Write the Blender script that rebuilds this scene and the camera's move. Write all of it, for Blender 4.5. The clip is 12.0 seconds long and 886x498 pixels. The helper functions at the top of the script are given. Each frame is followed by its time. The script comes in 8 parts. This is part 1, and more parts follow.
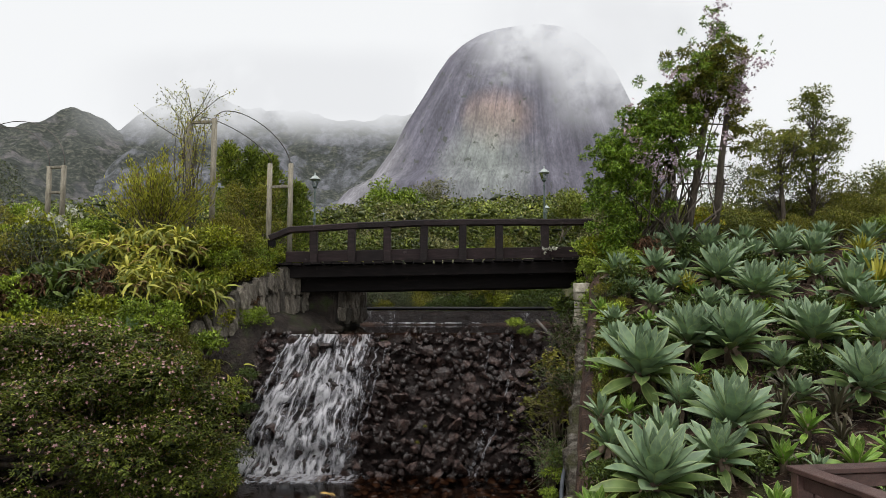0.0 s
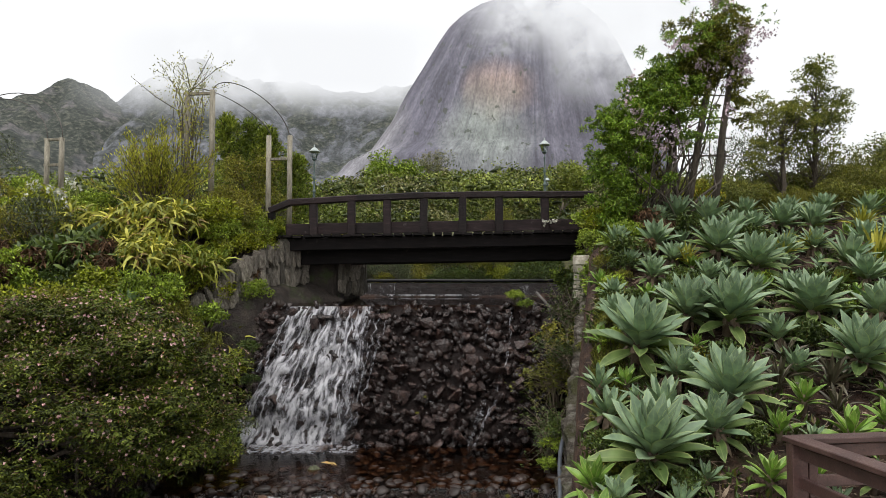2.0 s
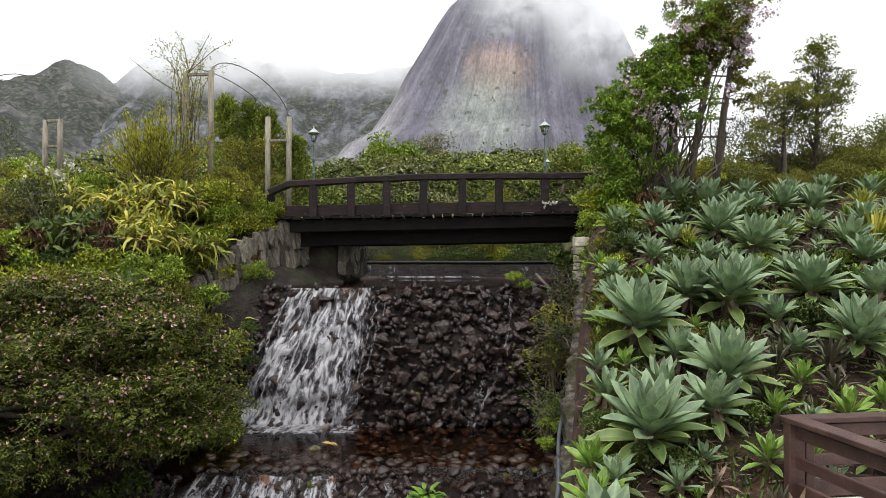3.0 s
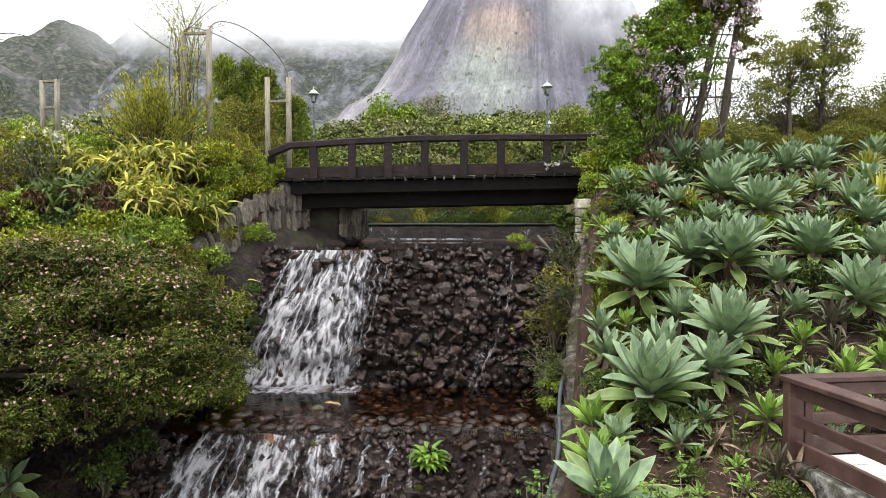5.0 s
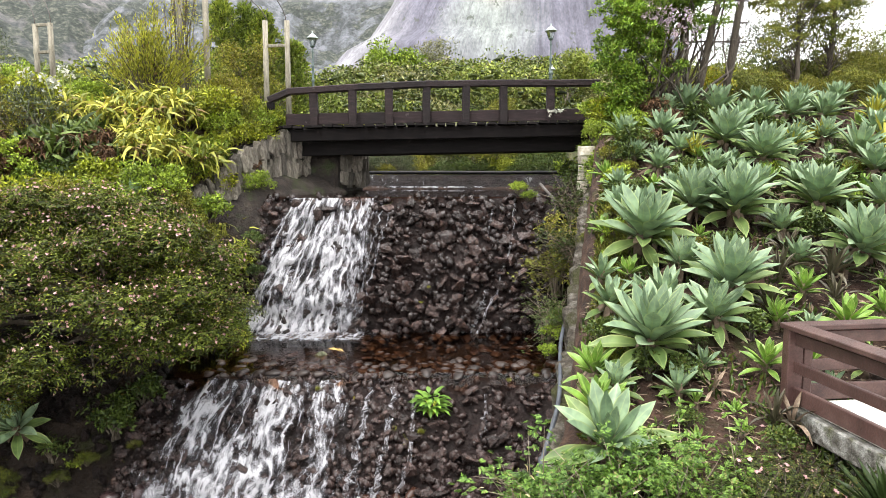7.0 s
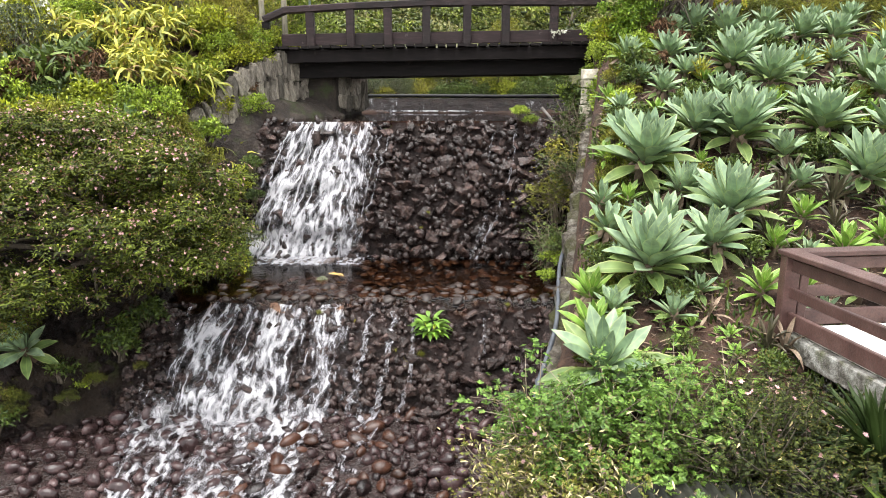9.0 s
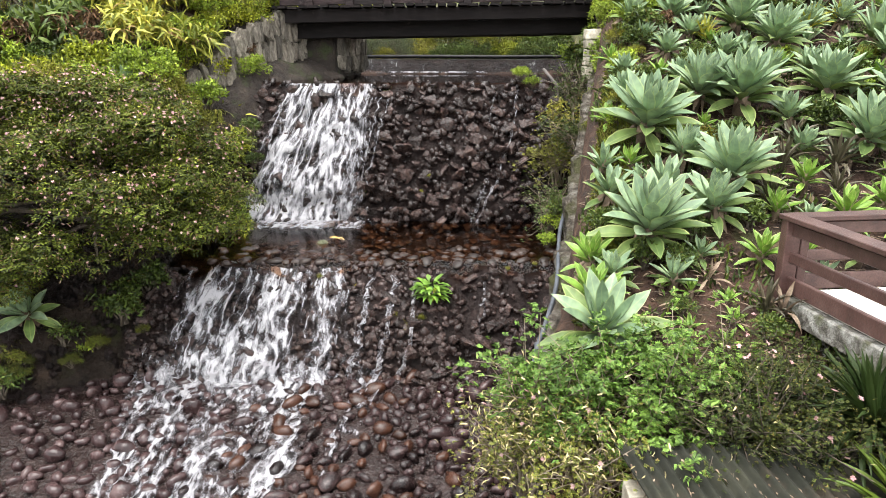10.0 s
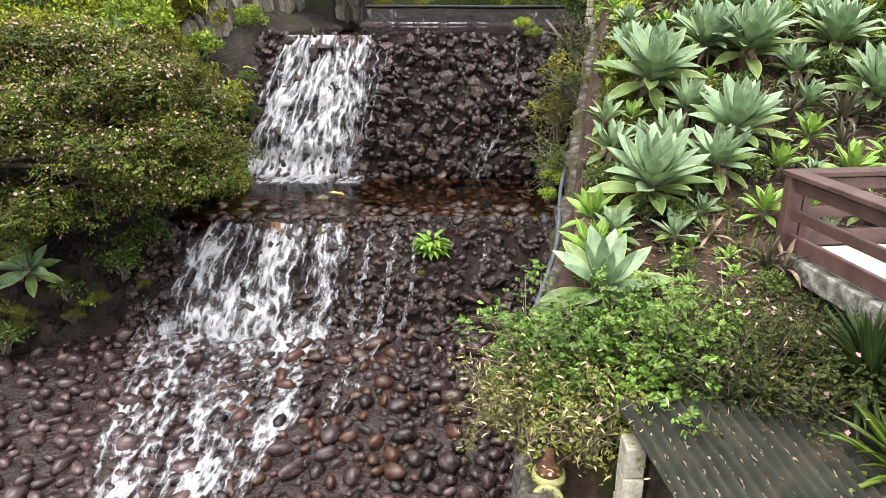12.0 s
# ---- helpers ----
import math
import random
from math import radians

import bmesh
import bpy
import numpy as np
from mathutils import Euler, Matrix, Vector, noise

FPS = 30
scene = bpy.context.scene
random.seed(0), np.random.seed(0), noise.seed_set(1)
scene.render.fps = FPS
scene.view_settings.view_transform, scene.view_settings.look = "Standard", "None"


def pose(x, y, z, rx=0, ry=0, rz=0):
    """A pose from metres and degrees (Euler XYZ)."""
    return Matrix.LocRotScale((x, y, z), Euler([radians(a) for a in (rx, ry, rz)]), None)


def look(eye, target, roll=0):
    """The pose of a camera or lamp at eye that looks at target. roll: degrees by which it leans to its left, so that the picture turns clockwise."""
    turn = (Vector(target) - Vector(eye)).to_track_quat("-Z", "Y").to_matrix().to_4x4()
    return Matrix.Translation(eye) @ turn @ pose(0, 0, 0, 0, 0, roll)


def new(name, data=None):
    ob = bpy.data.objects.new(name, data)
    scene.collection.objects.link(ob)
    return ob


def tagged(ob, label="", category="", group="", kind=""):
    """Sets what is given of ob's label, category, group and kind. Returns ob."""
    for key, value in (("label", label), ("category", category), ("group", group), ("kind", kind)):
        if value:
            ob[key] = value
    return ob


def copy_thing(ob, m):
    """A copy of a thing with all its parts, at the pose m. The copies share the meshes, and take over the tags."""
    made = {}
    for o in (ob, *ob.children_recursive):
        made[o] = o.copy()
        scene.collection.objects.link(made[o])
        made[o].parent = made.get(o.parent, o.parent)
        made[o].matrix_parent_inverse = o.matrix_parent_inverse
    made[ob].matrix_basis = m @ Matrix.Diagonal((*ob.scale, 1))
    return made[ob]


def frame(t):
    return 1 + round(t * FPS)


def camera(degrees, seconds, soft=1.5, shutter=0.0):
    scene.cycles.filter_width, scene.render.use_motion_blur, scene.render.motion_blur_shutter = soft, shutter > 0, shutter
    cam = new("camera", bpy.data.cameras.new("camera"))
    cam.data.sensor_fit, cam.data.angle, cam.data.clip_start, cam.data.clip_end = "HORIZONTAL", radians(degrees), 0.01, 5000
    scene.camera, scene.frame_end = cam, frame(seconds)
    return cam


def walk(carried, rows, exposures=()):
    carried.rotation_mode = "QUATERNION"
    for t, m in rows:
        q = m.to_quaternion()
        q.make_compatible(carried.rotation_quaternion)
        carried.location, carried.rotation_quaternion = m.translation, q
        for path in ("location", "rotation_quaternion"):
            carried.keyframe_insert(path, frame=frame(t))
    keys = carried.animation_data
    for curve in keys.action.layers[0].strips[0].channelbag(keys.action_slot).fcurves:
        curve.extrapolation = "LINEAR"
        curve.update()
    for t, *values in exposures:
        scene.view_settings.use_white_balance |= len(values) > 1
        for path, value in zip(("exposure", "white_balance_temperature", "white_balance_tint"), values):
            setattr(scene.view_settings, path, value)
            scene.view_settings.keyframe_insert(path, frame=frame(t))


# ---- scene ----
cam = camera(65.11, 12.0, soft=0.6)
walk(cam, [
    (0.0, pose(0.000, -0.000, 0.000, 95.00, 0.00, -0.00)),
    (0.5, pose(0.011, 0.006, -0.000, 94.66, 0.01, 0.01)),
    (1.0, pose(0.008, 0.006, -0.003, 94.14, 0.03, 0.01)),
    (1.5, pose(0.009, 0.010, -0.000, 93.46, 0.02, 0.02)),
    (2.0, pose(0.008, -0.004, 0.002, 92.72, 0.04, 0.02)),
    (2.5, pose(0.007, -0.002, -0.000, 91.97, 0.02, 0.00)),
    (3.0, pose(0.012, -0.005, -0.010, 91.25, 0.06, 0.02)),
    (5.0, pose(-0.007, 0.020, -0.038, 88.22, 0.07, 0.08)),
    (5.5, pose(-0.019, 0.028, -0.039, 87.42, 0.05, 0.09)),
    (6.0, pose(-0.029, 0.043, -0.044, 86.51, 0.03, 0.09)),
    (6.5, pose(-0.031, 0.046, -0.041, 85.33, 0.04, 0.14)),
    (7.0, pose(-0.032, 0.041, -0.036, 83.92, 0.04, 0.13)),
    (9.0, pose(-0.025, 0.054, -0.038, 77.78, -0.13, 0.17)),
    (9.5, pose(-0.020, 0.062, -0.020, 76.19, -0.09, 0.22)),
    (10.0, pose(-0.012, 0.072, -0.017, 74.66, -0.08, 0.25)),
    (10.5, pose(-0.026, 0.082, -0.021, 73.22, -0.13, 0.23)),
    (11.0, pose(-0.029, 0.096, -0.010, 71.93, -0.12, 0.25)),
    (11.5, pose(-0.027, 0.099, -0.000, 71.14, -0.10, 0.24)),
    (12.0, pose(-0.021, 0.099, 0.001, 70.86, -0.12, 0.25)),
], exposures=[(0.0, -0.9), (1.0, -0.9), (1.5, -0.82), (3.0, -0.53), (5.0, -0.05), (6.0, 0.18), (7.0, 0.5), (9.0, 0.65), (12.0, 0.61)])

# ---- light ----
world = bpy.data.worlds.new("overcast_sky")
scene.world = world
world.use_nodes = True
wn, wl = world.node_tree.nodes, world.node_tree.links
sky = wn.new("ShaderNodeTexSky")
sky.sky_type, sky.sun_disc = "NISHITA", False
sky.sun_elevation, sky.sun_rotation = radians(58), radians(200)
sky.air_density, sky.dust_density, sky.altitude = 1.0, 6.0, 900
grey = wn.new("ShaderNodeHueSaturation")
grey.inputs["Saturation"].default_value = 0.1
grey.inputs["Value"].default_value = 0.10
veil = wn.new("ShaderNodeMix")
veil.data_type = "RGBA"
veil.inputs["Factor"].default_value = 0.8
veil.inputs[7].default_value = (0.97, 0.985, 1.0, 1)
wl.new(sky.outputs[0], grey.inputs["Color"])
wl.new(grey.outputs[0], veil.inputs[6])
wl.new(veil.outputs[2], wn["Background"].inputs["Color"])
wn["Background"].inputs["Strength"].default_value = 2.06

sun = new("sun", bpy.data.lights.new("sun", "SUN"))
sun.data.energy, sun.data.angle, sun.data.color = 4.2, radians(50), (1.0, 0.98, 0.94)
sun.matrix_basis = look((0, 0, 60), (7, 17, 0))

# ---- materials ----
def nodes_of(name):
    m = bpy.data.materials.new(name)
    m.use_nodes = True
    t = m.node_tree
    return m, t.nodes, t.links, t.nodes["Principled BSDF"]


def noise_node(n, l, scale, detail=4.0, stretch=(1, 1, 1), coord="Object", rough=0.6):
    tc = n.new("ShaderNodeTexCoord")
    mp = n.new("ShaderNodeMapping")
    mp.inputs["Scale"].default_value = stretch
    tx = n.new("ShaderNodeTexNoise")
    tx.inputs["Scale"].default_value = scale
    tx.inputs["Detail"].default_value = detail
    tx.inputs["Roughness"].default_value = rough
    l.new(tc.outputs[coord], mp.inputs[0])
    l.new(mp.outputs[0], tx.inputs["Vector"])
    return tx


def ramp(n, l, src, stops):
    r = n.new("ShaderNodeValToRGB")
    e = r.color_ramp.elements
    while len(e) < len(stops):
        e.new(0.5)
    for k, (p, c) in enumerate(stops):
        e[k].position = p
        e[k].color = (*c, 1) if len(c) == 3 else c
    l.new(src, r.inputs[0])
    return r


def mixed(n, l, fac, a, b, mode="MIX"):
    m = n.new("ShaderNodeMix")
    m.data_type, m.blend_type = "RGBA", mode
    for k, v in ((0, fac), (6, a), (7, b)):
        if isinstance(v, (int, float)):
            m.inputs[k].default_value = v
        elif isinstance(v, tuple):
            m.inputs[k].default_value = (*v, 1)
        else:
            l.new(v, m.inputs[k])
    return m.outputs[2]


def surface(name, stops, scale=4.0, stretch=(1, 1, 1), rough=(0.6, 0.85), bump=0.3, fine=40.0, vary="object", amount=0.3, spots=None, spot_scale=1.2, spot_at=0.55, metal=0.0, depth=0.02, gloss=0.4, lump=0.0):
    """Grain at two scales, one random shade per object or island, patches of a second colour."""
    m, n, l, p = nodes_of(name)
    a = noise_node(n, l, scale, 6, stretch)
    col = ramp(n, l, a.outputs["Fac"], stops).outputs[0]
    b = noise_node(n, l, fine, 5, stretch)
    g = ramp(n, l, b.outputs["Fac"], [(0.3, (0.55, 0.55, 0.55)), (0.7, (1.25, 1.25, 1.25))]).outputs[0]
    col = mixed(n, l, 0.7, col, g, "MULTIPLY")
    if spots:
        s = noise_node(n, l, spot_scale, 5)
        f = ramp(n, l, s.outputs["Fac"], [(spot_at, (0, 0, 0)), (spot_at + 0.12, (1, 1, 1))]).outputs[0]
        col = mixed(n, l, f, col, spots)
    if vary:
        if vary == "object":
            rnd = n.new("ShaderNodeObjectInfo").outputs["Random"]
        else:
            rnd = n.new("ShaderNodeNewGeometry").outputs["Random Per Island"]
        v = ramp(n, l, rnd, [(0.0, (1 - amount,) * 3), (1.0, (1 + amount,) * 3)]).outputs[0]
        col = mixed(n, l, 1.0, col, v, "MULTIPLY")
    l.new(col, p.inputs["Base Color"])
    rr = ramp(n, l, b.outputs["Fac"], [(0.3, (rough[0],) * 3), (0.7, (rough[1],) * 3)])
    l.new(rr.outputs[0], p.inputs["Roughness"])
    p.inputs["Metallic"].default_value = metal
    p.inputs["Specular IOR Level"].default_value = gloss
    if bump:
        bn = n.new("ShaderNodeBump")
        bn.inputs["Strength"].default_value = bump
        bn.inputs["Distance"].default_value = depth
        l.new(b.outputs["Fac"], bn.inputs["Height"])
        if lump:
            big = noise_node(n, l, lump, 8, rough=0.7)
            b2 = n.new("ShaderNodeBump")
            b2.inputs["Strength"].default_value = 1.0
            b2.inputs["Distance"].default_value = depth * 3
            l.new(big.outputs["Fac"], b2.inputs["Height"])
            l.new(b2.outputs[0], bn.inputs["Normal"])
        l.new(bn.outputs[0], p.inputs["Normal"])
    return m


TONE = 0.9  # share of the picked leaf colours that the leaves give back


def leafy(name, dark, light, rough=0.5, through_light=0.2, old=None, old_share=0.06, scale=1.2, margin=None):
    """Leaf: each one its own shade, some of it let through, a few old ones of another colour."""
    m, n, l, p = nodes_of(name)
    rnd = n.new("ShaderNodeNewGeometry").outputs["Random Per Island"]
    dark, light = [c * TONE * 0.65 for c in dark], [c * TONE for c in light]
    stops = [(0.0, dark), (0.9 if old else 1.0, light)]
    if old:
        old = [c * TONE for c in old]
        stops += [(1.0 - old_share, light), (1.0 - old_share * 0.8, old)]
    col = ramp(n, l, rnd, stops).outputs[0]
    patch = noise_node(n, l, scale, 3)
    v = ramp(n, l, patch.outputs["Fac"], [(0.3, (0.5, 0.53, 0.5)), (0.7, (1.45, 1.45, 1.25))]).outputs[0]
    col = mixed(n, l, 0.8, col, v, "MULTIPLY")
    if margin:
        uvn = n.new("ShaderNodeTexCoord")
        sp = n.new("ShaderNodeSeparateXYZ")
        l.new(uvn.outputs["UV"], sp.inputs[0])
        rim = ramp(n, l, sp.outputs["X"], [(0.0, (0.9,) * 3), (0.1, (0.0,) * 3), (0.44, (0.0,) * 3), (0.5, (0.35,) * 3), (0.56, (0.0,) * 3), (0.9, (0.0,) * 3), (1.0, (0.9,) * 3)]).outputs[0]
        col = mixed(n, l, rim, col, margin)
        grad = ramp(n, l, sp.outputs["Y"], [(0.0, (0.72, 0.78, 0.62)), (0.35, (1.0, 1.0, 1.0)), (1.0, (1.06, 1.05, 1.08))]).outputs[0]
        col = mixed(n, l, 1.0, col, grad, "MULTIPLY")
    who = n.new("ShaderNodeObjectInfo").outputs["Random"]
    w = ramp(n, l, who, [(0.0, (0.68, 0.73, 0.68)), (1.0, (1.2, 1.15, 1.15))]).outputs[0]
    col = mixed(n, l, 1.0, col, w, "MULTIPLY")
    l.new(col, p.inputs["Base Color"])
    p.inputs["Roughness"].default_value = rough
    p.inputs["Specular IOR Level"].default_value = 0.35
    tr = n.new("ShaderNodeBsdfTranslucent")
    l.new(col, tr.inputs["Color"])
    mx = n.new("ShaderNodeMixShader")
    mx.inputs[0].default_value = through_light * 0.7
    l.new(p.outputs[0], mx.inputs[1])
    l.new(tr.outputs[0], mx.inputs[2])
    l.new(mx.outputs[0], n["Material Output"].inputs["Surface"])
    return m


def foam(name, wide, high, lo, hi, strands=1.0, net=1.0, fibre=1.0, edge=0.12, top=0.0, foot=0.0, white=0.6, cell=(4.2, 1.7), ropes=0.0):
    """Broken white water on a sheet so many metres wide and high: strands, ropes that braid, a net that parts round stones, fine fibres; gaps let the wet rock through."""
    m, n, l, p = nodes_of(name)
    tc = n.new("ShaderNodeTexCoord")

    def noisy(sx, sy, detail, rough, src, shift=0.0):
        k = n.new("ShaderNodeMapping")
        k.inputs["Scale"].default_value = (sx, sy, 1)
        k.inputs["Location"].default_value = (shift, shift * 0.7, 0)
        l.new(src, k.inputs[0])
        t = n.new("ShaderNodeTexNoise")
        t.inputs["Scale"].default_value = 1.0
        t.inputs["Detail"].default_value = detail
        t.inputs["Roughness"].default_value = rough
        l.new(k.outputs[0], t.inputs["Vector"])
        return t

    def madd(x, k, y):
        q = n.new("ShaderNodeMath")
        q.operation = "MULTIPLY_ADD"
        q.inputs[1].default_value = k
        l.new(x, q.inputs[0])
        if isinstance(y, float):
            q.inputs[2].default_value = y
        else:
            l.new(y, q.inputs[2])
        return q.outputs[0]

    flow = n.new("ShaderNodeMapping")
    flow.inputs["Scale"].default_value = (wide, high, 1)
    l.new(tc.outputs["UV"], flow.inputs[0])
    wob = noisy(2.6, 2.0, 4, 0.6, flow.outputs[0])
    bent = n.new("ShaderNodeVectorMath")
    bent.operation = "MULTIPLY_ADD"
    bent.inputs[1].default_value = (0.22, 0.16, 0)
    l.new(wob.outputs["Color"], bent.inputs[0])
    l.new(flow.outputs[0], bent.inputs[2])
    way = bent.outputs[0]
    big = noisy(2.1, 0.4, 3, 0.55, way, 3.0)
    mid = noisy(8.0, 3.4, 5, 0.65, way, 7.0)
    fib = noisy(26.0, 4.0, 6, 0.75, way, 1.0)
    grain = noisy(60.0, 45.0, 3, 0.7, way, 5.0)
    vm = n.new("ShaderNodeMapping")
    vm.inputs["Scale"].default_value = (*cell, 1)
    l.new(way, vm.inputs[0])
    vo = n.new("ShaderNodeTexVoronoi")
    vo.voronoi_dimensions, vo.feature = "2D", "DISTANCE_TO_EDGE"
    vo.inputs["Scale"].default_value = 1.0
    l.new(vm.outputs[0], vo.inputs["Vector"])
    h = madd(big.outputs["Fac"], 1.6 * strands, 0.5 - 0.8 * strands - 0.75 - 0.75 * fibre - 0.35 + 0.2 * net)
    h = madd(mid.outputs["Fac"], 1.5, h)
    h = madd(fib.outputs["Fac"], 1.5 * fibre, h)
    h = madd(grain.outputs["Fac"], 0.7, h)
    h = madd(vo.outputs["Distance"], -1.2 * net, h)
    if ropes:
        ridges = []
        for turn, shift in ((0.13, 2.0), (-0.13, 11.0)):
            k = n.new("ShaderNodeMapping")
            k.inputs["Rotation"].default_value = (0, 0, turn)
            l.new(way, k.inputs[0])
            r = noisy(2.7, 0.8, 2, 0.5, k.outputs[0], shift)
            q = n.new("ShaderNodeMath")
            q.operation = "ABSOLUTE"
            l.new(madd(r.outputs["Fac"], 1.0, -0.5), q.inputs[0])
            ridges.append(madd(q.outputs[0], -10.0, 1.0))
        q = n.new("ShaderNodeMath")
        q.operation = "MAXIMUM"
        l.new(ridges[0], q.inputs[0])
        l.new(ridges[1], q.inputs[1])
        h = madd(q.outputs[0], ropes, madd(h, 1.0, -0.5 * ropes))
    sep = n.new("ShaderNodeSeparateXYZ")
    l.new(tc.outputs["UV"], sep.inputs[0])
    if edge:
        shaky = madd(wob.outputs["Fac"], 0.3, madd(sep.outputs["X"], 1.0, -0.15))
        e = ramp(n, l, shaky, [(0.0, (0.0,) * 3), (edge, (0.5,) * 3), (1 - edge, (0.5,) * 3), (1.0, (0.0,) * 3)])
        h = madd(e.outputs[0], 1.4, madd(h, 1.0, -0.7))
    if top or foot:
        e = ramp(n, l, sep.outputs["Y"], [(0.0, (0.5 + 0.5 * foot,) * 3), (0.22, (0.5,) * 3), (0.85, (0.5,) * 3), (1.0, (0.5 + 0.5 * top,) * 3)])
        h = madd(e.outputs[0], 1.0, madd(h, 1.0, -0.5))
    f = ramp(n, l, h, [(lo, (0, 0, 0)), ((lo + hi) / 2, (0.42, 0.42, 0.42)), (hi, (0.97, 0.97, 0.97))]).outputs[0]
    body_col = ramp(n, l, h, [(lo, (white * 0.5, white * 0.49, white * 0.55)), (min(hi + 0.35, 1.0), (white, white * 0.98, white * 1.025))]).outputs[0]
    l.new(body_col, p.inputs["Base Color"])
    p.inputs["Roughness"].default_value = 0.4
    bn = n.new("ShaderNodeBump")
    bn.inputs["Strength"].default_value = 0.8
    bn.inputs["Distance"].default_value = 0.05
    l.new(h, bn.inputs["Height"])
    l.new(bn.outputs[0], p.inputs["Normal"])
    tl = n.new("ShaderNodeBsdfTranslucent")
    l.new(body_col, tl.inputs["Color"])
    body = n.new("ShaderNodeMixShader")
    body.inputs[0].default_value = 0.25
    l.new(p.outputs[0], body.inputs[1])
    l.new(tl.outputs[0], body.inputs[2])
    clear = n.new("ShaderNodeBsdfTransparent")
    mx = n.new("ShaderNodeMixShader")
    l.new(f, mx.inputs[0])
    l.new(clear.outputs[0], mx.inputs[1])
    l.new(body.outputs[0], mx.inputs[2])
    l.new(mx.outputs[0], n["Material Output"].inputs["Surface"])
    return m


def still_water(name, tint, ripple=6.0, dull=0.06):
    m, n, l, p = nodes_of(name)
    w = noise_node(n, l, ripple, 3)
    bn = n.new("ShaderNodeBump")
    bn.inputs["Strength"].default_value = 0.25
    bn.inputs["Distance"].default_value = 0.03
    l.new(w.outputs["Fac"], bn.inputs["Height"])
    gl = n.new("ShaderNodeBsdfGlossy")
    gl.inputs["Roughness"].default_value = dull
    l.new(bn.outputs[0], gl.inputs["Normal"])
    tr = n.new("ShaderNodeBsdfTransparent")
    tr.inputs["Color"].default_value = (*tint, 1)
    fr = n.new("ShaderNodeFresnel")
    fr.inputs["IOR"].default_value = 1.33
    l.new(bn.outputs[0], fr.inputs["Normal"])
    mx = n.new("ShaderNodeMixShader")
    l.new(fr.outputs[0], mx.inputs[0])
    l.new(tr.outputs[0], mx.inputs[1])
    l.new(gl.outputs[0], mx.inputs[2])
    l.new(mx.outputs[0], n["Material Output"].inputs["Surface"])
    return m


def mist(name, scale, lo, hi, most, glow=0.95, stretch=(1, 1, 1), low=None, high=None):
    """Cloud or haze far off: a sheet that glows white of itself, with soft holes, thinning out at its rim."""
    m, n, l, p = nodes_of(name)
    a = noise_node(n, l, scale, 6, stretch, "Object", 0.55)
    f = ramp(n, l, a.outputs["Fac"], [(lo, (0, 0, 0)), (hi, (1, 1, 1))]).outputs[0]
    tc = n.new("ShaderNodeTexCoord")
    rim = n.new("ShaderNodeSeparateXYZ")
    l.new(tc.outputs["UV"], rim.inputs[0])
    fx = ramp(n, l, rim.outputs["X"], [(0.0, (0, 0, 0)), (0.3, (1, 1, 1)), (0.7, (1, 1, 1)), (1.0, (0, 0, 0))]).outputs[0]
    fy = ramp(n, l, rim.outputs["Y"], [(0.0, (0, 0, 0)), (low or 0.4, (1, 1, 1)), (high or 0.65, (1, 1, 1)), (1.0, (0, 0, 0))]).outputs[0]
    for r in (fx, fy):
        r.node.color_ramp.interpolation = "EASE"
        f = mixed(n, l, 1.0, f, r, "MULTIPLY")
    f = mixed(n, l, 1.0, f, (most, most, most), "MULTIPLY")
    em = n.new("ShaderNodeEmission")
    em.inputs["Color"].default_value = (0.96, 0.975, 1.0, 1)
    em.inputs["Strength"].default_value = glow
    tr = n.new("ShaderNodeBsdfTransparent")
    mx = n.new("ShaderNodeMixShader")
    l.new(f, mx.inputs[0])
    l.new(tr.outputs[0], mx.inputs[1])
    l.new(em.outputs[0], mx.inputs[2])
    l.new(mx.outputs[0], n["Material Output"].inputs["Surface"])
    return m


SOIL = surface("soil", [(0.3, (0.014, 0.007, 0.0045)), (0.5, (0.045, 0.022, 0.013)), (0.7, (0.11, 0.062, 0.04))], 4.5, rough=(0.8, 0.97), bump=1.0, fine=26, vary=None, spots=(0.05, 0.06, 0.015), spot_scale=0.9, spot_at=0.56, depth=0.05)
MEADOW = surface("rough_grass", [(0.3, (0.035, 0.04, 0.013)), (0.55, (0.085, 0.085, 0.03)), (0.8, (0.16, 0.13, 0.07))], 1.2, rough=(0.8, 0.95), bump=0.8, fine=6, vary=None, depth=0.2)
WET_ROCK = surface("wet_rock", [(0.3, (0.012, 0.0075, 0.0065)), (0.52, (0.041, 0.026, 0.023)), (0.76, (0.12, 0.081, 0.073))], 5.0, rough=(0.09, 0.36), bump=0.6, fine=34, amount=0.55, spots=(0.07, 0.038, 0.026), spot_scale=1.1, spot_at=0.6, depth=0.008, lump=14)
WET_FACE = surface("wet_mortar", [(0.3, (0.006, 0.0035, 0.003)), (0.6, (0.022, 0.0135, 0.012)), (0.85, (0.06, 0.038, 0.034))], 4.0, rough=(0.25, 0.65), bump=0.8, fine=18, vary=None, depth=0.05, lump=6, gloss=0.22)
COBBLE = surface("wet_cobble", [(0.3, (0.009, 0.005, 0.005)), (0.5, (0.025, 0.0145, 0.0145)), (0.72, (0.08, 0.051, 0.049))], 3.2, rough=(0.1, 0.34), bump=0.5, fine=16, amount=0.65, depth=0.01, gloss=0.34)
COBBLE_RED = surface("wet_red_cobble", [(0.3, (0.022, 0.009, 0.006)), (0.6, (0.055, 0.024, 0.015)), (0.85, (0.09, 0.045, 0.028))], 1.8, rough=(0.12, 0.36), bump=0.4, fine=22, amount=0.45, depth=0.01, gloss=0.34)
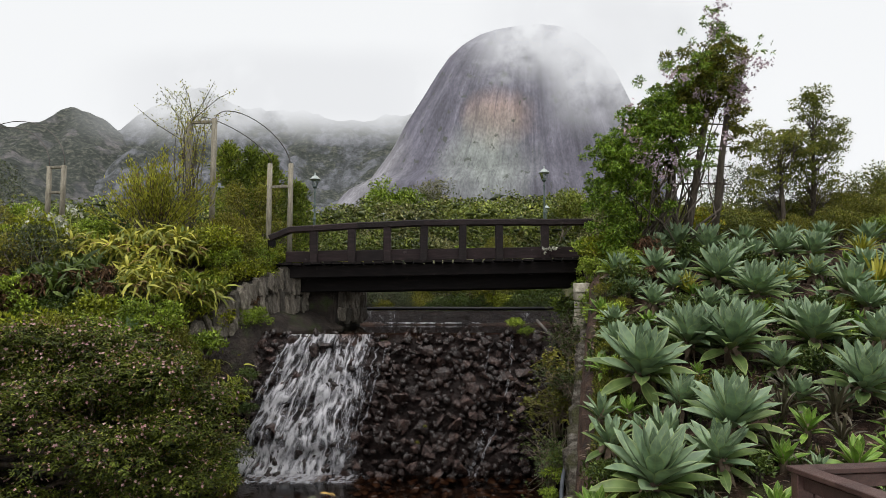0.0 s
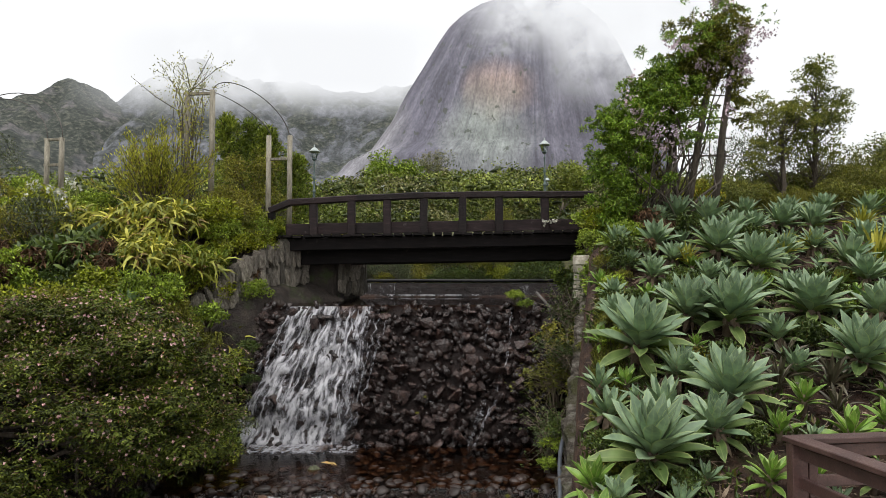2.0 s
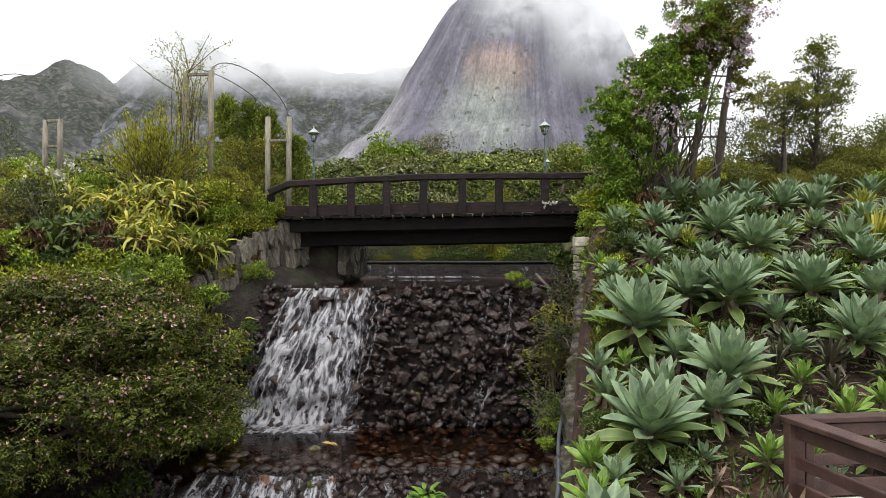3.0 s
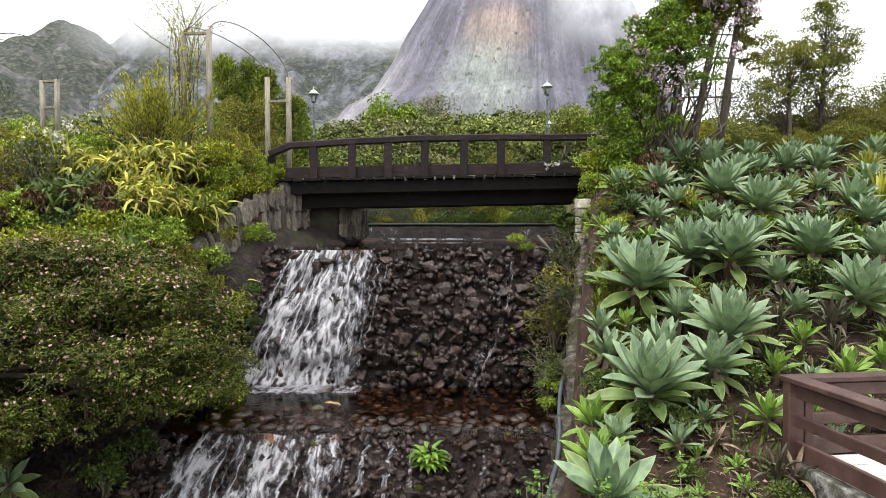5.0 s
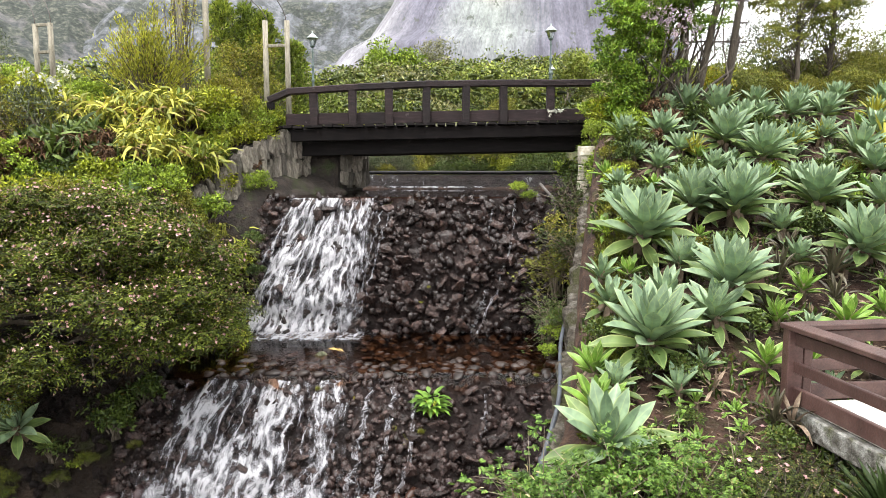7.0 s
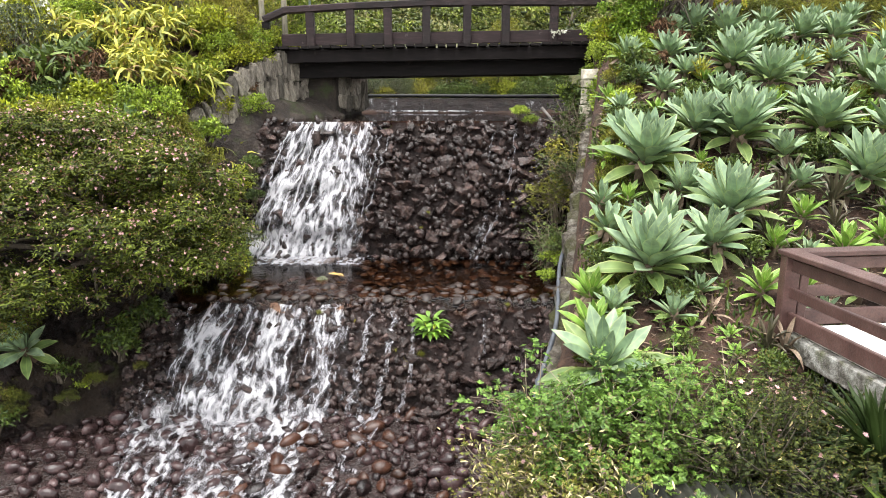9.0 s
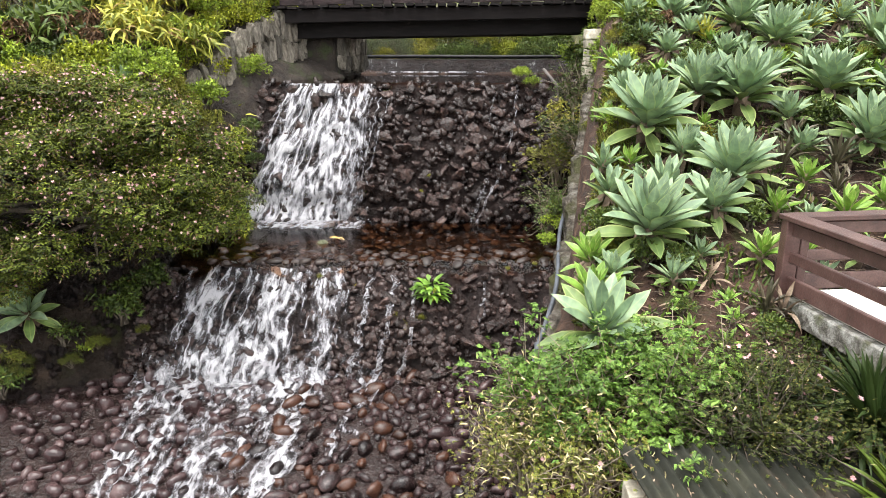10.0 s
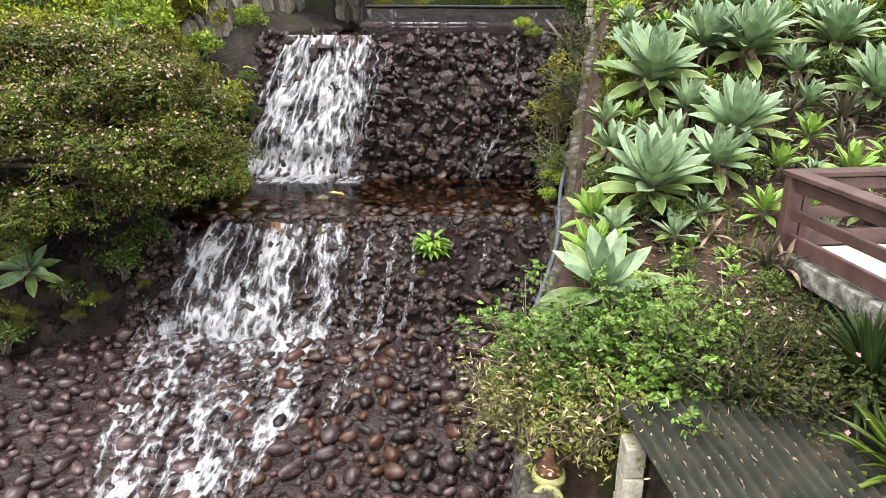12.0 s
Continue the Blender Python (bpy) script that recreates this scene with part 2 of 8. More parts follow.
PEBBLE = surface("pool_pebble", [(0.3, (0.014, 0.008, 0.0065)), (0.55, (0.036, 0.023, 0.018)), (0.85, (0.1, 0.07, 0.056))], 1.8, rough=(0.3, 0.6), bump=0.3, fine=22, amount=0.5, depth=0.01)
BED = surface("wet_bed_concrete", [(0.3, (0.01, 0.005, 0.0045)), (0.55, (0.026, 0.0155, 0.014)), (0.8, (0.07, 0.048, 0.044))], 5.5, rough=(0.08, 0.4), bump=1.0, fine=20, vary=None, depth=0.04)
CONCRETE = surface("mossy_concrete", [(0.32, (0.025, 0.018, 0.012)), (0.48, (0.07, 0.054, 0.038)), (0.68, (0.22, 0.19, 0.155))], 4.5, rough=(0.7, 0.92), bump=0.9, fine=28, depth=0.04, vary=None, spots=(0.06, 0.065, 0.018), spot_scale=2.4, spot_at=0.5, lump=6)
LICHEN = surface("lichened_concrete", [(0.34, (0.035, 0.03, 0.022)), (0.46, (0.13, 0.118, 0.1)), (0.66, (0.38, 0.37, 0.34))], 7, rough=(0.7, 0.92), bump=0.8, fine=34, depth=0.03, vary=None, spots=(0.075, 0.08, 0.03), spot_scale=3.0, spot_at=0.56)
DARK_CONCRETE = surface("stained_concrete", [(0.3, (0.012, 0.008, 0.006)), (0.5, (0.03, 0.021, 0.016)), (0.75, (0.08, 0.06, 0.048))], 3.6, rough=(0.55, 0.9), bump=1.0, fine=24, vary=None, spots=(0.035, 0.045, 0.012), spot_scale=2.2, spot_at=0.52, depth=0.04, lump=7)
SLAB = surface("grey_stone", [(0.3, (0.11, 0.092, 0.072)), (0.55, (0.24, 0.21, 0.172)), (0.8, (0.4, 0.36, 0.31))], 5, rough=(0.7, 0.9), bump=0.8, fine=30, amount=0.6, lump=9, depth=0.02, spots=(0.06, 0.052, 0.04), spot_scale=2.5, spot_at=0.58)
# stained like the rails, but with the bridge's underside shade put into the colour
DARK_WOOD = surface("shade_darkened_stained_wood", [(0.3, (0.004, 0.003, 0.003)), (0.55, (0.008, 0.0055, 0.0055)), (0.8, (0.02, 0.014, 0.0135))], 3, (1, 6, 6), rough=(0.6, 0.85), bump=0.4, fine=22, amount=0.35, spots=(0.05, 0.04, 0.036), spot_scale=3, spot_at=0.66, gloss=0.2)
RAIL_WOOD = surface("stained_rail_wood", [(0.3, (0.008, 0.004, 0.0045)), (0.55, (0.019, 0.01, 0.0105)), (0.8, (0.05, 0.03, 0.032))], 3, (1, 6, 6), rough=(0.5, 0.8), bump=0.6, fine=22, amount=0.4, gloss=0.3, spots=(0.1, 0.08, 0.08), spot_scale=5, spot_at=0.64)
DARK_SOIL = surface("wet_dark_soil", [(0.3, (0.012, 0.009, 0.007)), (0.55, (0.032, 0.022, 0.016)), (0.8, (0.075, 0.05, 0.035))], 3.0, rough=(0.4, 0.8), bump=1.0, fine=22, vary=None, spots=(0.03, 0.035, 0.01), spot_scale=1.6, spot_at=0.58, depth=0.05, lump=5, gloss=0.18)
RED_WOOD = surface("brown_stained_wood", [(0.3, (0.05, 0.024, 0.021)), (0.55, (0.085, 0.044, 0.038)), (0.8, (0.13, 0.078, 0.066))], 3, (1.5, 1.5, 1.5), rough=(0.38, 0.6), bump=0.25, fine=30, amount=0.2)
PALE_WOOD = surface("weathered_post_wood", [(0.3, (0.17, 0.15, 0.11)), (0.55, (0.3, 0.27, 0.21)), (0.8, (0.46, 0.42, 0.34))], 3, (6, 6, 0.8), rough=(0.75, 0.92), bump=0.4, fine=24, amount=0.15, spots=(0.1, 0.095, 0.06), spot_scale=2, spot_at=0.62)
PALE_BARK = surface("pale_twig_bark", [(0.3, (0.13, 0.1, 0.07)), (0.55, (0.25, 0.2, 0.15)), (0.8, (0.38, 0.33, 0.26))], 6, (4, 4, 1), rough=(0.75, 0.9), bump=0.4, fine=30, amount=0.2)
BARK = surface("bark", [(0.3, (0.06, 0.047, 0.035)), (0.55, (0.12, 0.097, 0.075)), (0.8, (0.2, 0.17, 0.14))], 4, (4, 4, 1), rough=(0.8, 0.95), bump=0.7, fine=20, amount=0.2)
STRAW = surface("dry_leaf", [(0.3, (0.1, 0.065, 0.042)), (0.55, (0.2, 0.145, 0.1)), (0.8, (0.42, 0.34, 0.25))], 4, rough=(0.7, 0.9), bump=0.2, vary="island", amount=0.4)
PALE_MOSS = surface("mossy_stone_skin", [(0.3, (0.07, 0.065, 0.045)), (0.5, (0.16, 0.17, 0.1)), (0.75, (0.3, 0.32, 0.2))], 9, rough=(0.7, 0.9), bump=0.8, fine=40, vary=None)
STRAW_YELLOW = surface("yellow_fallen_leaf", [(0.3, (0.42, 0.24, 0.06)), (0.7, (0.62, 0.42, 0.14))], 8, rough=(0.5, 0.7), bump=0.1, vary=None)
DECK_FLOOR = surface("pale_deck_boards", [(0.3, (0.5, 0.47, 0.42)), (0.6, (0.68, 0.66, 0.62)), (0.8, (0.78, 0.76, 0.72))], 3, (1, 5, 1), rough=(0.45, 0.7), bump=0.1, amount=0.08)
ROOF = surface("grey_corrugated_sheet", [(0.3, (0.008, 0.0085, 0.005)), (0.5, (0.018, 0.019, 0.012)), (0.75, (0.045, 0.044, 0.028))], 2.6, rough=(0.8, 0.98), bump=0.4, fine=36, vary=None, spots=(0.035, 0.028, 0.018), spot_scale=2.2, spot_at=0.55)
IRON = surface("grey_green_iron", [(0.3, (0.075, 0.105, 0.1)), (0.7, (0.14, 0.18, 0.17))], 5, rough=(0.45, 0.6), bump=0.1, vary=None)
RAIL_BLACK = surface("black_wet_pipe", [(0.3, (0.006, 0.006, 0.007)), (0.7, (0.018, 0.018, 0.02))], 5, rough=(0.5, 0.8), bump=0.2, vary=None)
BLACK_PIPE = surface("black_hose", [(0.3, (0.035, 0.04, 0.048)), (0.7, (0.09, 0.1, 0.115))], 5, rough=(0.4, 0.6), bump=0.05, vary=None)
VALVE_PAINT = surface("yellow_green_paint", [(0.3, (0.26, 0.25, 0.09)), (0.6, (0.38, 0.37, 0.16)), (0.8, (0.48, 0.46, 0.24))], 6, rough=(0.45, 0.65), bump=0.1, vary=None, spots=(0.13, 0.055, 0.03), spot_scale=6, spot_at=0.6)
PALE_BLOCK = surface("pale_stone_block", [(0.3, (0.28, 0.24, 0.18)), (0.55, (0.46, 0.42, 0.34)), (0.8, (0.6, 0.57, 0.5))], 7, rough=(0.7, 0.9), bump=0.4, fine=40, amount=0.15)
WALL_STONE = surface("rubble_wall_stone", [(0.34, (0.02, 0.015, 0.01)), (0.47, (0.085, 0.068, 0.05)), (0.6, (0.2, 0.18, 0.15)), (0.72, (0.36, 0.34, 0.3))], 6.5, rough=(0.75, 0.95), bump=1.0, fine=24, vary=None, spots=(0.05, 0.05, 0.012), spot_scale=2.0, spot_at=0.5, depth=0.06, lump=5)
DEAD_FERN = surface("dead_fern_leaf", [(0.3, (0.04, 0.02, 0.01)), (0.55, (0.12, 0.062, 0.028)), (0.8, (0.24, 0.15, 0.075))], 5, rough=(0.75, 0.9), bump=0.2, vary="island", amount=0.4)
RUST = surface("rusty_iron", [(0.3, (0.06, 0.022, 0.014)), (0.6, (0.13, 0.05, 0.03)), (0.85, (0.24, 0.16, 0.07))], 9, rough=(0.7, 0.9), bump=0.4, vary=None)
WIRE = surface("rusty_wire", [(0.3, (0.07, 0.06, 0.055)), (0.7, (0.16, 0.14, 0.13))], 5, rough=(0.6, 0.8), bump=0, vary=None)

GREEN_A = leafy("fresh_leaf", (0.14, 0.18, 0.015), (0.55, 0.58, 0.05), old=(0.24, 0.19, 0.05))
GREEN_B = leafy("deep_leaf", (0.035, 0.065, 0.013), (0.13, 0.185, 0.035), old=(0.14, 0.12, 0.03))
GREEN_C = leafy("olive_leaf", (0.1, 0.11, 0.013), (0.4, 0.39, 0.05), old=(0.2, 0.15, 0.05), old_share=0.1)
GREEN_O = leafy("dull_olive_leaf", (0.07, 0.085, 0.012), (0.28, 0.3, 0.045), through_light=0.3, old=(0.2, 0.15, 0.05), old_share=0.1)
LUSH = leafy("lush_leaf", (0.09, 0.2, 0.025), (0.26, 0.46, 0.07), through_light=0.3)
GREEN_D = leafy("yellow_leaf", (0.13, 0.2, 0.02), (0.66, 0.6, 0.1), old=(0.36, 0.22, 0.09), old_share=0.22)
GREEN_T = leafy("backlit_leaf", (0.16, 0.19, 0.03), (0.42, 0.43, 0.09), through_light=0.65, old=(0.3, 0.24, 0.07))
GREEN_E = leafy("bright_leaf", (0.12, 0.19, 0.02), (0.43, 0.56, 0.06), old=(0.28, 0.3, 0.06))
VINE_LEAF = leafy("vine_leaf", (0.08, 0.17, 0.018), (0.36, 0.52, 0.055), old=(0.24, 0.22, 0.05))
GREEN_F = leafy("grey_green_leaf", (0.07, 0.09, 0.05), (0.17, 0.2, 0.11), old=(0.22, 0.19, 0.1))
CONIFER = leafy("conifer_leaf", (0.09, 0.14, 0.018), (0.34, 0.41, 0.06), through_light=0.6, old=(0.2, 0.18, 0.05))
BUSH_LEAF = leafy("bush_leaf", (0.018, 0.034, 0.004), (0.2, 0.235, 0.024), rough=0.7, through_light=0.2, old=(0.17, 0.1, 0.04), old_share=0.08, scale=2.2)
FOREST = leafy("forest_leaf", (0.05, 0.075, 0.015), (0.2, 0.25, 0.05), old=(0.2, 0.19, 0.06), old_share=0.1, scale=0.3)
FOREST_DARK = leafy("dark_forest_leaf_and_gap_shade", (0.02, 0.034, 0.008), (0.1, 0.13, 0.028), old=(0.14, 0.13, 0.04), old_share=0.08, scale=0.5)
FOREST_GREY = leafy("grey_forest_leaf", (0.11, 0.12, 0.04), (0.29, 0.29, 0.12), old=(0.2, 0.18, 0.1), old_share=0.1, scale=0.3)
FOREST_LIGHT = leafy("light_forest_leaf", (0.1, 0.145, 0.02), (0.33, 0.39, 0.07), old=(0.26, 0.25, 0.08), old_share=0.1, scale=0.3)
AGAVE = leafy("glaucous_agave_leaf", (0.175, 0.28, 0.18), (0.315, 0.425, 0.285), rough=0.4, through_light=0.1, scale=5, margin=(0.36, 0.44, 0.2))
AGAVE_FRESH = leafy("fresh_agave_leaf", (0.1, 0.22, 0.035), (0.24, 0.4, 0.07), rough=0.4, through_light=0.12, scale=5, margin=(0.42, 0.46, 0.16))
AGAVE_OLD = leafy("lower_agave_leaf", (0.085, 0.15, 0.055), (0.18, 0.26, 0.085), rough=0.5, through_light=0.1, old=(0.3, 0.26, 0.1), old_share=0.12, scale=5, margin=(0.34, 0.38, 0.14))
BROOM_LEAF = leafy("broom_leaf", (0.22, 0.24, 0.02), (0.56, 0.55, 0.07), through_light=0.4, old=(0.3, 0.2, 0.07))
FEATHER = leafy("feathery_leaf", (0.08, 0.17, 0.025), (0.27, 0.44, 0.09), through_light=0.35, old=(0.3, 0.3, 0.1))
SWORD_DARK = leafy("dark_yucca_leaf", (0.014, 0.028, 0.008), (0.05, 0.085, 0.02), rough=0.55, through_light=0.1, old=(0.14, 0.12, 0.04))
SWORD_FRESH = leafy("fresh_yucca_leaf", (0.05, 0.09, 0.012), (0.17, 0.25, 0.032), rough=0.5, through_light=0.2, old=(0.3, 0.27, 0.08), old_share=0.12)
PUFF_LEAF = leafy("puff_shrub_leaf", (0.012, 0.02, 0.003), (0.085, 0.105, 0.014), rough=0.7, old=(0.16, 0.12, 0.03), scale=2.2)
POD_LEAF = leafy("pod_shrub_leaf", (0.05, 0.065, 0.01), (0.22, 0.24, 0.035), old=(0.2, 0.14, 0.05), old_share=0.15)
BUSH_TIP = leafy("bush_tip_leaf", (0.1, 0.11, 0.016), (0.35, 0.38, 0.05), old=(0.26, 0.11, 0.05), old_share=0.2, scale=1.6)
BROM_DARK = leafy("bronze_bromeliad_leaf", (0.035, 0.03, 0.025), (0.14, 0.12, 0.08), rough=0.4, through_light=0.1, old=(0.4, 0.33, 0.22), old_share=0.2)
PETAL_PINK = leafy("pink_petal", (0.62, 0.27, 0.33), (0.78, 0.54, 0.58), rough=0.7)
PETAL_WHITE = leafy("white_petal", (0.72, 0.72, 0.68), (0.85, 0.84, 0.82), rough=0.7)
PETAL_LILAC = leafy("lilac_petal", (0.5, 0.36, 0.5), (0.78, 0.66, 0.78), rough=0.7)
PETAL_YELLOW = leafy("yellow_petal", (0.6, 0.4, 0.02), (0.8, 0.6, 0.05), rough=0.7)

# ---- building tools ----
rng = np.random.default_rng(7)


def mesh_of(name, verts, faces, mats, smooth=False, uv=None):
    """A mesh from arrays; faces all of one length, or a list of mixed ones."""
    me = bpy.data.meshes.new(name)
    if isinstance(faces, np.ndarray):
        n, k = faces.shape
        me.vertices.add(len(verts))
        me.vertices.foreach_set("co", np.asarray(verts, np.float32).ravel())
        me.loops.add(n * k)
        me.loops.foreach_set("vertex_index", faces.astype(np.int32).ravel())
        me.polygons.add(n)
        me.polygons.foreach_set("loop_start", np.arange(0, n * k, k, dtype=np.int32))
        me.update(calc_edges=True)
    else:
        me.from_pydata([tuple(v) for v in verts], [], faces)
    for m in mats if isinstance(mats, (list, tuple)) else [mats]:
        me.materials.append(m)
    if smooth:
        me.polygons.foreach_set("use_smooth", np.ones(len(me.polygons), bool))
    if uv is not None:
        lay = me.uv_layers.new(name="flow")
        idx = np.empty(len(me.loops), np.int32)
        me.loops.foreach_get("vertex_index", idx)
        lay.data.foreach_set("uv", np.asarray(uv, np.float32)[idx].ravel())
    return me


def part(name, data, material=None, parent=None, label=""):
    """Links a bmesh or a mesh as one object under a thing or a part."""
    if isinstance(data, bmesh.types.BMesh):
        me = bpy.data.meshes.new(name)
        data.to_mesh(me)
        data.free()
        me.materials.append(material)
        data = me
    ob = new(name, data)
    ob.parent = parent
    if label:
        ob["label"] = label
    return ob


def thing(name, at, label, category, group="", kind="", rz=0.0):
    ob = new(name)
    ob.empty_display_size = 0.1
    ob.matrix_basis = pose(*at, 0, 0, rz)
    return tagged(ob, label, category, group, kind)


def grid_faces(rows, cols, wrap=False):
    r, c = np.meshgrid(np.arange(rows - 1), np.arange(cols if wrap else cols - 1), indexing="ij")
    a = (r * cols + c).ravel()
    b = (r * cols + (c + 1) % cols).ravel()
    return np.stack([a, b, b + cols, a + cols], 1)


def box(bm, x0, x1, y0, y1, z0, z1, bevel=0.0, jitter=0.0):
    vs = [bm.verts.new((x, y, z)) for x in (x0, x1) for y in (y0, y1) for z in (z0, z1)]
    fs = [(0, 1, 3, 2), (4, 6, 7, 5), (0, 4, 5, 1), (2, 3, 7, 6), (0, 2, 6, 4), (1, 5, 7, 3)]
    made = [bm.faces.new([vs[i] for i in f]) for f in fs]
    if jitter:
        for v in vs:
            v.co += Vector(rng.normal(0, jitter, 3))
    if bevel:
        bmesh.ops.bevel(bm, geom=list({e for f in made for e in f.edges}), offset=bevel, segments=2, affect="EDGES", profile=0.6)
    return vs


def beam(a, b, w, h, bevel=0.008, wear=0.0, up=(0, 0, 1)):
    """A bevelled timber from a to b, cut into short lengths so that it can be a little crooked."""
    a, b = Vector(a), Vector(b)
    d = (b - a).normalized()
    side = d.cross(Vector(up)).normalized()
    top = side.cross(d).normalized()
    c = min(w, h) * 0.5
    k = min(bevel, c * 0.8)
    ring = [(w / 2 - k, -h / 2), (w / 2, -h / 2 + k), (w / 2, h / 2 - k), (w / 2 - k, h / 2), (-w / 2 + k, h / 2), (-w / 2, h / 2 - k), (-w / 2, -h / 2 + k), (-w / 2 + k, -h / 2)]
    n = max(2, int((b - a).length / 0.35) + 1)
    bm = bmesh.new()
    rows = []
    for i in range(n):
        o = a.lerp(b, i / (n - 1)) + (Vector(rng.normal(0, wear, 3)) if wear else Vector())
        rows.append([bm.verts.new(o + side * x + top * y) for x, y in ring])
    for r, s in zip(rows, rows[1:]):
        for j in range(8):
            bm.faces.new((r[j], s[j], s[(j + 1) % 8], r[(j + 1) % 8]))
    bm.faces.new(rows[0])
    bm.faces.new(rows[-1][::-1])
    bmesh.ops.recalc_face_normals(bm, faces=bm.faces)
    return bm


def tube(points, radii, sides=6, bm=None):
    """A bent tube, tapering by its radii, closed at both ends."""
    bm = bm or bmesh.new()
    pts = [Vector(p) for p in points]
    if isinstance(radii, (int, float)):
        radii = [radii] * len(pts)
    rings = []
    ref = Vector((0.31, 0.17, 0.93))
    for i, p in enumerate(pts):
        d = (pts[min(i + 1, len(pts) - 1)] - pts[max(i - 1, 0)]).normalized()
        u = d.cross(ref)
        u = (u if u.length > 1e-3 else d.cross(Vector((1, 0, 0)))).normalized()
        v = d.cross(u)
        rings.append([bm.verts.new(p + (u * math.cos(2 * math.pi * j / sides) + v * math.sin(2 * math.pi * j / sides)) * radii[i]) for j in range(sides)])
    for r, s in zip(rings, rings[1:]):
        for j in range(sides):
            f = bm.faces.new((r[j], s[j], s[(j + 1) % sides], r[(j + 1) % sides]))
            f.smooth = True
    bm.faces.new(rings[0])
    bm.faces.new(rings[-1][::-1])
    return bm


def lathe(profile, sides=12, bm=None, at=(0, 0, 0)):
    """Turned body from (radius, height) pairs."""
    bm = bm or bmesh.new()
    o = Vector(at)
    rings = [[bm.verts.new(o + Vector((r * math.cos(2 * math.pi * j / sides), r * math.sin(2 * math.pi * j / sides), z))) for j in range(sides)] for r, z in profile]
    for r, s in zip(rings, rings[1:]):
        for j in range(sides):
            f = bm.faces.new((r[j], r[(j + 1) % sides], s[(j + 1) % sides], s[j]))
            f.smooth = True
    bm.faces.new(rings[0][::-1])
    bm.faces.new(rings[-1])
    return bm


def unit(v):
    return v / (np.linalg.norm(v, axis=-1, keepdims=True) + 1e-9)


def leaves(at, way, face, length, width, fold=0.25, curl=0.2, long=False):
    """Many leaves at once: from `at` along `way`, looking to `face`. Two folded halves each, or four when long. Returns verts, faces."""
    n = len(at)
    way = unit(way)
    side = unit(np.cross(way, face))
    face = np.cross(side, way)
    ln = (np.ones(n) * length)[:, None]
    wd = (np.ones(n) * width)[:, None]
    if not long:
        p0 = at
        p1 = at + way * ln * 0.45 + side * wd * 0.5 + face * wd * fold
        p2 = at + way * ln - face * ln * curl
        p3 = at + way * ln * 0.45 - side * wd * 0.5 + face * wd * fold
        v = np.stack([p0, p1, p2, p3], 1).reshape(-1, 3)
        b = np.arange(n)[:, None] * 4
        f = np.concatenate([b + [0, 1, 2], b + [0, 2, 3]], 0)
        return v, f
    rows = []
    for s, w, c in ((0.0, 0.35, 0.0), (0.35, 1.0, 0.04), (0.7, 0.75, 0.35)):
        o = at + way * ln * s - face * ln * curl * c
        rows += [o + side * wd * 0.5 * w + face * wd * fold * w, o - side * wd * 0.5 * w + face * wd * fold * w]
    rows.append(at + way * ln * 0.97 - face * ln * curl)
    v = np.stack(rows, 1).reshape(-1, 3)
    b = np.arange(n)[:, None] * 7
    f = np.concatenate([b + k for k in ([0, 2, 3], [0, 3, 1], [2, 4, 5], [2, 5, 3], [4, 6, 5])], 0)
    return v, f


def joined(name, pieces, mats, smooth=False):
    """One mesh of several (verts, triangles, material index)."""
    vs, fs, ms, o = [], [], [], 0
    for v, f, k in pieces:
        vs.append(v)
        fs.append(f + o)
        ms.append(np.full(len(f), k, np.int32))
        o += len(v)
    me = mesh_of(name, np.concatenate(vs), np.concatenate(fs), mats, smooth)
    me.polygons.foreach_set("material_index", np.concatenate(ms))
    return me


def dirs(n, up=-0.3):
    """Random directions, none steeper down than `up`."""
    v = unit(rng.normal(size=(n * 4, 3)))
    return v[v[:, 2] > up][:n]


def lumps(n, rx, ry, h, size, low=0.15):
    """Centres and radii of the clumps of an uneven crown that stands on z = 0."""
    d = dirs(n, -0.25)
    r = rng.uniform(0.45, 0.85, (n, 1))
    c = d * r * [rx, ry, h * 0.5] + [0, 0, h * 0.5]
    c[:, 2] = np.maximum(c[:, 2], h * low)
    return c, rng.uniform(0.7, 1.3, n) * size


def clump_points(c, r, n, squash=0.8, shell=0.55):
    """Points on and in the clumps, and the way out of each."""
    share = r ** 2 / (r ** 2).sum()
    k = rng.choice(len(c), n, p=share)
    d = unit(rng.normal(size=(n, 3)))
    d[:, 2] = np.where(rng.random(n) < 0.6, np.abs(d[:, 2]), d[:, 2])
    t = shell + (1.05 - shell) * rng.random((n, 1)) ** 0.5
    p = c[k] + d * r[k][:, None] * t * [1, 1, squash]
    return p, d


def foliage(name, c, r, n, length, width, mat, lift=0.25, spread=0.7, squash=0.8, long=False, curl=0.25, shell=0.5):
    p, d = clump_points(c, r, n, squash, shell)
    way = unit(d + rng.normal(0, spread, (n, 3)) + [0, 0, lift])
    face = unit(d * 0.6 + rng.normal(0, 0.5, (n, 3)) + [0, 0, 0.7])
    v, f = leaves(p, way, face, length * rng.uniform(0.6, 1.25, n), width * rng.uniform(0.7, 1.2, n), curl=curl, long=long)
    return mesh_of(name, v, f, mat)


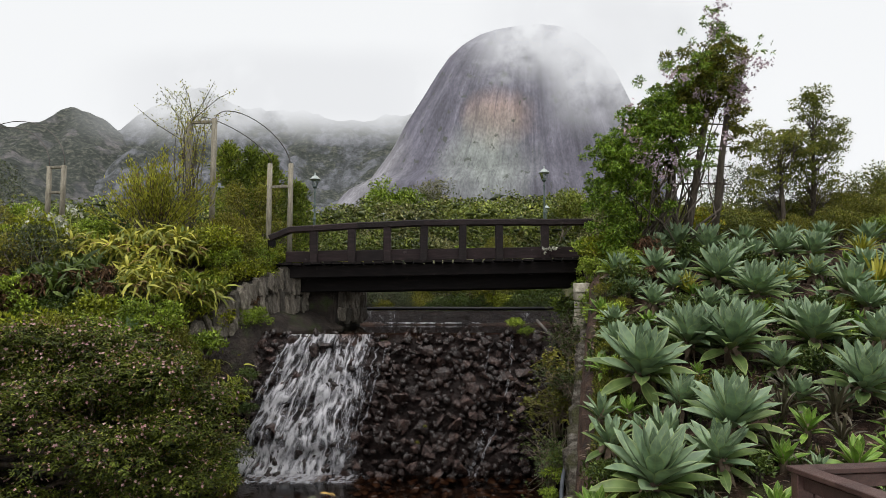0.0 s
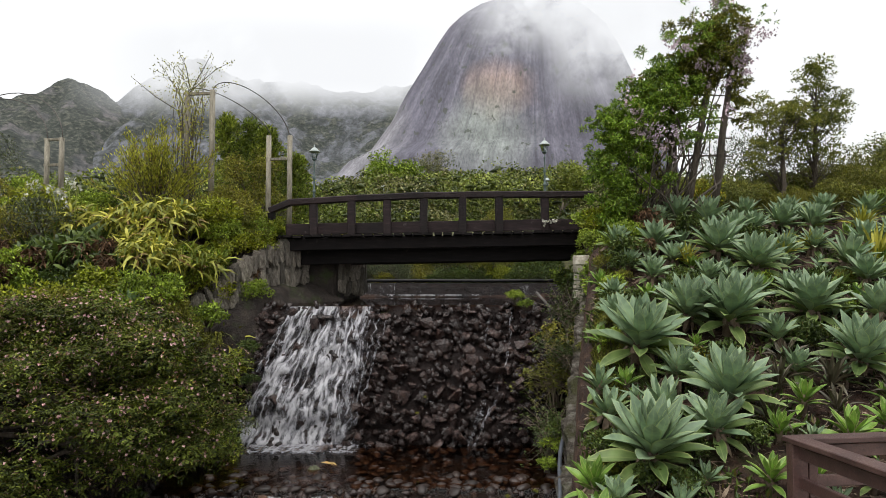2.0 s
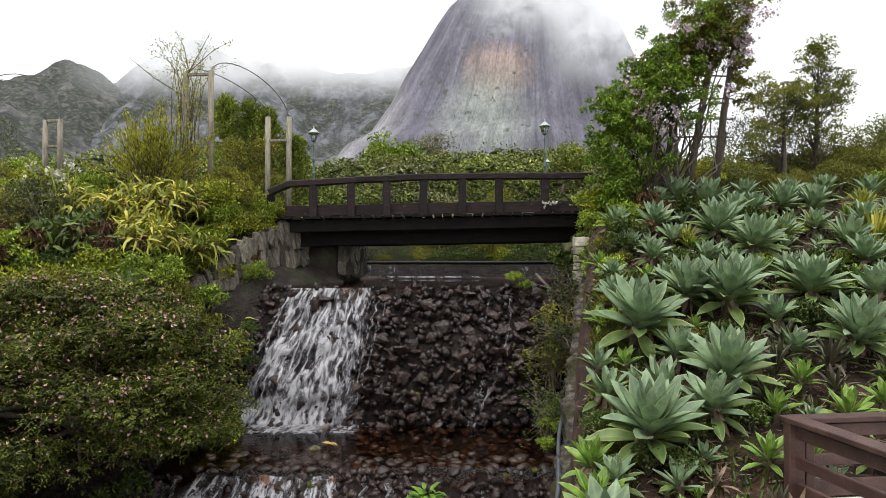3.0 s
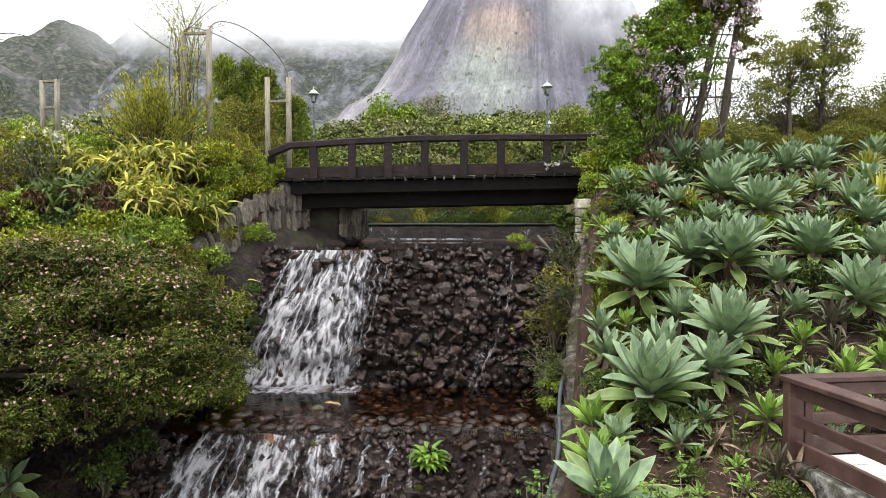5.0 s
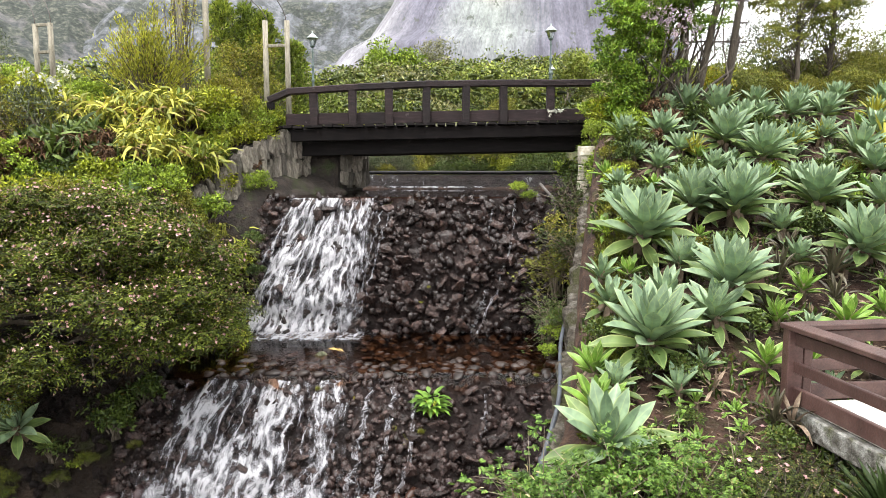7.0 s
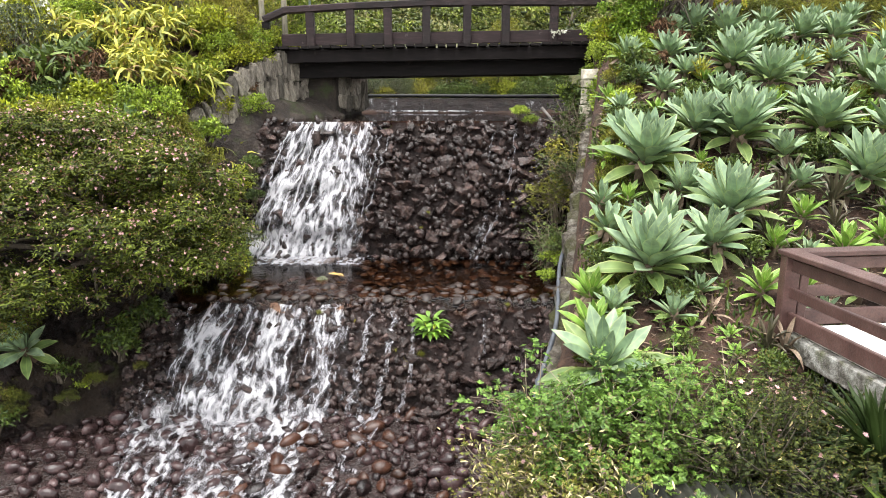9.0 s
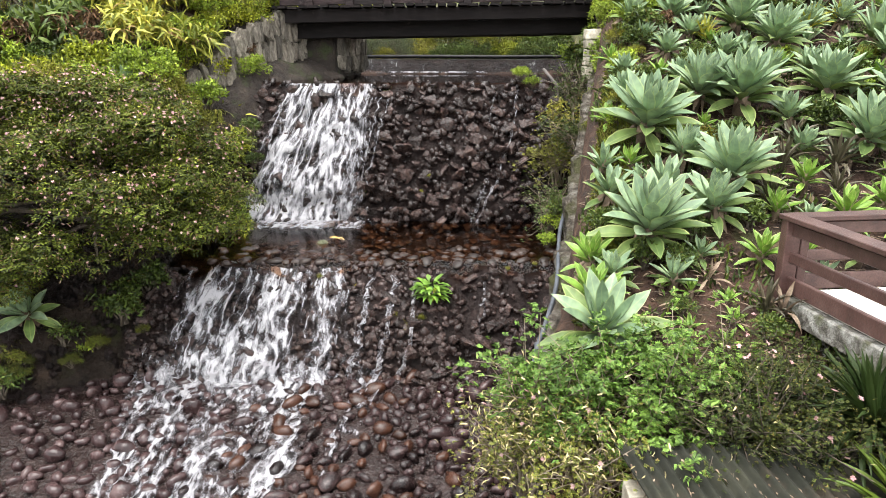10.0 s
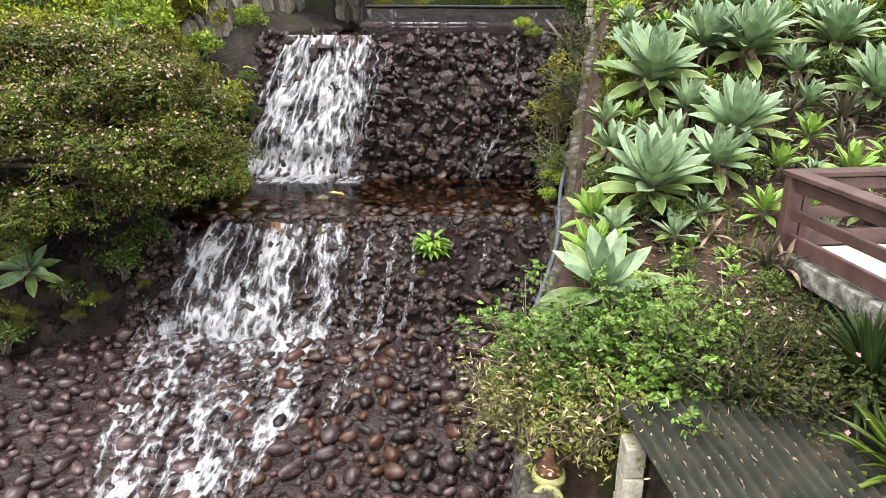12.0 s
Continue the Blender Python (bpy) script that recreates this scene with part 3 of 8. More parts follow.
def twigs(ends, base=(0, 0, 0), thick=0.03, count=14, sides=5, bend=0.15):
    """Stems that fan out from the base to some of the clumps."""
    bm = bmesh.new()
    pick = ends[rng.permutation(len(ends))[:count]]
    for e in pick:
        a = Vector(base) + Vector((*rng.normal(0, thick * 1.5, 2), 0))
        b = Vector(e)
        m = a.lerp(b, 0.5) + Vector((*rng.normal(0, bend * (b - a).length, 2), 0.1 * (b - a).length))
        q = a.lerp(m, 0.5) + Vector((0, 0, 0.06 * (b - a).length))
        tube([a, q, m, m.lerp(b, 0.55), b], [thick, thick * 0.8, thick * 0.6, thick * 0.42, thick * 0.2], sides, bm)
    return bm


def shrub(name, at, label, category, rx, ry, h, mat, n=2600, length=0.09, width=0.04, clumps=22, size=0.3, group="", long=False, stem=0.02, lift=0.25, spread=0.7, curl=0.25, flowers=None, shell=0.5):
    """A shrub: stems, foliage in uneven clumps, and flowers where it bears any."""
    t = thing(name, at, label, category, group)
    c, r = lumps(clumps * 2, rx * 1.12, ry * 1.12, h * 1.08, size * 0.68)
    part("stemwork", twigs(c, thick=stem), BARK, t)
    part("foliage", foliage("foliage", c, r, n, length, width, mat, lift, spread, long=long, curl=curl, shell=shell), None, t)
    if flowers:
        pm, count, fl = flowers
        p, d = clump_points(c, r, count, shell=1.0)
        part("flowers", blossoms("flowers", p, d, fl, pm), None, t)
    return t


def blossoms(name, p, d, size, mat, petals=6):
    """Small ragged flowers: a few petals each, round a centre."""
    n = len(p)
    vs, fs, o = [], [], 0
    ref = unit(rng.normal(size=(n, 3)))
    s1 = unit(np.cross(d, ref))
    s2 = np.cross(d, s1)
    for k in range(petals):
        a = 2 * math.pi * k / petals + rng.normal(0, 0.3, (n, 1))
        way = s1 * np.cos(a) + s2 * np.sin(a) + d * 0.5
        v, f = leaves(p + d * size * 0.2, way, d, size * rng.uniform(0.7, 1.2, n), size * 0.55)
        vs.append(v)
        fs.append(f + o)
        o += len(v)
    return mesh_of(name, np.concatenate(vs), np.concatenate(fs), mat)


def branching(trunk_h, spread, depth, rad, limbs=5, lean=(0, 0), start=0.4):
    """A trunk with limbs: tubes as (points, radii), and the tips."""
    tubes, tips = [], []

    def grow(p, d, ln, r, k):
        pts, rs = [p], [r]
        for i in range(3):
            d = (d + Vector(rng.normal(0, 0.16, 3)) + Vector((0, 0, 0.06))).normalized()
            pts.append(pts[-1] + d * ln / 3)
            rs.append(r * (1 - 0.18 * (i + 1)))
        tubes.append((pts, rs))
        if k == 0:
            tips.append(pts[-1])
            tips.append(pts[-2])
            return
        for j in range(limbs if k == depth else 3):
            a = rng.uniform(0, 2 * math.pi)
            tilt = rng.uniform(0.4, 1.0) * spread
            nd = (d + Vector((math.cos(a), math.sin(a), 0.15)) * tilt).normalized()
            q = pts[-1] if j == 0 else pts[int(rng.integers(2, 4))]
            grow(q, nd, ln * rng.uniform(0.55, 0.8), rs[-1] * 0.75, k - 1)

    grow(Vector((0, 0, -0.1)), Vector((lean[0], lean[1], 1)).normalized(), trunk_h, rad, depth)
    return tubes, np.array([tuple(t) for t in tips])


def tree(name, at, label, trunk_h, mat, spread=0.8, depth=3, rad=0.09, limbs=5, n=9000, length=0.12, width=0.05, clump=0.35, lean=(0, 0), group="", category="tree"):
    t = thing(name, at, label, category, group)
    tubes, tips = branching(trunk_h, spread, depth, rad, limbs, lean)
    bm = bmesh.new()
    for pts, rs in tubes:
        tube(pts, rs, 6, bm)
    part("trunk", bm, BARK, t)
    r = rng.uniform(0.6, 1.3, len(tips)) * clump
    part("crown", foliage("crown", tips, r, n, length, width, mat, 0.2, 0.8, shell=0.3), None, t)
    return t


def boulder_mesh(name, mat, flat=0.6, points=18, rough=0.25):
    """An angular broken stone."""
    bm = bmesh.new()
    for v in unit(rng.normal(size=(points, 3))) * rng.uniform(1 - rough, 1.05, (points, 1)) * [1, flat, 0.75]:
        bm.verts.new(v * 0.5)
    bmesh.ops.convex_hull(bm, input=bm.verts)
    bmesh.ops.delete(bm, geom=[v for v in bm.verts if not v.link_faces], context="VERTS")
    me = bpy.data.meshes.new(name)
    bm.to_mesh(me)
    bm.free()
    me.materials.append(mat)
    return me


def cobble_mesh(name, mat):
    """A river cobble, round and worn, with a few flats."""
    bm = bmesh.new()
    bmesh.ops.create_icosphere(bm, subdivisions=2, radius=0.5)
    k = Vector(rng.uniform(-3, 3, 3))
    for v in bm.verts:
        v.co *= 1 + 0.5 * noise.noise(v.co * 1.7 + k) + 0.13 * noise.noise(v.co * 5 + k)
    for f in bm.faces:
        f.smooth = True
    me = bpy.data.meshes.new(name)
    bm.to_mesh(me)
    bm.free()
    me.materials.append(mat)
    return me


def fractal(x, y, z=0.0, scale=1.0, octaves=4):
    """Fractal noise at arrays of points."""
    out = np.empty(np.broadcast(x, y).shape)
    for i in np.ndindex(out.shape):
        out[i] = noise.fractal((float(x[i]) * scale, float(y[i]) * scale, z), 1.0, 2.0, octaves)
    return out

# ---- the lie of the land ----
def left_edge(y):
    return np.interp(y, [0, 6, 8, 9.2, 10, 11, 12, 13.2, 13.8, 14.35, 15, 15.7, 16.3, 22], [-11, -10, -8.2, -6.4, -4.9, -4.5, -4.6, -5.0, -5.3, -4.85, -4.42, -4.08, -3.85, -4])


def right_edge(y):
    return np.interp(y, [0, 4, 6, 7.5, 8.3, 9.8, 11.5, 14.5, 15.8, 16.4, 19, 24], [0.3, 0.4, 0.75, 1.07, 1.34, 1.7, 2.1, 2.9, 3.12, 3.5, 3.75, 3.9])


def bed_height(y):
    return np.interp(y, [-60, 2, 6.6, 9.8, 11.0, 14.0, 15.0, 18.4, 19.4, 40], [-9, -5.95, -5.25, -4.8, -3.4, -3.4, -0.5, -0.4, -0.1, 0.6])


def step(a, b, x):
    t = np.clip((x - a) / (b - a), 0, 1)
    return t * t * (3 - 2 * t)


def far_rise(y):
    return 0.085 * np.clip(y - 22, 0, 120) + 0.01 * np.clip(y - 142, 0, 800)


def right_bank(x, y):
    z = -2.1 + 0.05 * (np.clip(x, -20, 14) - 2.35) + 0.46 * (np.clip(y, -12, 14.8) - 8) + 0.04 * np.clip(y - 14.8, 0, 8)
    z = z - 1.5 * step(6.0, 4.9, y)
    return z - 0.6 * np.exp(-np.clip(x - right_edge(y), 0, 9) / 0.5) * step(16, 13, y) + far_rise(y)


def left_bank(x, y):
    z = np.interp(y, [-60, 6, 8, 9.2, 10, 11, 12, 13, 14, 15.2, 17, 22], [-7, -4.9, -4.7, -4.3, -3.5, -2.2, -1.1, -0.35, 0.25, 0.95, 1.35, 1.6])
    return z + 0.05 * np.clip(left_edge(y) - x, 0, 12) + far_rise(y)


def land(x, y):
    """Height of the ground."""
    bed = bed_height(y) - 0.12
    a = step(0.0, 0.55, left_edge(y) - x)
    b = step(-0.05, 0.2, x - right_edge(y))
    z = bed * (1 - a) + left_bank(x, y) * a
    z = z * (1 - b) + right_bank(x, y) * b
    far = step(21.5, 28, y)
    return z * (1 - far) + (1.45 + far_rise(y)) * far


def at_ground(x, y, up=0.0):
    return (x, y, float(land(np.array(x), np.array(y))) + up)


def axis(lo, hi, pitch, reach):
    mid = np.arange(lo, hi + pitch / 2, pitch)
    out = pitch * np.cumsum(1.22 ** np.arange(1, 46))
    out = out[out < reach]
    return np.concatenate([lo - out[::-1], mid, hi + out])


gx, gy = axis(-12, 12, 0.2, 4200), axis(3, 24, 0.2, 4200)
GX, GY = np.meshgrid(gx, gy)
near = step(60, 20, np.abs(GX) + np.abs(GY - 12))
GZ = land(GX, GY) + (0.09 * fractal(GX, GY, 1.0, 0.9, 4)) * (0.3 + 0.7 * near) + 1.2 * fractal(GX, GY, 4.0, 0.02, 3) * step(30, 120, GY)
gme = mesh_of("ground", np.stack([GX, GY, GZ], -1).reshape(-1, 3), grid_faces(len(gy), len(gx)), [SOIL, MEADOW, DARK_SOIL], True)
cell_y = np.repeat((gy[:-1] + gy[1:]) / 2, len(gx) - 1)
cell_x = np.tile((gx[:-1] + gx[1:]) / 2, len(gy) - 1)
kind_of = ((cell_y > 20) | (np.abs(cell_x) > 14)).astype(np.int32)
kind_of[(cell_x < right_edge(cell_y) + 0.05) & (cell_y < 14.9) & (cell_x > -11) & (cell_y > 4)] = 2
gme.polygons.foreach_set("material_index", kind_of)
tagged(new("ground", gme), "brown soil with moss and rough grass on the banks", "ground", kind="structure")


# ---- mountains ----
def blotch(n, l, centre, size, soft=0.5, wobble=0.5, scale=0.02):
    """A patch of stain with a ragged rim: 1 at its centre, 0 outside."""
    tc = n.new("ShaderNodeTexCoord")
    mp = n.new("ShaderNodeMapping")
    mp.inputs["Location"].default_value = [-c / s for c, s in zip(centre, size)]
    mp.inputs["Scale"].default_value = [1 / s for s in size]
    ln = n.new("ShaderNodeVectorMath")
    ln.operation = "LENGTH"
    l.new(tc.outputs["Object"], mp.inputs[0])
    l.new(mp.outputs[0], ln.inputs[0])
    ns = noise_node(n, l, scale, 5, (1, 1, 0.35))
    ad = n.new("ShaderNodeMath")
    ad.operation = "MULTIPLY_ADD"
    ad.inputs[1].default_value = wobble * 2
    l.new(ns.outputs["Fac"], ad.inputs[0])
    l.new(ln.outputs["Value"], ad.inputs[2])
    return ramp(n, l, ad.outputs[0], [(min(0.98, (1 + wobble - soft) / 2), (1, 1, 1)), (min(1.0, (1 + wobble + soft * 0.3) / 2), (0, 0, 0))]).outputs[0], ad


def rock_streaks():
    m, n, l, p = nodes_of("streaked_granite")
    a = noise_node(n, l, 0.05, 10, (1, 0.045, 1), "UV", 0.72)
    c = ramp(n, l, a.outputs["Fac"], [(0.3, (0.05, 0.046, 0.064)), (0.44, (0.1, 0.094, 0.124)), (0.56, (0.138, 0.131, 0.168)), (0.72, (0.25, 0.243, 0.285))]).outputs[0]
    for centre, size, col, most in (((85, 880, 300), (64, 400, 58), (0.42, 0.29, 0.22), 0.85), ((62, 880, 225), (84, 400, 86), (0.29, 0.325, 0.275), 0.9), ((-125, 1100, 230), (75, 500, 120), (0.36, 0.35, 0.34), 0.6)):
        f, ad = blotch(n, l, centre, size)
        half = n.new("ShaderNodeMath")
        half.operation = "MULTIPLY"
        half.inputs[1].default_value = 0.5
        l.new(ad.outputs[0], half.inputs[0])
        l.new(half.outputs[0], f.node.inputs[0])
        g = mixed(n, l, 1.0, f, (most, most, most), "MULTIPLY")
        c = mixed(n, l, g, c, mixed(n, l, 0.62, c, col))
    st = noise_node(n, l, 0.14, 8, (1, 0.025, 1), "UV", 0.65)
    sf = ramp(n, l, st.outputs["Fac"], [(0.36, (0.55, 0.55, 0.58)), (0.46, (0.92, 0.92, 0.92)), (0.6, (1.05, 1.05, 1.05)), (0.68, (1.4, 1.38, 1.35))]).outputs[0]
    c = mixed(n, l, 0.85, c, sf, "MULTIPLY")
    mo = noise_node(n, l, 0.022, 7, (1, 1, 0.6), rough=0.7)
    mf = ramp(n, l, mo.outputs["Fac"], [(0.38, (0.68, 0.68, 0.7)), (0.62, (1.3, 1.3, 1.3))]).outputs[0]
    c = mixed(n, l, 0.8, c, mf, "MULTIPLY")
    gr = noise_node(n, l, 0.3, 3, (1, 1, 0.4), rough=0.6)
    gf = ramp(n, l, gr.outputs["Fac"], [(0.36, (0.7, 0.7, 0.72)), (0.62, (1.22, 1.22, 1.22))]).outputs[0]
    c = mixed(n, l, 0.8, c, gf, "MULTIPLY")
    k = noise_node(n, l, 0.07, 6, (1, 1, 0.6))
    kf = ramp(n, l, k.outputs["Fac"], [(0.61, (0, 0, 0)), (0.66, (0.85, 0.85, 0.85))]).outputs[0]
    c = mixed(n, l, kf, c, (0.05, 0.058, 0.042))
    l.new(c, p.inputs["Base Color"])
    p.inputs["Roughness"].default_value = 0.85
    bn = n.new("ShaderNodeBump")
    bn.inputs["Strength"].default_value = 0.5
    bn.inputs["Distance"].default_value = 5
    l.new(a.outputs["Fac"], bn.inputs["Height"])
    l.new(bn.outputs[0], p.inputs["Normal"])
    return m


def far_scrub(name, rock_at, rock):
    m, n, l, p = nodes_of(name)
    a = noise_node(n, l, 0.1, 4, (1, 1, 1), rough=0.66)
    c = ramp(n, l, a.outputs["Fac"], [(0.4, (0.008, 0.012, 0.008)), (0.52, (0.03, 0.038, 0.026)), (0.66, (0.11, 0.108, 0.082))]).outputs[0]
    b = noise_node(n, l, 0.012, 6, (1, 1, 0.7), rough=0.62)
    f = ramp(n, l, b.outputs["Fac"], [(rock_at, (0, 0, 0)), (rock_at + 0.06, (0.85, 0.85, 0.85))]).outputs[0]
    g = noise_node(n, l, 0.04, 4, (1, 1, 0.3), rough=0.65)
    rk = ramp(n, l, g.outputs["Fac"], [(0.4, (0.035, 0.04, 0.042)), (0.6, rock)]).outputs[0]
    c = mixed(n, l, f, c, rk)
    l.new(c, p.inputs["Base Color"])
    p.inputs["Roughness"].default_value = 0.9
    bn = n.new("ShaderNodeBump")
    bn.inputs["Strength"].default_value = 1.0
    bn.inputs["Distance"].default_value = 9
    l.new(a.outputs["Fac"], bn.inputs["Height"])
    l.new(bn.outputs[0], p.inputs["Normal"])
    return m


GRANITE = rock_streaks()
SCRUB = far_scrub("scrub_slope", 0.54, (0.15, 0.135, 0.135))
CRAG = far_scrub("rock_and_scrub_slope", 0.47, (0.17, 0.175, 0.2))

# the great dome: half-widths to its left and right, level by level
LEVELS = [0, 192, 216, 266, 316, 356, 400, 430, 452, 468, 481, 489, 495]
LEFT = [-330, -168, -124, -88, -63, -38, -12, 8, 30, 55, 88, 122, 170]
RIGHT = [460, 388, 378, 356, 334, 320, 300, 282, 262, 242, 222, 204, 178]
lev = np.linspace(0, 1, 90) ** 0.7 * 495
ang = np.linspace(0, 2 * math.pi, 220, endpoint=False)
xl, xr = np.interp(lev, LEVELS, LEFT), np.interp(lev, LEVELS, RIGHT)
cx, hw = (xl + xr) / 2, (xr - xl) / 2
DA, DL = np.meshgrid(ang, lev)
ca, sa = np.cos(DA), np.sin(DA)
shape = (np.abs(ca) ** 2.4 + np.abs(sa) ** 2.4) ** (-1 / 2.4)
groove = fractal(DA * 9, DL * 0.004, 2.0, 1.0, 4)
X3 = cx[:, None] + hw[:, None] * ca * shape * (1 + 0.012 * groove)
Y3 = 1180 + hw[:, None] * 0.6 * sa * shape * (1 + 0.03 * groove)
Z3 = DL + 3 * fractal(DA * 5, DL * 0.01, 7.0, 1.0, 3)
edge = np.clip((X3 - xl[:, None]) / (xr - xl)[:, None], 0, 1)
DU = X3 - (xl[:, None] + 63) * (1 - edge) ** 2 - (xr[:, None] - 334) * edge ** 2
dome_faces = grid_faces(90, 220, True).tolist() + [list(range(89 * 220, 90 * 220))]
tagged(new("mountain", mesh_of("mountain", np.stack([X3, Y3, Z3], -1).reshape(-1, 3), dome_faces, GRANITE, True, np.stack([DU, DL], -1).reshape(-1, 2))),
       "bare granite dome, grey with dark and rusty vertical streaks", "mountain", kind="structure")


def range_of_hills(name, label, y, depth, xs, tops, rough, seed, mat=None):
    """A long ridge whose crest runs through the tops, with spurs and gullies."""
    x = np.linspace(xs[0], xs[-1], 200)
    v = np.linspace(-1, 1, 60)
    VX, VV = np.meshgrid(x, v)
    crest = np.interp(VX, xs, tops)
    fall = (1 - np.abs(VV) ** 1.25)
    spur = fractal(VX, VV * depth, seed, 0.006, 6)
    z = crest * fall * (1 + 0.3 * spur * np.abs(VV) ** 0.5) + rough * fractal(VX, VV * depth, seed + 3, 0.02, 4)
    yy = y + VV * depth + 60 * spur * np.abs(VV)
    tagged(new(name, mesh_of(name, np.stack([VX, yy, z], -1).reshape(-1, 3), grid_faces(60, 200), mat or SCRUB, True)), label, "mountain", kind="structure")


range_of_hills("hill", "far ridge covered with dark green scrub under mist", 1750, 700,
               [-2400, -1500, -1136, -1031, -952, -879, -849, -811, -699, -524, -300], [240, 330, 419, 487, 510, 496, 470, 436, 358, 285, 60], 8, 11.0)
range_of_hills("hill", "far rocky mountainside with scrub, its top in cloud", 1900, 650,
               [-1200, -921, -765, -672, -560, -354, -212, -85, 300, 500, 1800], [300, 470, 565, 613, 565, 535, 532, 540, 330, 80, 20], 14, 23.0, CRAG)
range_of_hills("hill", "bare rock shoulder at the foot of the dome", 1150, 260,
               [-420, -300, -230, -170, -133, -96, -64, 120], [120, 150, 160, 165, 165, 168, 170, 110], 6, 31.0, CRAG)


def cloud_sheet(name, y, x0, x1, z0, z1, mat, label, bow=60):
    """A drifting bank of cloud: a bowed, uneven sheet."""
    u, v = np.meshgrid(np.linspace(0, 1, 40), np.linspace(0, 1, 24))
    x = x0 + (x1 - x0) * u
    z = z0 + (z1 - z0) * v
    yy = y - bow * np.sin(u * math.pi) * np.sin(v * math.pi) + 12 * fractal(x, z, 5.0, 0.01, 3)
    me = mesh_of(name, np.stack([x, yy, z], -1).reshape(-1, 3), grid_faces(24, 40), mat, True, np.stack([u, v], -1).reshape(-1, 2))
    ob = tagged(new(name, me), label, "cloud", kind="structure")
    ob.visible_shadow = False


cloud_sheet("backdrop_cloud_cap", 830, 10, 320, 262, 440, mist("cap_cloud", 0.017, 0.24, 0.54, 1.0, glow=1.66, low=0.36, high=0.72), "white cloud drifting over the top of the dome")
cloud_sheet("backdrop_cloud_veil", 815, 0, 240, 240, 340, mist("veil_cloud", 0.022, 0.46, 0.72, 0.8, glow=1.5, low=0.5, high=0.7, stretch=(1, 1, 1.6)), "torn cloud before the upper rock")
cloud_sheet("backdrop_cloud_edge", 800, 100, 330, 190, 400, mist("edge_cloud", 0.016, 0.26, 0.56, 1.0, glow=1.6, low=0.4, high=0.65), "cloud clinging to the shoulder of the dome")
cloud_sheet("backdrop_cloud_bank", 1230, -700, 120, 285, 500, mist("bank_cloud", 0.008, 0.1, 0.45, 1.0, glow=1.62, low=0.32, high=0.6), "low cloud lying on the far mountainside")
# aerial haze, imitated by a faint self-glowing sheet across the valley
cloud_sheet("backdrop_haze_sheet", 640, -1500, 1500, -40, 420, mist("valley_haze_glow", 0.002, 0.0, 0.3, 0.035, glow=1.1, low=0.2, high=0.6), "thin glowing sheet standing for pale haze before the mountains")

# ---- falls, weirs and stream bed ----
def face_sheet(x0, x1, y0, y1, z0, z1, nx, nz, lump, seed, lean0=0.0, lean1=0.0):
    """Points of a lumpy rock face from its foot (y0, z0) to its crest (y1, z1)."""
    u, v = np.meshgrid(np.linspace(0, 1, nx), np.linspace(0, 1, nz))
    x = (x0 + lean0 * (1 - v)) * (1 - u) + (x1 + lean1 * (1 - v)) * u
    bulge = 0.12 * np.sin(v * math.pi)
    y = y0 + (y1 - y0) * v ** 1.15 - bulge - lump * fractal(x, v * (z1 - z0), seed, 1.7, 4)
    z = z0 + (z1 - z0) * v
    return x, y, z, u, v


def rock_face(name, label, spec, meshes, count, size, wet):
    x, y, z, u, v = face_sheet(*spec)
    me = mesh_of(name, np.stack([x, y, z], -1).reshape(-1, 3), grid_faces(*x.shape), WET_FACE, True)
    ob = tagged(new(name, me), label, "rock wall", kind="structure")
    cells = []
    rows = max(3, int((spec[5] - spec[4]) / (size * 0.62)))
    cols = count // rows
    for i in range(rows):
        for j in range(cols):
            cells.append(((j + 0.5 * (i % 2) + rng.uniform(0.1, 0.9)) / (cols + 0.5), (i + rng.uniform(0.2, 0.8)) / rows))
    h, w = x.shape
    for a, b in cells:
        k, q = min(int(b * (h - 1)), h - 1), min(int(a * (w - 1)), w - 1)
        s = size * rng.uniform(0.55, 1.35)
        under = wet[0] < a < wet[1]
        if under:
            s *= 0.9
        st = new("stone", meshes[rng.integers(len(meshes))])
        st.parent = ob
        st.matrix_basis = Matrix.LocRotScale((x[k, q], y[k, q] - ((rng.uniform(0.03, 0.1) if rng.random() < 0.13 else rng.uniform(-0.08, 0.0)) if under else rng.uniform(-0.03, 0.1)), z[k, q]), Euler((rng.normal(0, 0.35), rng.normal(0, 0.5), rng.normal(0, 0.5))), (s * rng.uniform(0.8, 1.3), s, s * rng.uniform(0.7, 1.0)))
    pieces = []
    for _ in range(4 * count):
        k, q = rng.integers(h), rng.integers(w)
        me = meshes[rng.integers(len(meshes))]
        co = np.empty(len(me.vertices) * 3)
        me.vertices.foreach_get("co", co)
        m = Euler(rng.uniform(0, 6.28, 3)).to_matrix()
        co = co.reshape(-1, 3) @ np.array(m).T * size * rng.uniform(0.3, 0.9) + [x[k, q], y[k, q] - 0.01, z[k, q]]
        pieces.append((co, np.array([p.vertices[:] for p in me.polygons]), 0))
    part("rubble", joined("rubble", pieces, [WET_ROCK]), None, ob)["kind"] = "stuff"
    return ob, (x, y, z, u, v)


UPPER = (-4.6, 2.85, 14.0, 15.0, -3.35, -0.52, 100, 50, 0.16, 3.0, -0.4, -0.75)
LOWER = (-4.9, 1.75, 9.75, 11.0, -4.9, -3.32, 90, 40, 0.15, 8.0, -0.12, -0.1)
UPPER_SHEET, LOWER_SHEET = face_sheet(*UPPER), face_sheet(*LOWER)


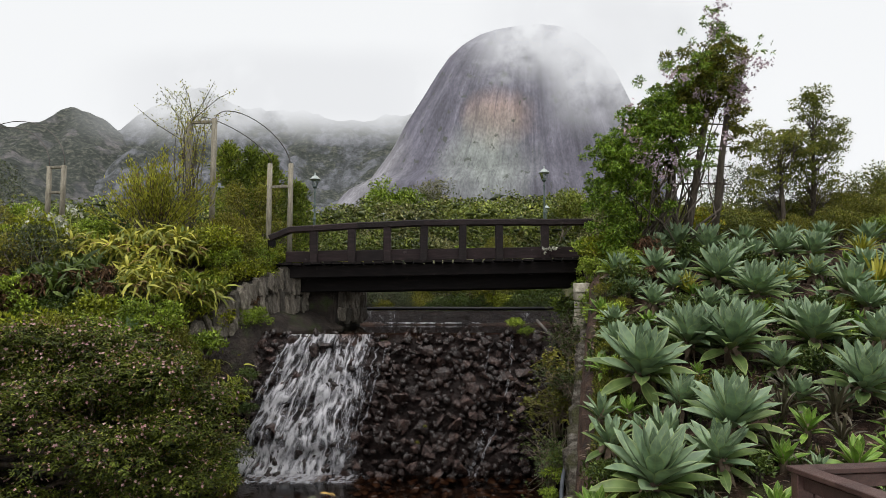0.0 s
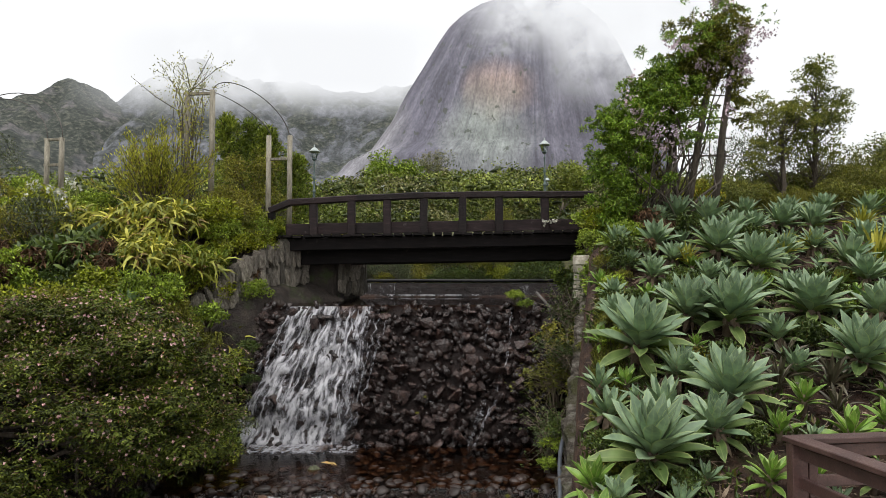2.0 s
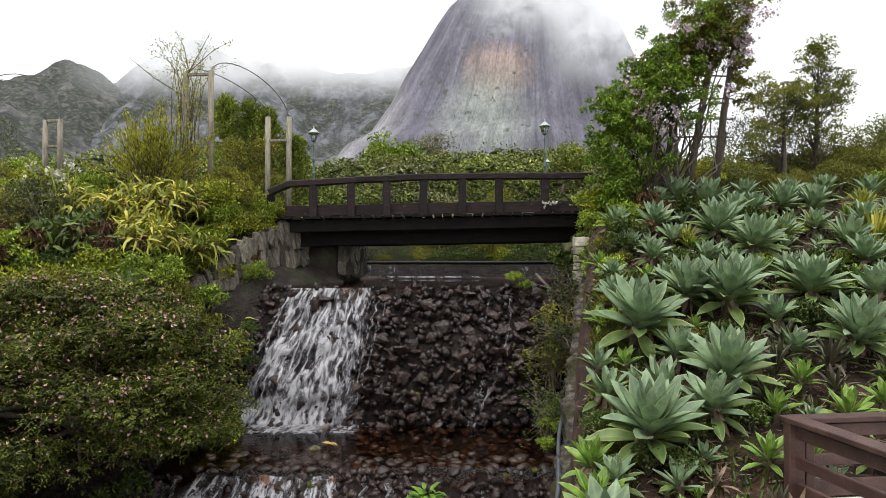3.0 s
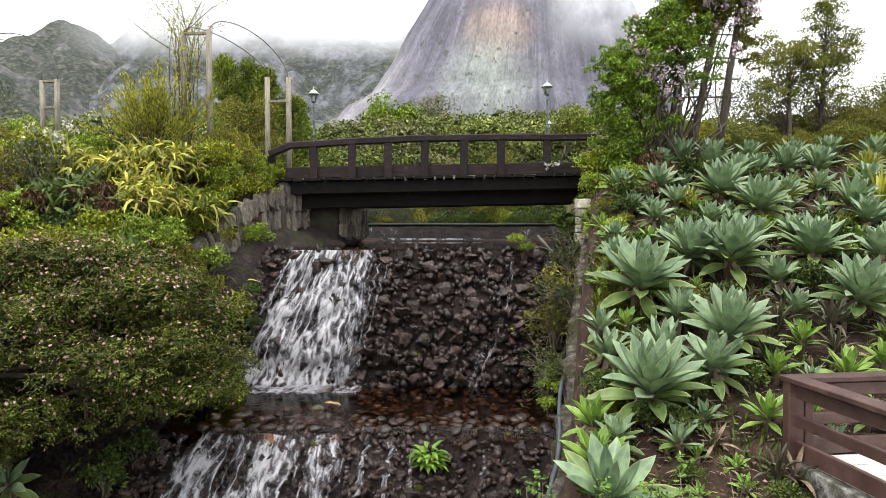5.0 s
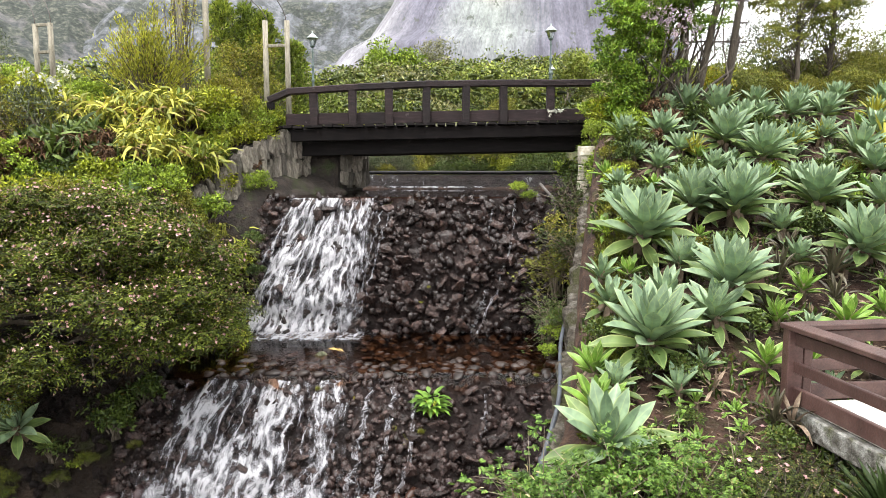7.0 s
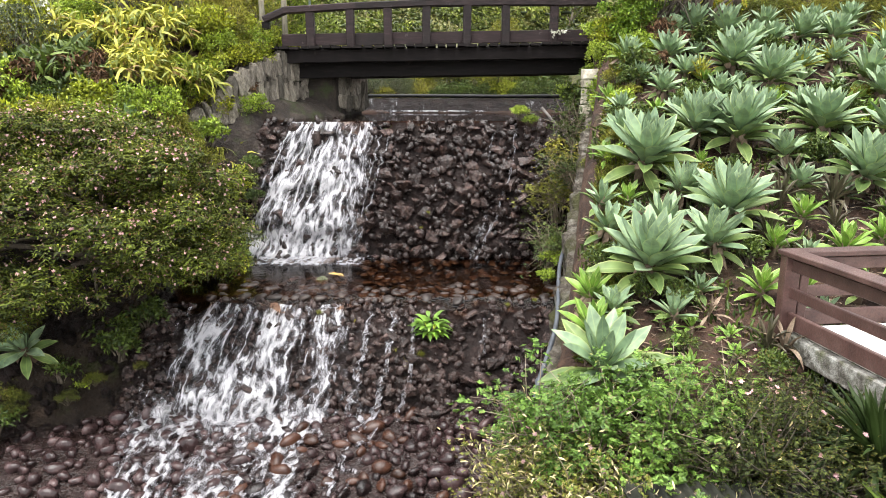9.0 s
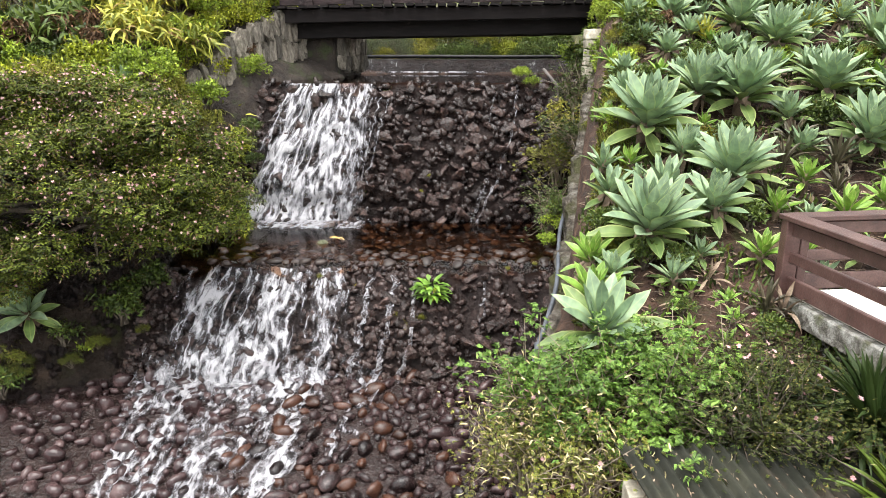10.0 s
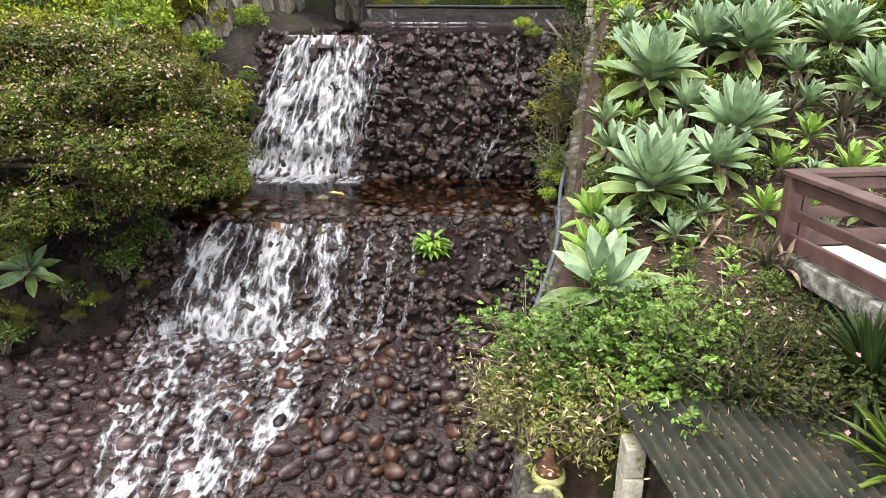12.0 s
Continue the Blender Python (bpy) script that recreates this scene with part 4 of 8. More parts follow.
def water_sheet(name, label, sheet, crest, foot, mat, off=0.1, b0=0.0, b1=1.0, nx=40, nz=40):
    """White water on a rock face, between two shares of its width at the crest and two at the foot."""
    x, y, z, u, v = sheet
    h, w = x.shape
    U, V = np.meshgrid(np.linspace(0, 1, nx), np.linspace(b0, b1, nz))
    A = (crest[0] + (crest[1] - crest[0]) * U) * V + (foot[0] + (foot[1] - foot[0]) * U) * (1 - V)
    qi, ki = np.clip(A * (w - 1), 0, w - 1.001), np.clip(V * (h - 1), 0, h - 1.001)
    q, k = qi.astype(int), ki.astype(int)
    fq, fk = qi - q, ki - k

    def take(g):
        return (g[k, q] * (1 - fq) + g[k, q + 1] * fq) * (1 - fk) + (g[k + 1, q] * (1 - fq) + g[k + 1, q + 1] * fq) * fk

    X, Y, Z = take(x), take(y), take(z)
    Y = Y - off * (0.35 + 0.65 * np.sin(np.clip(V, 0, 1) * math.pi * 0.9 + 0.2)) - 0.06 * fractal(X, Z, 9.0, 2.5, 3)
    me = mesh_of(name, np.stack([X, Y, Z], -1).reshape(-1, 3), grid_faces(nz, nx), mat, True, np.stack([U, V], -1).reshape(-1, 2))
    return tagged(new(name, me), label, "water", kind="structure")


FALL_UP = foam("upper_fall_water", 2.5, 3.0, 0.32, 0.86, strands=0.4, net=0.4, foot=0.3, white=0.78, fibre=0.5, cell=(6.5, 2.4), ropes=0.7)
FALL_VEIL = foam("upper_fall_veil", 2.4, 3.0, 0.38, 0.9, strands=0.6, net=0.6, fibre=1.2)
FALL_LOW = foam("lower_fall_water", 2.9, 2.1, 0.44, 1.0, strands=0.9, net=0.3, foot=0.35, fibre=0.6, white=0.74, top=-0.1, cell=(6.5, 2.4), ropes=0.75)
RAPID = foam("rapid_water", 2.6, 5.0, 0.34, 0.9, strands=1.0, net=0.6, cell=(6.0, 4.0), fibre=0.8, top=0.3, white=0.68, ropes=0.5)
SIDE_RAPID = foam("side_rapid_water", 0.45, 2.4, 0.5, 0.78, strands=0.5, net=0.8, foot=-0.6, top=0.1)
LACE = foam("foam_on_pool", 3.1, 1.0, 0.34, 0.66, strands=0.8, net=0.4, cell=(6, 6), top=0.5, foot=-0.5)
THREAD = foam("thin_trickle", 0.06, 3.0, 0.36, 0.8, strands=0.8, net=0.0, edge=0.0, fibre=1.3)

water_sheet("water_upper_fall", "white water tumbling down dark rock", UPPER_SHEET, (0.165, 0.415), (0.055, 0.465), FALL_UP, 0.15)
water_sheet("water_upper_veil", "thin lace of water close to the rock", UPPER_SHEET, (0.16, 0.45), (0.06, 0.5), FALL_VEIL, 0.1)
water_sheet("water_lower_fall", "white water spreading down the lower rock face", LOWER_SHEET, (0.08, 0.52), (0.025, 0.535), FALL_LOW, 0.17)
water_sheet("water_lower_veil", "thin lace of water close to the lower rock", LOWER_SHEET, (0.08, 0.63), (0.01, 0.64), foam("lower_fall_veil", 3.7, 2.1, 0.44, 0.98, strands=1.0, net=0.6, fibre=1.2), 0.06)


def trickle(sheet, path, width):
    """A thin thread of water down a face, through (share of width, share of height)."""
    x, y, z, u, v = sheet
    h, w = x.shape
    n = 26
    hs = np.linspace(path[0][1], path[-1][1], n)
    aa = np.interp(-hs, [-p[1] for p in path], [p[0] for p in path]) + rng.normal(0, 0.002, n)
    pts = []
    for a, b in zip(aa, hs):
        k, q = int(b * (h - 1)), int(np.clip(a, 0, 1) * (w - 1))
        pts.append((x[k, q] * 1.0, y[k, q] - 0.13, z[k, q]))
    pts = np.array(pts)
    wv = width * rng.uniform(0.4, 1.3, (n, 1))
    V = np.stack([pts - wv * [0.5, 0, 0], pts + wv * [0.5, 0, 0]], 1).reshape(-1, 3)
    uv = np.stack([np.tile([0.0, 1.0], n), np.repeat(np.linspace(0, 1, n), 2)], 1)
    tagged(new("water_trickle", mesh_of("water_trickle", V, grid_faces(n, 2), THREAD, True, uv)), "thin trickle of water on wet stones", "water", kind="structure")


for path, wd in (([(0.411, 0.97), (0.398, 0.5), (0.406, 0.3), (0.38, 0.1)], 0.08), ([(0.446, 0.97), (0.437, 0.5), (0.446, 0.2)], 0.05), ([(0.468, 0.9), (0.46, 0.6), (0.455, 0.3)], 0.04),
                 ([(0.823, 0.97), (0.836, 0.7), (0.823, 0.4), (0.814, 0.25), (0.783, 0.02)], 0.06), ([(0.765, 0.92), (0.761, 0.75)], 0.05), ([(0.796, 0.35), (0.774, 0.05)], 0.09)):
    trickle(UPPER_SHEET, path, wd)
for path, wd in (([(0.62, 0.95), (0.61, 0.5), (0.585, 0.05)], 0.12), ([(0.56, 0.97), (0.55, 0.5), (0.53, 0.05)], 0.1), ([(0.67, 0.9), (0.665, 0.4), (0.64, 0.02)], 0.07), ([(0.84, 0.9), (0.83, 0.6)], 0.05)):
    trickle(LOWER_SHEET, path, wd)


def flat_water(name, label, x_of, y0, y1, z_of, mat, n=30, ragged=0.0):
    v, u = np.meshgrid(np.linspace(0, 1, n), np.linspace(0, 1, n), indexing="ij")
    y = y0 + (y1 - y0) * v
    a, b = x_of(y)
    x = a + (b - a) * u
    if ragged:
        y = y + ragged * (1 - v) ** 3 * fractal(x, y * 0, 2.0, 1.3, 4)
    me = mesh_of(name, np.stack([x, y, z_of(x, y)], -1).reshape(-1, 3), grid_faces(n, n), mat, True, np.stack([u, v], -1).reshape(-1, 2))
    return tagged(new(name, me), label, "water", kind="structure")


POOL = still_water("brown_pool_water", (0.68, 0.48, 0.34), 5)
HEAD = still_water("thin_brown_water", (0.5, 0.3, 0.22), 1.2, 0.02)
flat_water("water_pool", "shallow brown pool between the falls", lambda y: (left_edge(y) - 0.4, right_edge(y) + 0.1), 10.9, 14.3, lambda x, y: -3.24 - 0.5 * np.clip(11.12 - y, 0, 1), POOL, 60, 0.35)
flat_water("water_head_pool", "dark water above the falls, under the bridge", lambda y: (left_edge(y) - 0.2, right_edge(y) + 0.1), 14.95, 18.9, lambda x, y: np.interp(y, [14.95, 18.9], [-0.5, -0.4]), HEAD)
flat_water("water_foam_upper", "foam where the fall meets the pool", lambda y: (-4.45 + 0 * y, -1.3 + 0 * y), 13.15, 14.15, lambda x, y: -3.215 + 0 * x, LACE)
flat_water("water_rapid", "white rapid running between the cobbles", lambda y: (np.interp(y, [5, 6.6, 9.9], [-4.5, -4.25, -4.85]), np.interp(y, [5, 6.6, 9.9], [-2.3, -2.1, -1.6])), 5.0, 9.9,
           lambda x, y: bed_height(y) + 0.085 + 0.05 * fractal(x, y, 3.0, 1.6, 3), RAPID, 60)
flat_water("water_side_rapid", "narrow run of white water between cobbles", lambda y: (np.interp(y, [7.6, 9.9], [-1.75, -1.35]), np.interp(y, [7.6, 9.9], [-1.35, -0.85])), 7.6, 9.9,
           lambda x, y: bed_height(y) + 0.08 + 0.05 * fractal(x, y, 3.0, 1.6, 3), SIDE_RAPID, 30)

# the upper weir behind the bridge
wx = np.linspace(-3.2, 3.5, 60)
prof = np.array([(19.9, -0.2), (19.4, -0.03), (19.25, -0.05), (19.1, -0.16), (19.0, -0.28), (18.85, -0.42)])
W = np.stack([np.stack([wx, np.full(60, p[0]) - 0.06 * fractal(wx, wx * 0 + p[1] * 3, 2.0, 4.0, 3), np.full(60, p[1])], -1) for p in prof])
weir = tagged(new("wall_weir", mesh_of("wall_weir", W.reshape(-1, 3), grid_faces(6, 60), WET_FACE, True)), "low stone weir with a film of water", "weir", kind="structure")
flat_water("water_weir_foam", "white line of foam at the foot of the weir", lambda y: (-2.2 + 0 * y, 1.4 + 0 * y), 18.74, 18.9, lambda x, y: -0.38 + 0.28 * (y - 18.74), foam("weir_line", 3.6, 0.16, 0.3, 0.75, net=0.3, edge=0.1, white=0.7))

U, V = np.meshgrid(np.linspace(0, 1, 60), np.linspace(0, 1, 6))
veil_me = mesh_of("water_weir", (W - [0, 0.03, -0.012]).reshape(-1, 3), grid_faces(6, 60), foam("weir_film", 6.7, 0.7, 0.6, 1.3, edge=0.0, white=0.3, net=0.3, fibre=1.4), True, np.stack([U, V], -1).reshape(-1, 2))
tagged(new("water_weir", veil_me), "thin grey film of water running down the weir", "water", kind="structure")
crest_pipe = thing("crest_pipe", (0.3, 19.3, 0.01), "black pipe lying along the crest of the weir", "pipe")
part("pipe", tube([(-3.2, 0, 0.02), (-1, 0.0, 0.03), (1, 0, 0.02), (3.2, 0, 0.03)], 0.045, 10), RAIL_BLACK, crest_pipe)

# bed of set cobbles below the falls
v, u = np.meshgrid(np.linspace(2.0, 10.2, 70), np.linspace(0, 1, 90), indexing="ij")
bx = (left_edge(v) - 0.6) * (1 - u) + (right_edge(v) + 0.15) * u
bz = bed_height(np.minimum(v, 9.85)) + 0.06 * fractal(bx, v, 6.0, 1.5, 4)
bed = tagged(new("riverbed", mesh_of("riverbed", np.stack([bx, v, bz], -1).reshape(-1, 3), grid_faces(70, 90), BED, True)), "wet concrete stream bed set with round cobbles", "stream bed", kind="structure")

# ---- the footbridge ----
def slope(x):
    return 0.018 * (x + 0.4)


def footbridge():
    o = Vector((-0.4, 17.2, 0.5))
    t = thing("footbridge", o, "dark-stained timber footbridge with one post-and-rail side, over the falls", "bridge")

    def put(name, bm, label=""):
        bmesh.ops.translate(bm, verts=bm.verts, vec=-o)
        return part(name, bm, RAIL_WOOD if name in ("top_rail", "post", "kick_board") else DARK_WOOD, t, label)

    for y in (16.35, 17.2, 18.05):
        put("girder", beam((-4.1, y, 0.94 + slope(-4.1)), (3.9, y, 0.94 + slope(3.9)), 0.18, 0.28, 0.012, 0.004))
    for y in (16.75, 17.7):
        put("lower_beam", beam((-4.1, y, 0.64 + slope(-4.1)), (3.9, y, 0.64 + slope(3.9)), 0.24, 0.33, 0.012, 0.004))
    x = -3.85
    while x < 3.8:
        w = 0.19 + rng.normal(0, 0.01)
        out = rng.uniform(0.06, 0.13)
        put("deck_board", beam((x, 16.16 - out, 1.12 + slope(x) + rng.normal(0, 0.006)), (x, 18.25 + out, 1.12 + slope(x)), w, 0.055, 0.006))
        x += w + 0.04
    xs = [-3.76, -3.03, -2.14, -1.3, -0.45, 0.45, 1.33, 2.4, 3.7]
    for a, b in zip(xs, xs[1:]):
        put("kick_board", beam((a + 0.07, 16.28, 1.295 + slope(a)), (b - 0.07, 16.28, 1.295 + slope(b)), 0.06, 0.26, 0.008, 0.003))
    for p in xs[1:-1]:
        top = np.interp(p, [-3.6, -0.45, 3.4], [1.86, 2.03, 2.06])
        put("post", beam((p, 16.24, 1.1 + slope(p)), (p + rng.normal(0, 0.008), 16.24, top), 0.18, 0.18, 0.012, 0.003, up=(0, 1, 0)))
    rail = [(-4.05, 1.66), (-3.6, 1.87), (-2.0, 1.965), (-0.45, 2.03), (1.4, 2.05), (3.5, 2.055)]
    for a, b in zip(rail, rail[1:]):
        put("top_rail", beam((a[0] - 0.01, 16.24, a[1]), (b[0] + 0.01, 16.24, b[1]), 0.21, 0.15, 0.02, 0.004))
    put("end_block", beam((-4.02, 16.24, 1.3), (-4.02, 16.24, 1.62), 0.16, 0.16, 0.015, up=(0, 1, 0)))
    return t


footbridge()

# ---- abutments, wing wall, retaining wall ----
bm = bmesh.new()
box(bm, -5.2, -3.4, 16.9, 18.6, -0.8, 0.8, 0.03)
tagged(part("wall_abutment", bm, DARK_CONCRETE), "stained concrete abutment under the bridge", "abutment", kind="structure")
bm = bmesh.new()
foot = [(-3.4, 16.95), (-2.62, 16.95), (-2.2, 18.6), (-3.4, 18.6)]
lo, hi = [bm.verts.new((x, y - 0.25 * (y < 17), -0.8)) for x, y in foot], [bm.verts.new((x, y, 0.6)) for x, y in foot]
bm.faces.new(lo[::-1])
bm.faces.new(hi)
for i in range(4):
    bm.faces.new((lo[i], lo[(i + 1) % 4], hi[(i + 1) % 4], hi[i]))
bmesh.ops.bevel(bm, geom=bm.edges[:], offset=0.04, segments=2, affect="EDGES")
tagged(part("wall_abutment_foot", bm, DARK_CONCRETE), "brown concrete block under the bridge", "abutment", kind="structure")
bm = bmesh.new()
box(bm, 3.5, 4.8, 15.9, 18.6, -0.8, 0.8, 0.03)
tagged(part("wall_abutment_east", bm, DARK_CONCRETE), "concrete abutment hidden by creepers", "abutment", kind="structure")

WING = np.array([(-3.3, 16.95, 0.6, -0.15), (-3.72, 16.3, 0.98, -0.12), (-3.95, 15.7, 0.82, -0.16), (-4.3, 15.0, 0.5, -0.36), (-4.72, 14.35, 0.02, -0.72), (-5.2, 13.8, -0.5, -1.3)])


def wing_at(s):
    k = np.linspace(0, 1, len(WING))
    return [np.interp(s, k, WING[:, i]) for i in range(4)]


ww = [wing_at(s) for s in np.linspace(0, 1, 24)]
V = [(x, y, zb) for x, y, zt, zb in ww] + [(x, y, zt) for x, y, zt, zb in ww] + [(x - 0.5, y + 0.3, zt) for x, y, zt, zb in ww]
wing = tagged(new("wall_wing", mesh_of("wall_wing", np.array(V), grid_faces(3, 24), DARK_CONCRETE)), "curved wing wall faced with upright grey stone slabs", "wall", kind="structure")

# concrete apron that curls from the wing wall to the lip of the fall
u, v = np.meshgrid(np.linspace(0, 1, 30), np.linspace(0, 1, 14))
ax_, ay_ = np.interp(u, np.linspace(0, 1, 6), WING[::-1, 0]), np.interp(u, np.linspace(0, 1, 6), WING[::-1, 1])
ab = np.interp(u, np.linspace(0, 1, 6), WING[::-1, 3])
AX = ax_ + v * (0.42 + 0.5 * u)
AY = ay_ - v * (0.12 + 0.1 * (1 - u))
AZ = ab + 0.1 - v * 0.04 - 1.2 * v ** 2.6 * (1 - 0.8 * u) - 0.16 * v * u + 0.12 * fractal(AX, AY, 2.0, 3.0, 5)
tagged(new("wall_apron", mesh_of("wall_apron", np.stack([AX, AY, AZ], -1).reshape(-1, 3), grid_faces(14, 30), DARK_CONCRETE, True)), "curved mossy concrete apron beside the fall", "apron", kind="structure")

# retaining wall along the agave slope, its top broad and lichened
ys = np.linspace(3.0, 15.9, 160)
xe = right_edge(ys)
wt = np.interp(ys, [3, 6, 7.5, 8.3, 9.8, 11.5, 14.5, 16], [-4.6, -3.9, -3.12, -2.85, -2.38, -1.6, -0.12, 0.3]) + 0.12 * fractal(ys, ys * 0, 4.0, 1.4, 4)
wbz = bed_height(ys) - 0.4
ring = [(-0.02, wbz), (0.03, (wbz + wt) / 2), (0.0, wt - 0.06), (0.05, wt), (0.16, wt + 0.03 * fractal(ys, ys * 0, 9.0, 4.0, 3)), (0.3, wt + 0.03 + 0.06 * fractal(ys, ys * 0, 3.0, 4.0, 3)), (0.38, wt - 0.05), (0.42, wbz)]
RV = np.stack([np.stack([xe + dx + 0.13 * fractal(ys, ys * 0 + i, 7.0, 3.4, 5), ys, z + 0 * ys], -1) for i, (dx, z) in enumerate(ring)])
tagged(new("wall_retaining", mesh_of("wall_retaining", RV.reshape(-1, 3), grid_faces(8, 160), WALL_STONE, True)), "rough retaining wall with moss and lichen on its top", "wall", kind="structure")


def stone_pier():
    t = thing("stone_pier", (2.93, 14.78, -0.95), "short pier of pale stone blocks half covered by creepers", "pier")
    z = 0.0
    while z < 1.4:
        h = rng.uniform(0.16, 0.24)
        bm = bmesh.new()
        box(bm, -0.13, 0.16, -0.15, 0.15, z, z + h - 0.015, 0.02, 0.012)
        part("block", bm, PALE_BLOCK, t)
        z += h


stone_pier()


def hose():
    yy = np.linspace(15.2, 3.6, 46)
    xx = right_edge(yy) - 0.03 + 0.05 * np.sin(yy * 1.7)
    zz = np.interp(yy, [3.6, 6, 7.0, 7.5, 8.3, 9.8, 11.5, 13, 15.2], [-5.6, -5.1, -3.6, -3.2, -2.88, -2.5, -2.3, -1.5, -0.3]) + 0.03 * np.sin(yy * 3.1) + 0.03
    t = thing("hose", (float(xx[0]), 15.2, -0.4), "black water hose lying along the top of the wall", "hose")
    o = Vector(t.location)
    part("pipe", tube([Vector(p) - o for p in zip(xx, yy, zz)], 0.029, 8), BLACK_PIPE, t)
    k = [Vector((float(xx[i]), float(yy[i]), float(zz[i]))) - o for i in (12, 30)]
    for p in k:
        part("coupling", tube([p + Vector((0.01, 0.09, 0.01)), p - Vector((0, 0.09, 0))], 0.034, 8), BLACK_PIPE, t)


hose()


# ---- deck with railing ----
def deck():
    o = Vector((3.53, 7.0, -2.5))
    t = thing("deck", o, "brown timber deck with railing on a mossy concrete slab", "deck", rz=-3.0)
    fl = -0.02

    def put(name, bm, mat=RED_WOOD, label=""):
        return part(name, bm, mat, t, label)

    # local axes: x along the back rail, -y along the rail that runs towards the stream's mouth, leaning out
    def run(s):
        return 0.2 * s, -s

    def along(name, s0, s1, z, w, h, inset=0.0):
        a, b = run(s0), run(s1)
        put(name, beam((a[0] + inset, a[1], z), (b[0] + inset, b[1], z), w, h, 0.008, 0.001))

    bm = bmesh.new()
    vs = [(-0.05, 0.1), (4.5, 0.9), (5.4, -4.1), (0.75, -4.1)]
    lo = [bm.verts.new((x, y, -0.13)) for x, y in vs]
    hi = [bm.verts.new((x, y, 0.1)) for x, y in vs]
    bm.faces.new(lo[::-1])
    bm.faces.new(hi)
    for i in range(4):
        bm.faces.new((lo[i], lo[(i + 1) % 4], hi[(i + 1) % 4], hi[i]))
    bmesh.ops.bevel(bm, geom=bm.edges[:], offset=0.015, segments=1, affect="EDGES")
    put("slab", bm, LICHEN, "mossy concrete slab edge")
    for i in range(13):
        s = 0.05 + i * 0.3
        put("floor_board", beam((0.2 * s + 0.08, -s - 0.12, 0.125), (0.2 * s + 4.2, -s + 0.65, 0.125), 0.285, 0.04, 0.004), DECK_FLOOR, "pale floor board")
    along("cap_rail", -0.08, 3.9, 0.93, 0.2, 0.055)
    along("top_board", 0.05, 3.9, 0.815, 0.05, 0.13)
    along("middle_board", 0.05, 3.9, 0.52, 0.05, 0.115)
    along("bottom_board", 0.05, 3.9, 0.235, 0.05, 0.17)
    for s in (0.0, 1.9, 3.8):
        x, y = run(s)
        put("post", beam((x - 0.0, y, -0.22 if s == 0 else -0.05), (x, y, 0.9), 0.15, 0.15, 0.01, up=(0, 1, 0)))
    put("inner_post", beam((0.13, -0.02, -0.05), (0.13, -0.02, 0.9), 0.09, 0.09, 0.008, up=(0, 1, 0)))

    def back(name, z, w, h):
        put(name, beam((0.0, 0.0, z), (4.2, 0.75, z), w, h, 0.008, 0.001))

    back("cap_rail", 0.93, 0.2, 0.055)
    back("top_board", 0.815, 0.05, 0.13)
    back("middle_board", 0.52, 0.05, 0.115)
    back("bottom_board", 0.235, 0.05, 0.17)
    for k in (0.5, 1.0):
        put("post", beam((4.2 * k, 0.75 * k, -0.05), (4.2 * k, 0.75 * k, 0.9), 0.15, 0.15, 0.01, up=(0, 1, 0)))
    put("foot", lathe([(0.15, -0.75), (0.14, -0.5), (0.13, -0.13)], 10, at=(0.33, -0.55, 0)), LICHEN, "grey concrete foot")
    return t


deck()


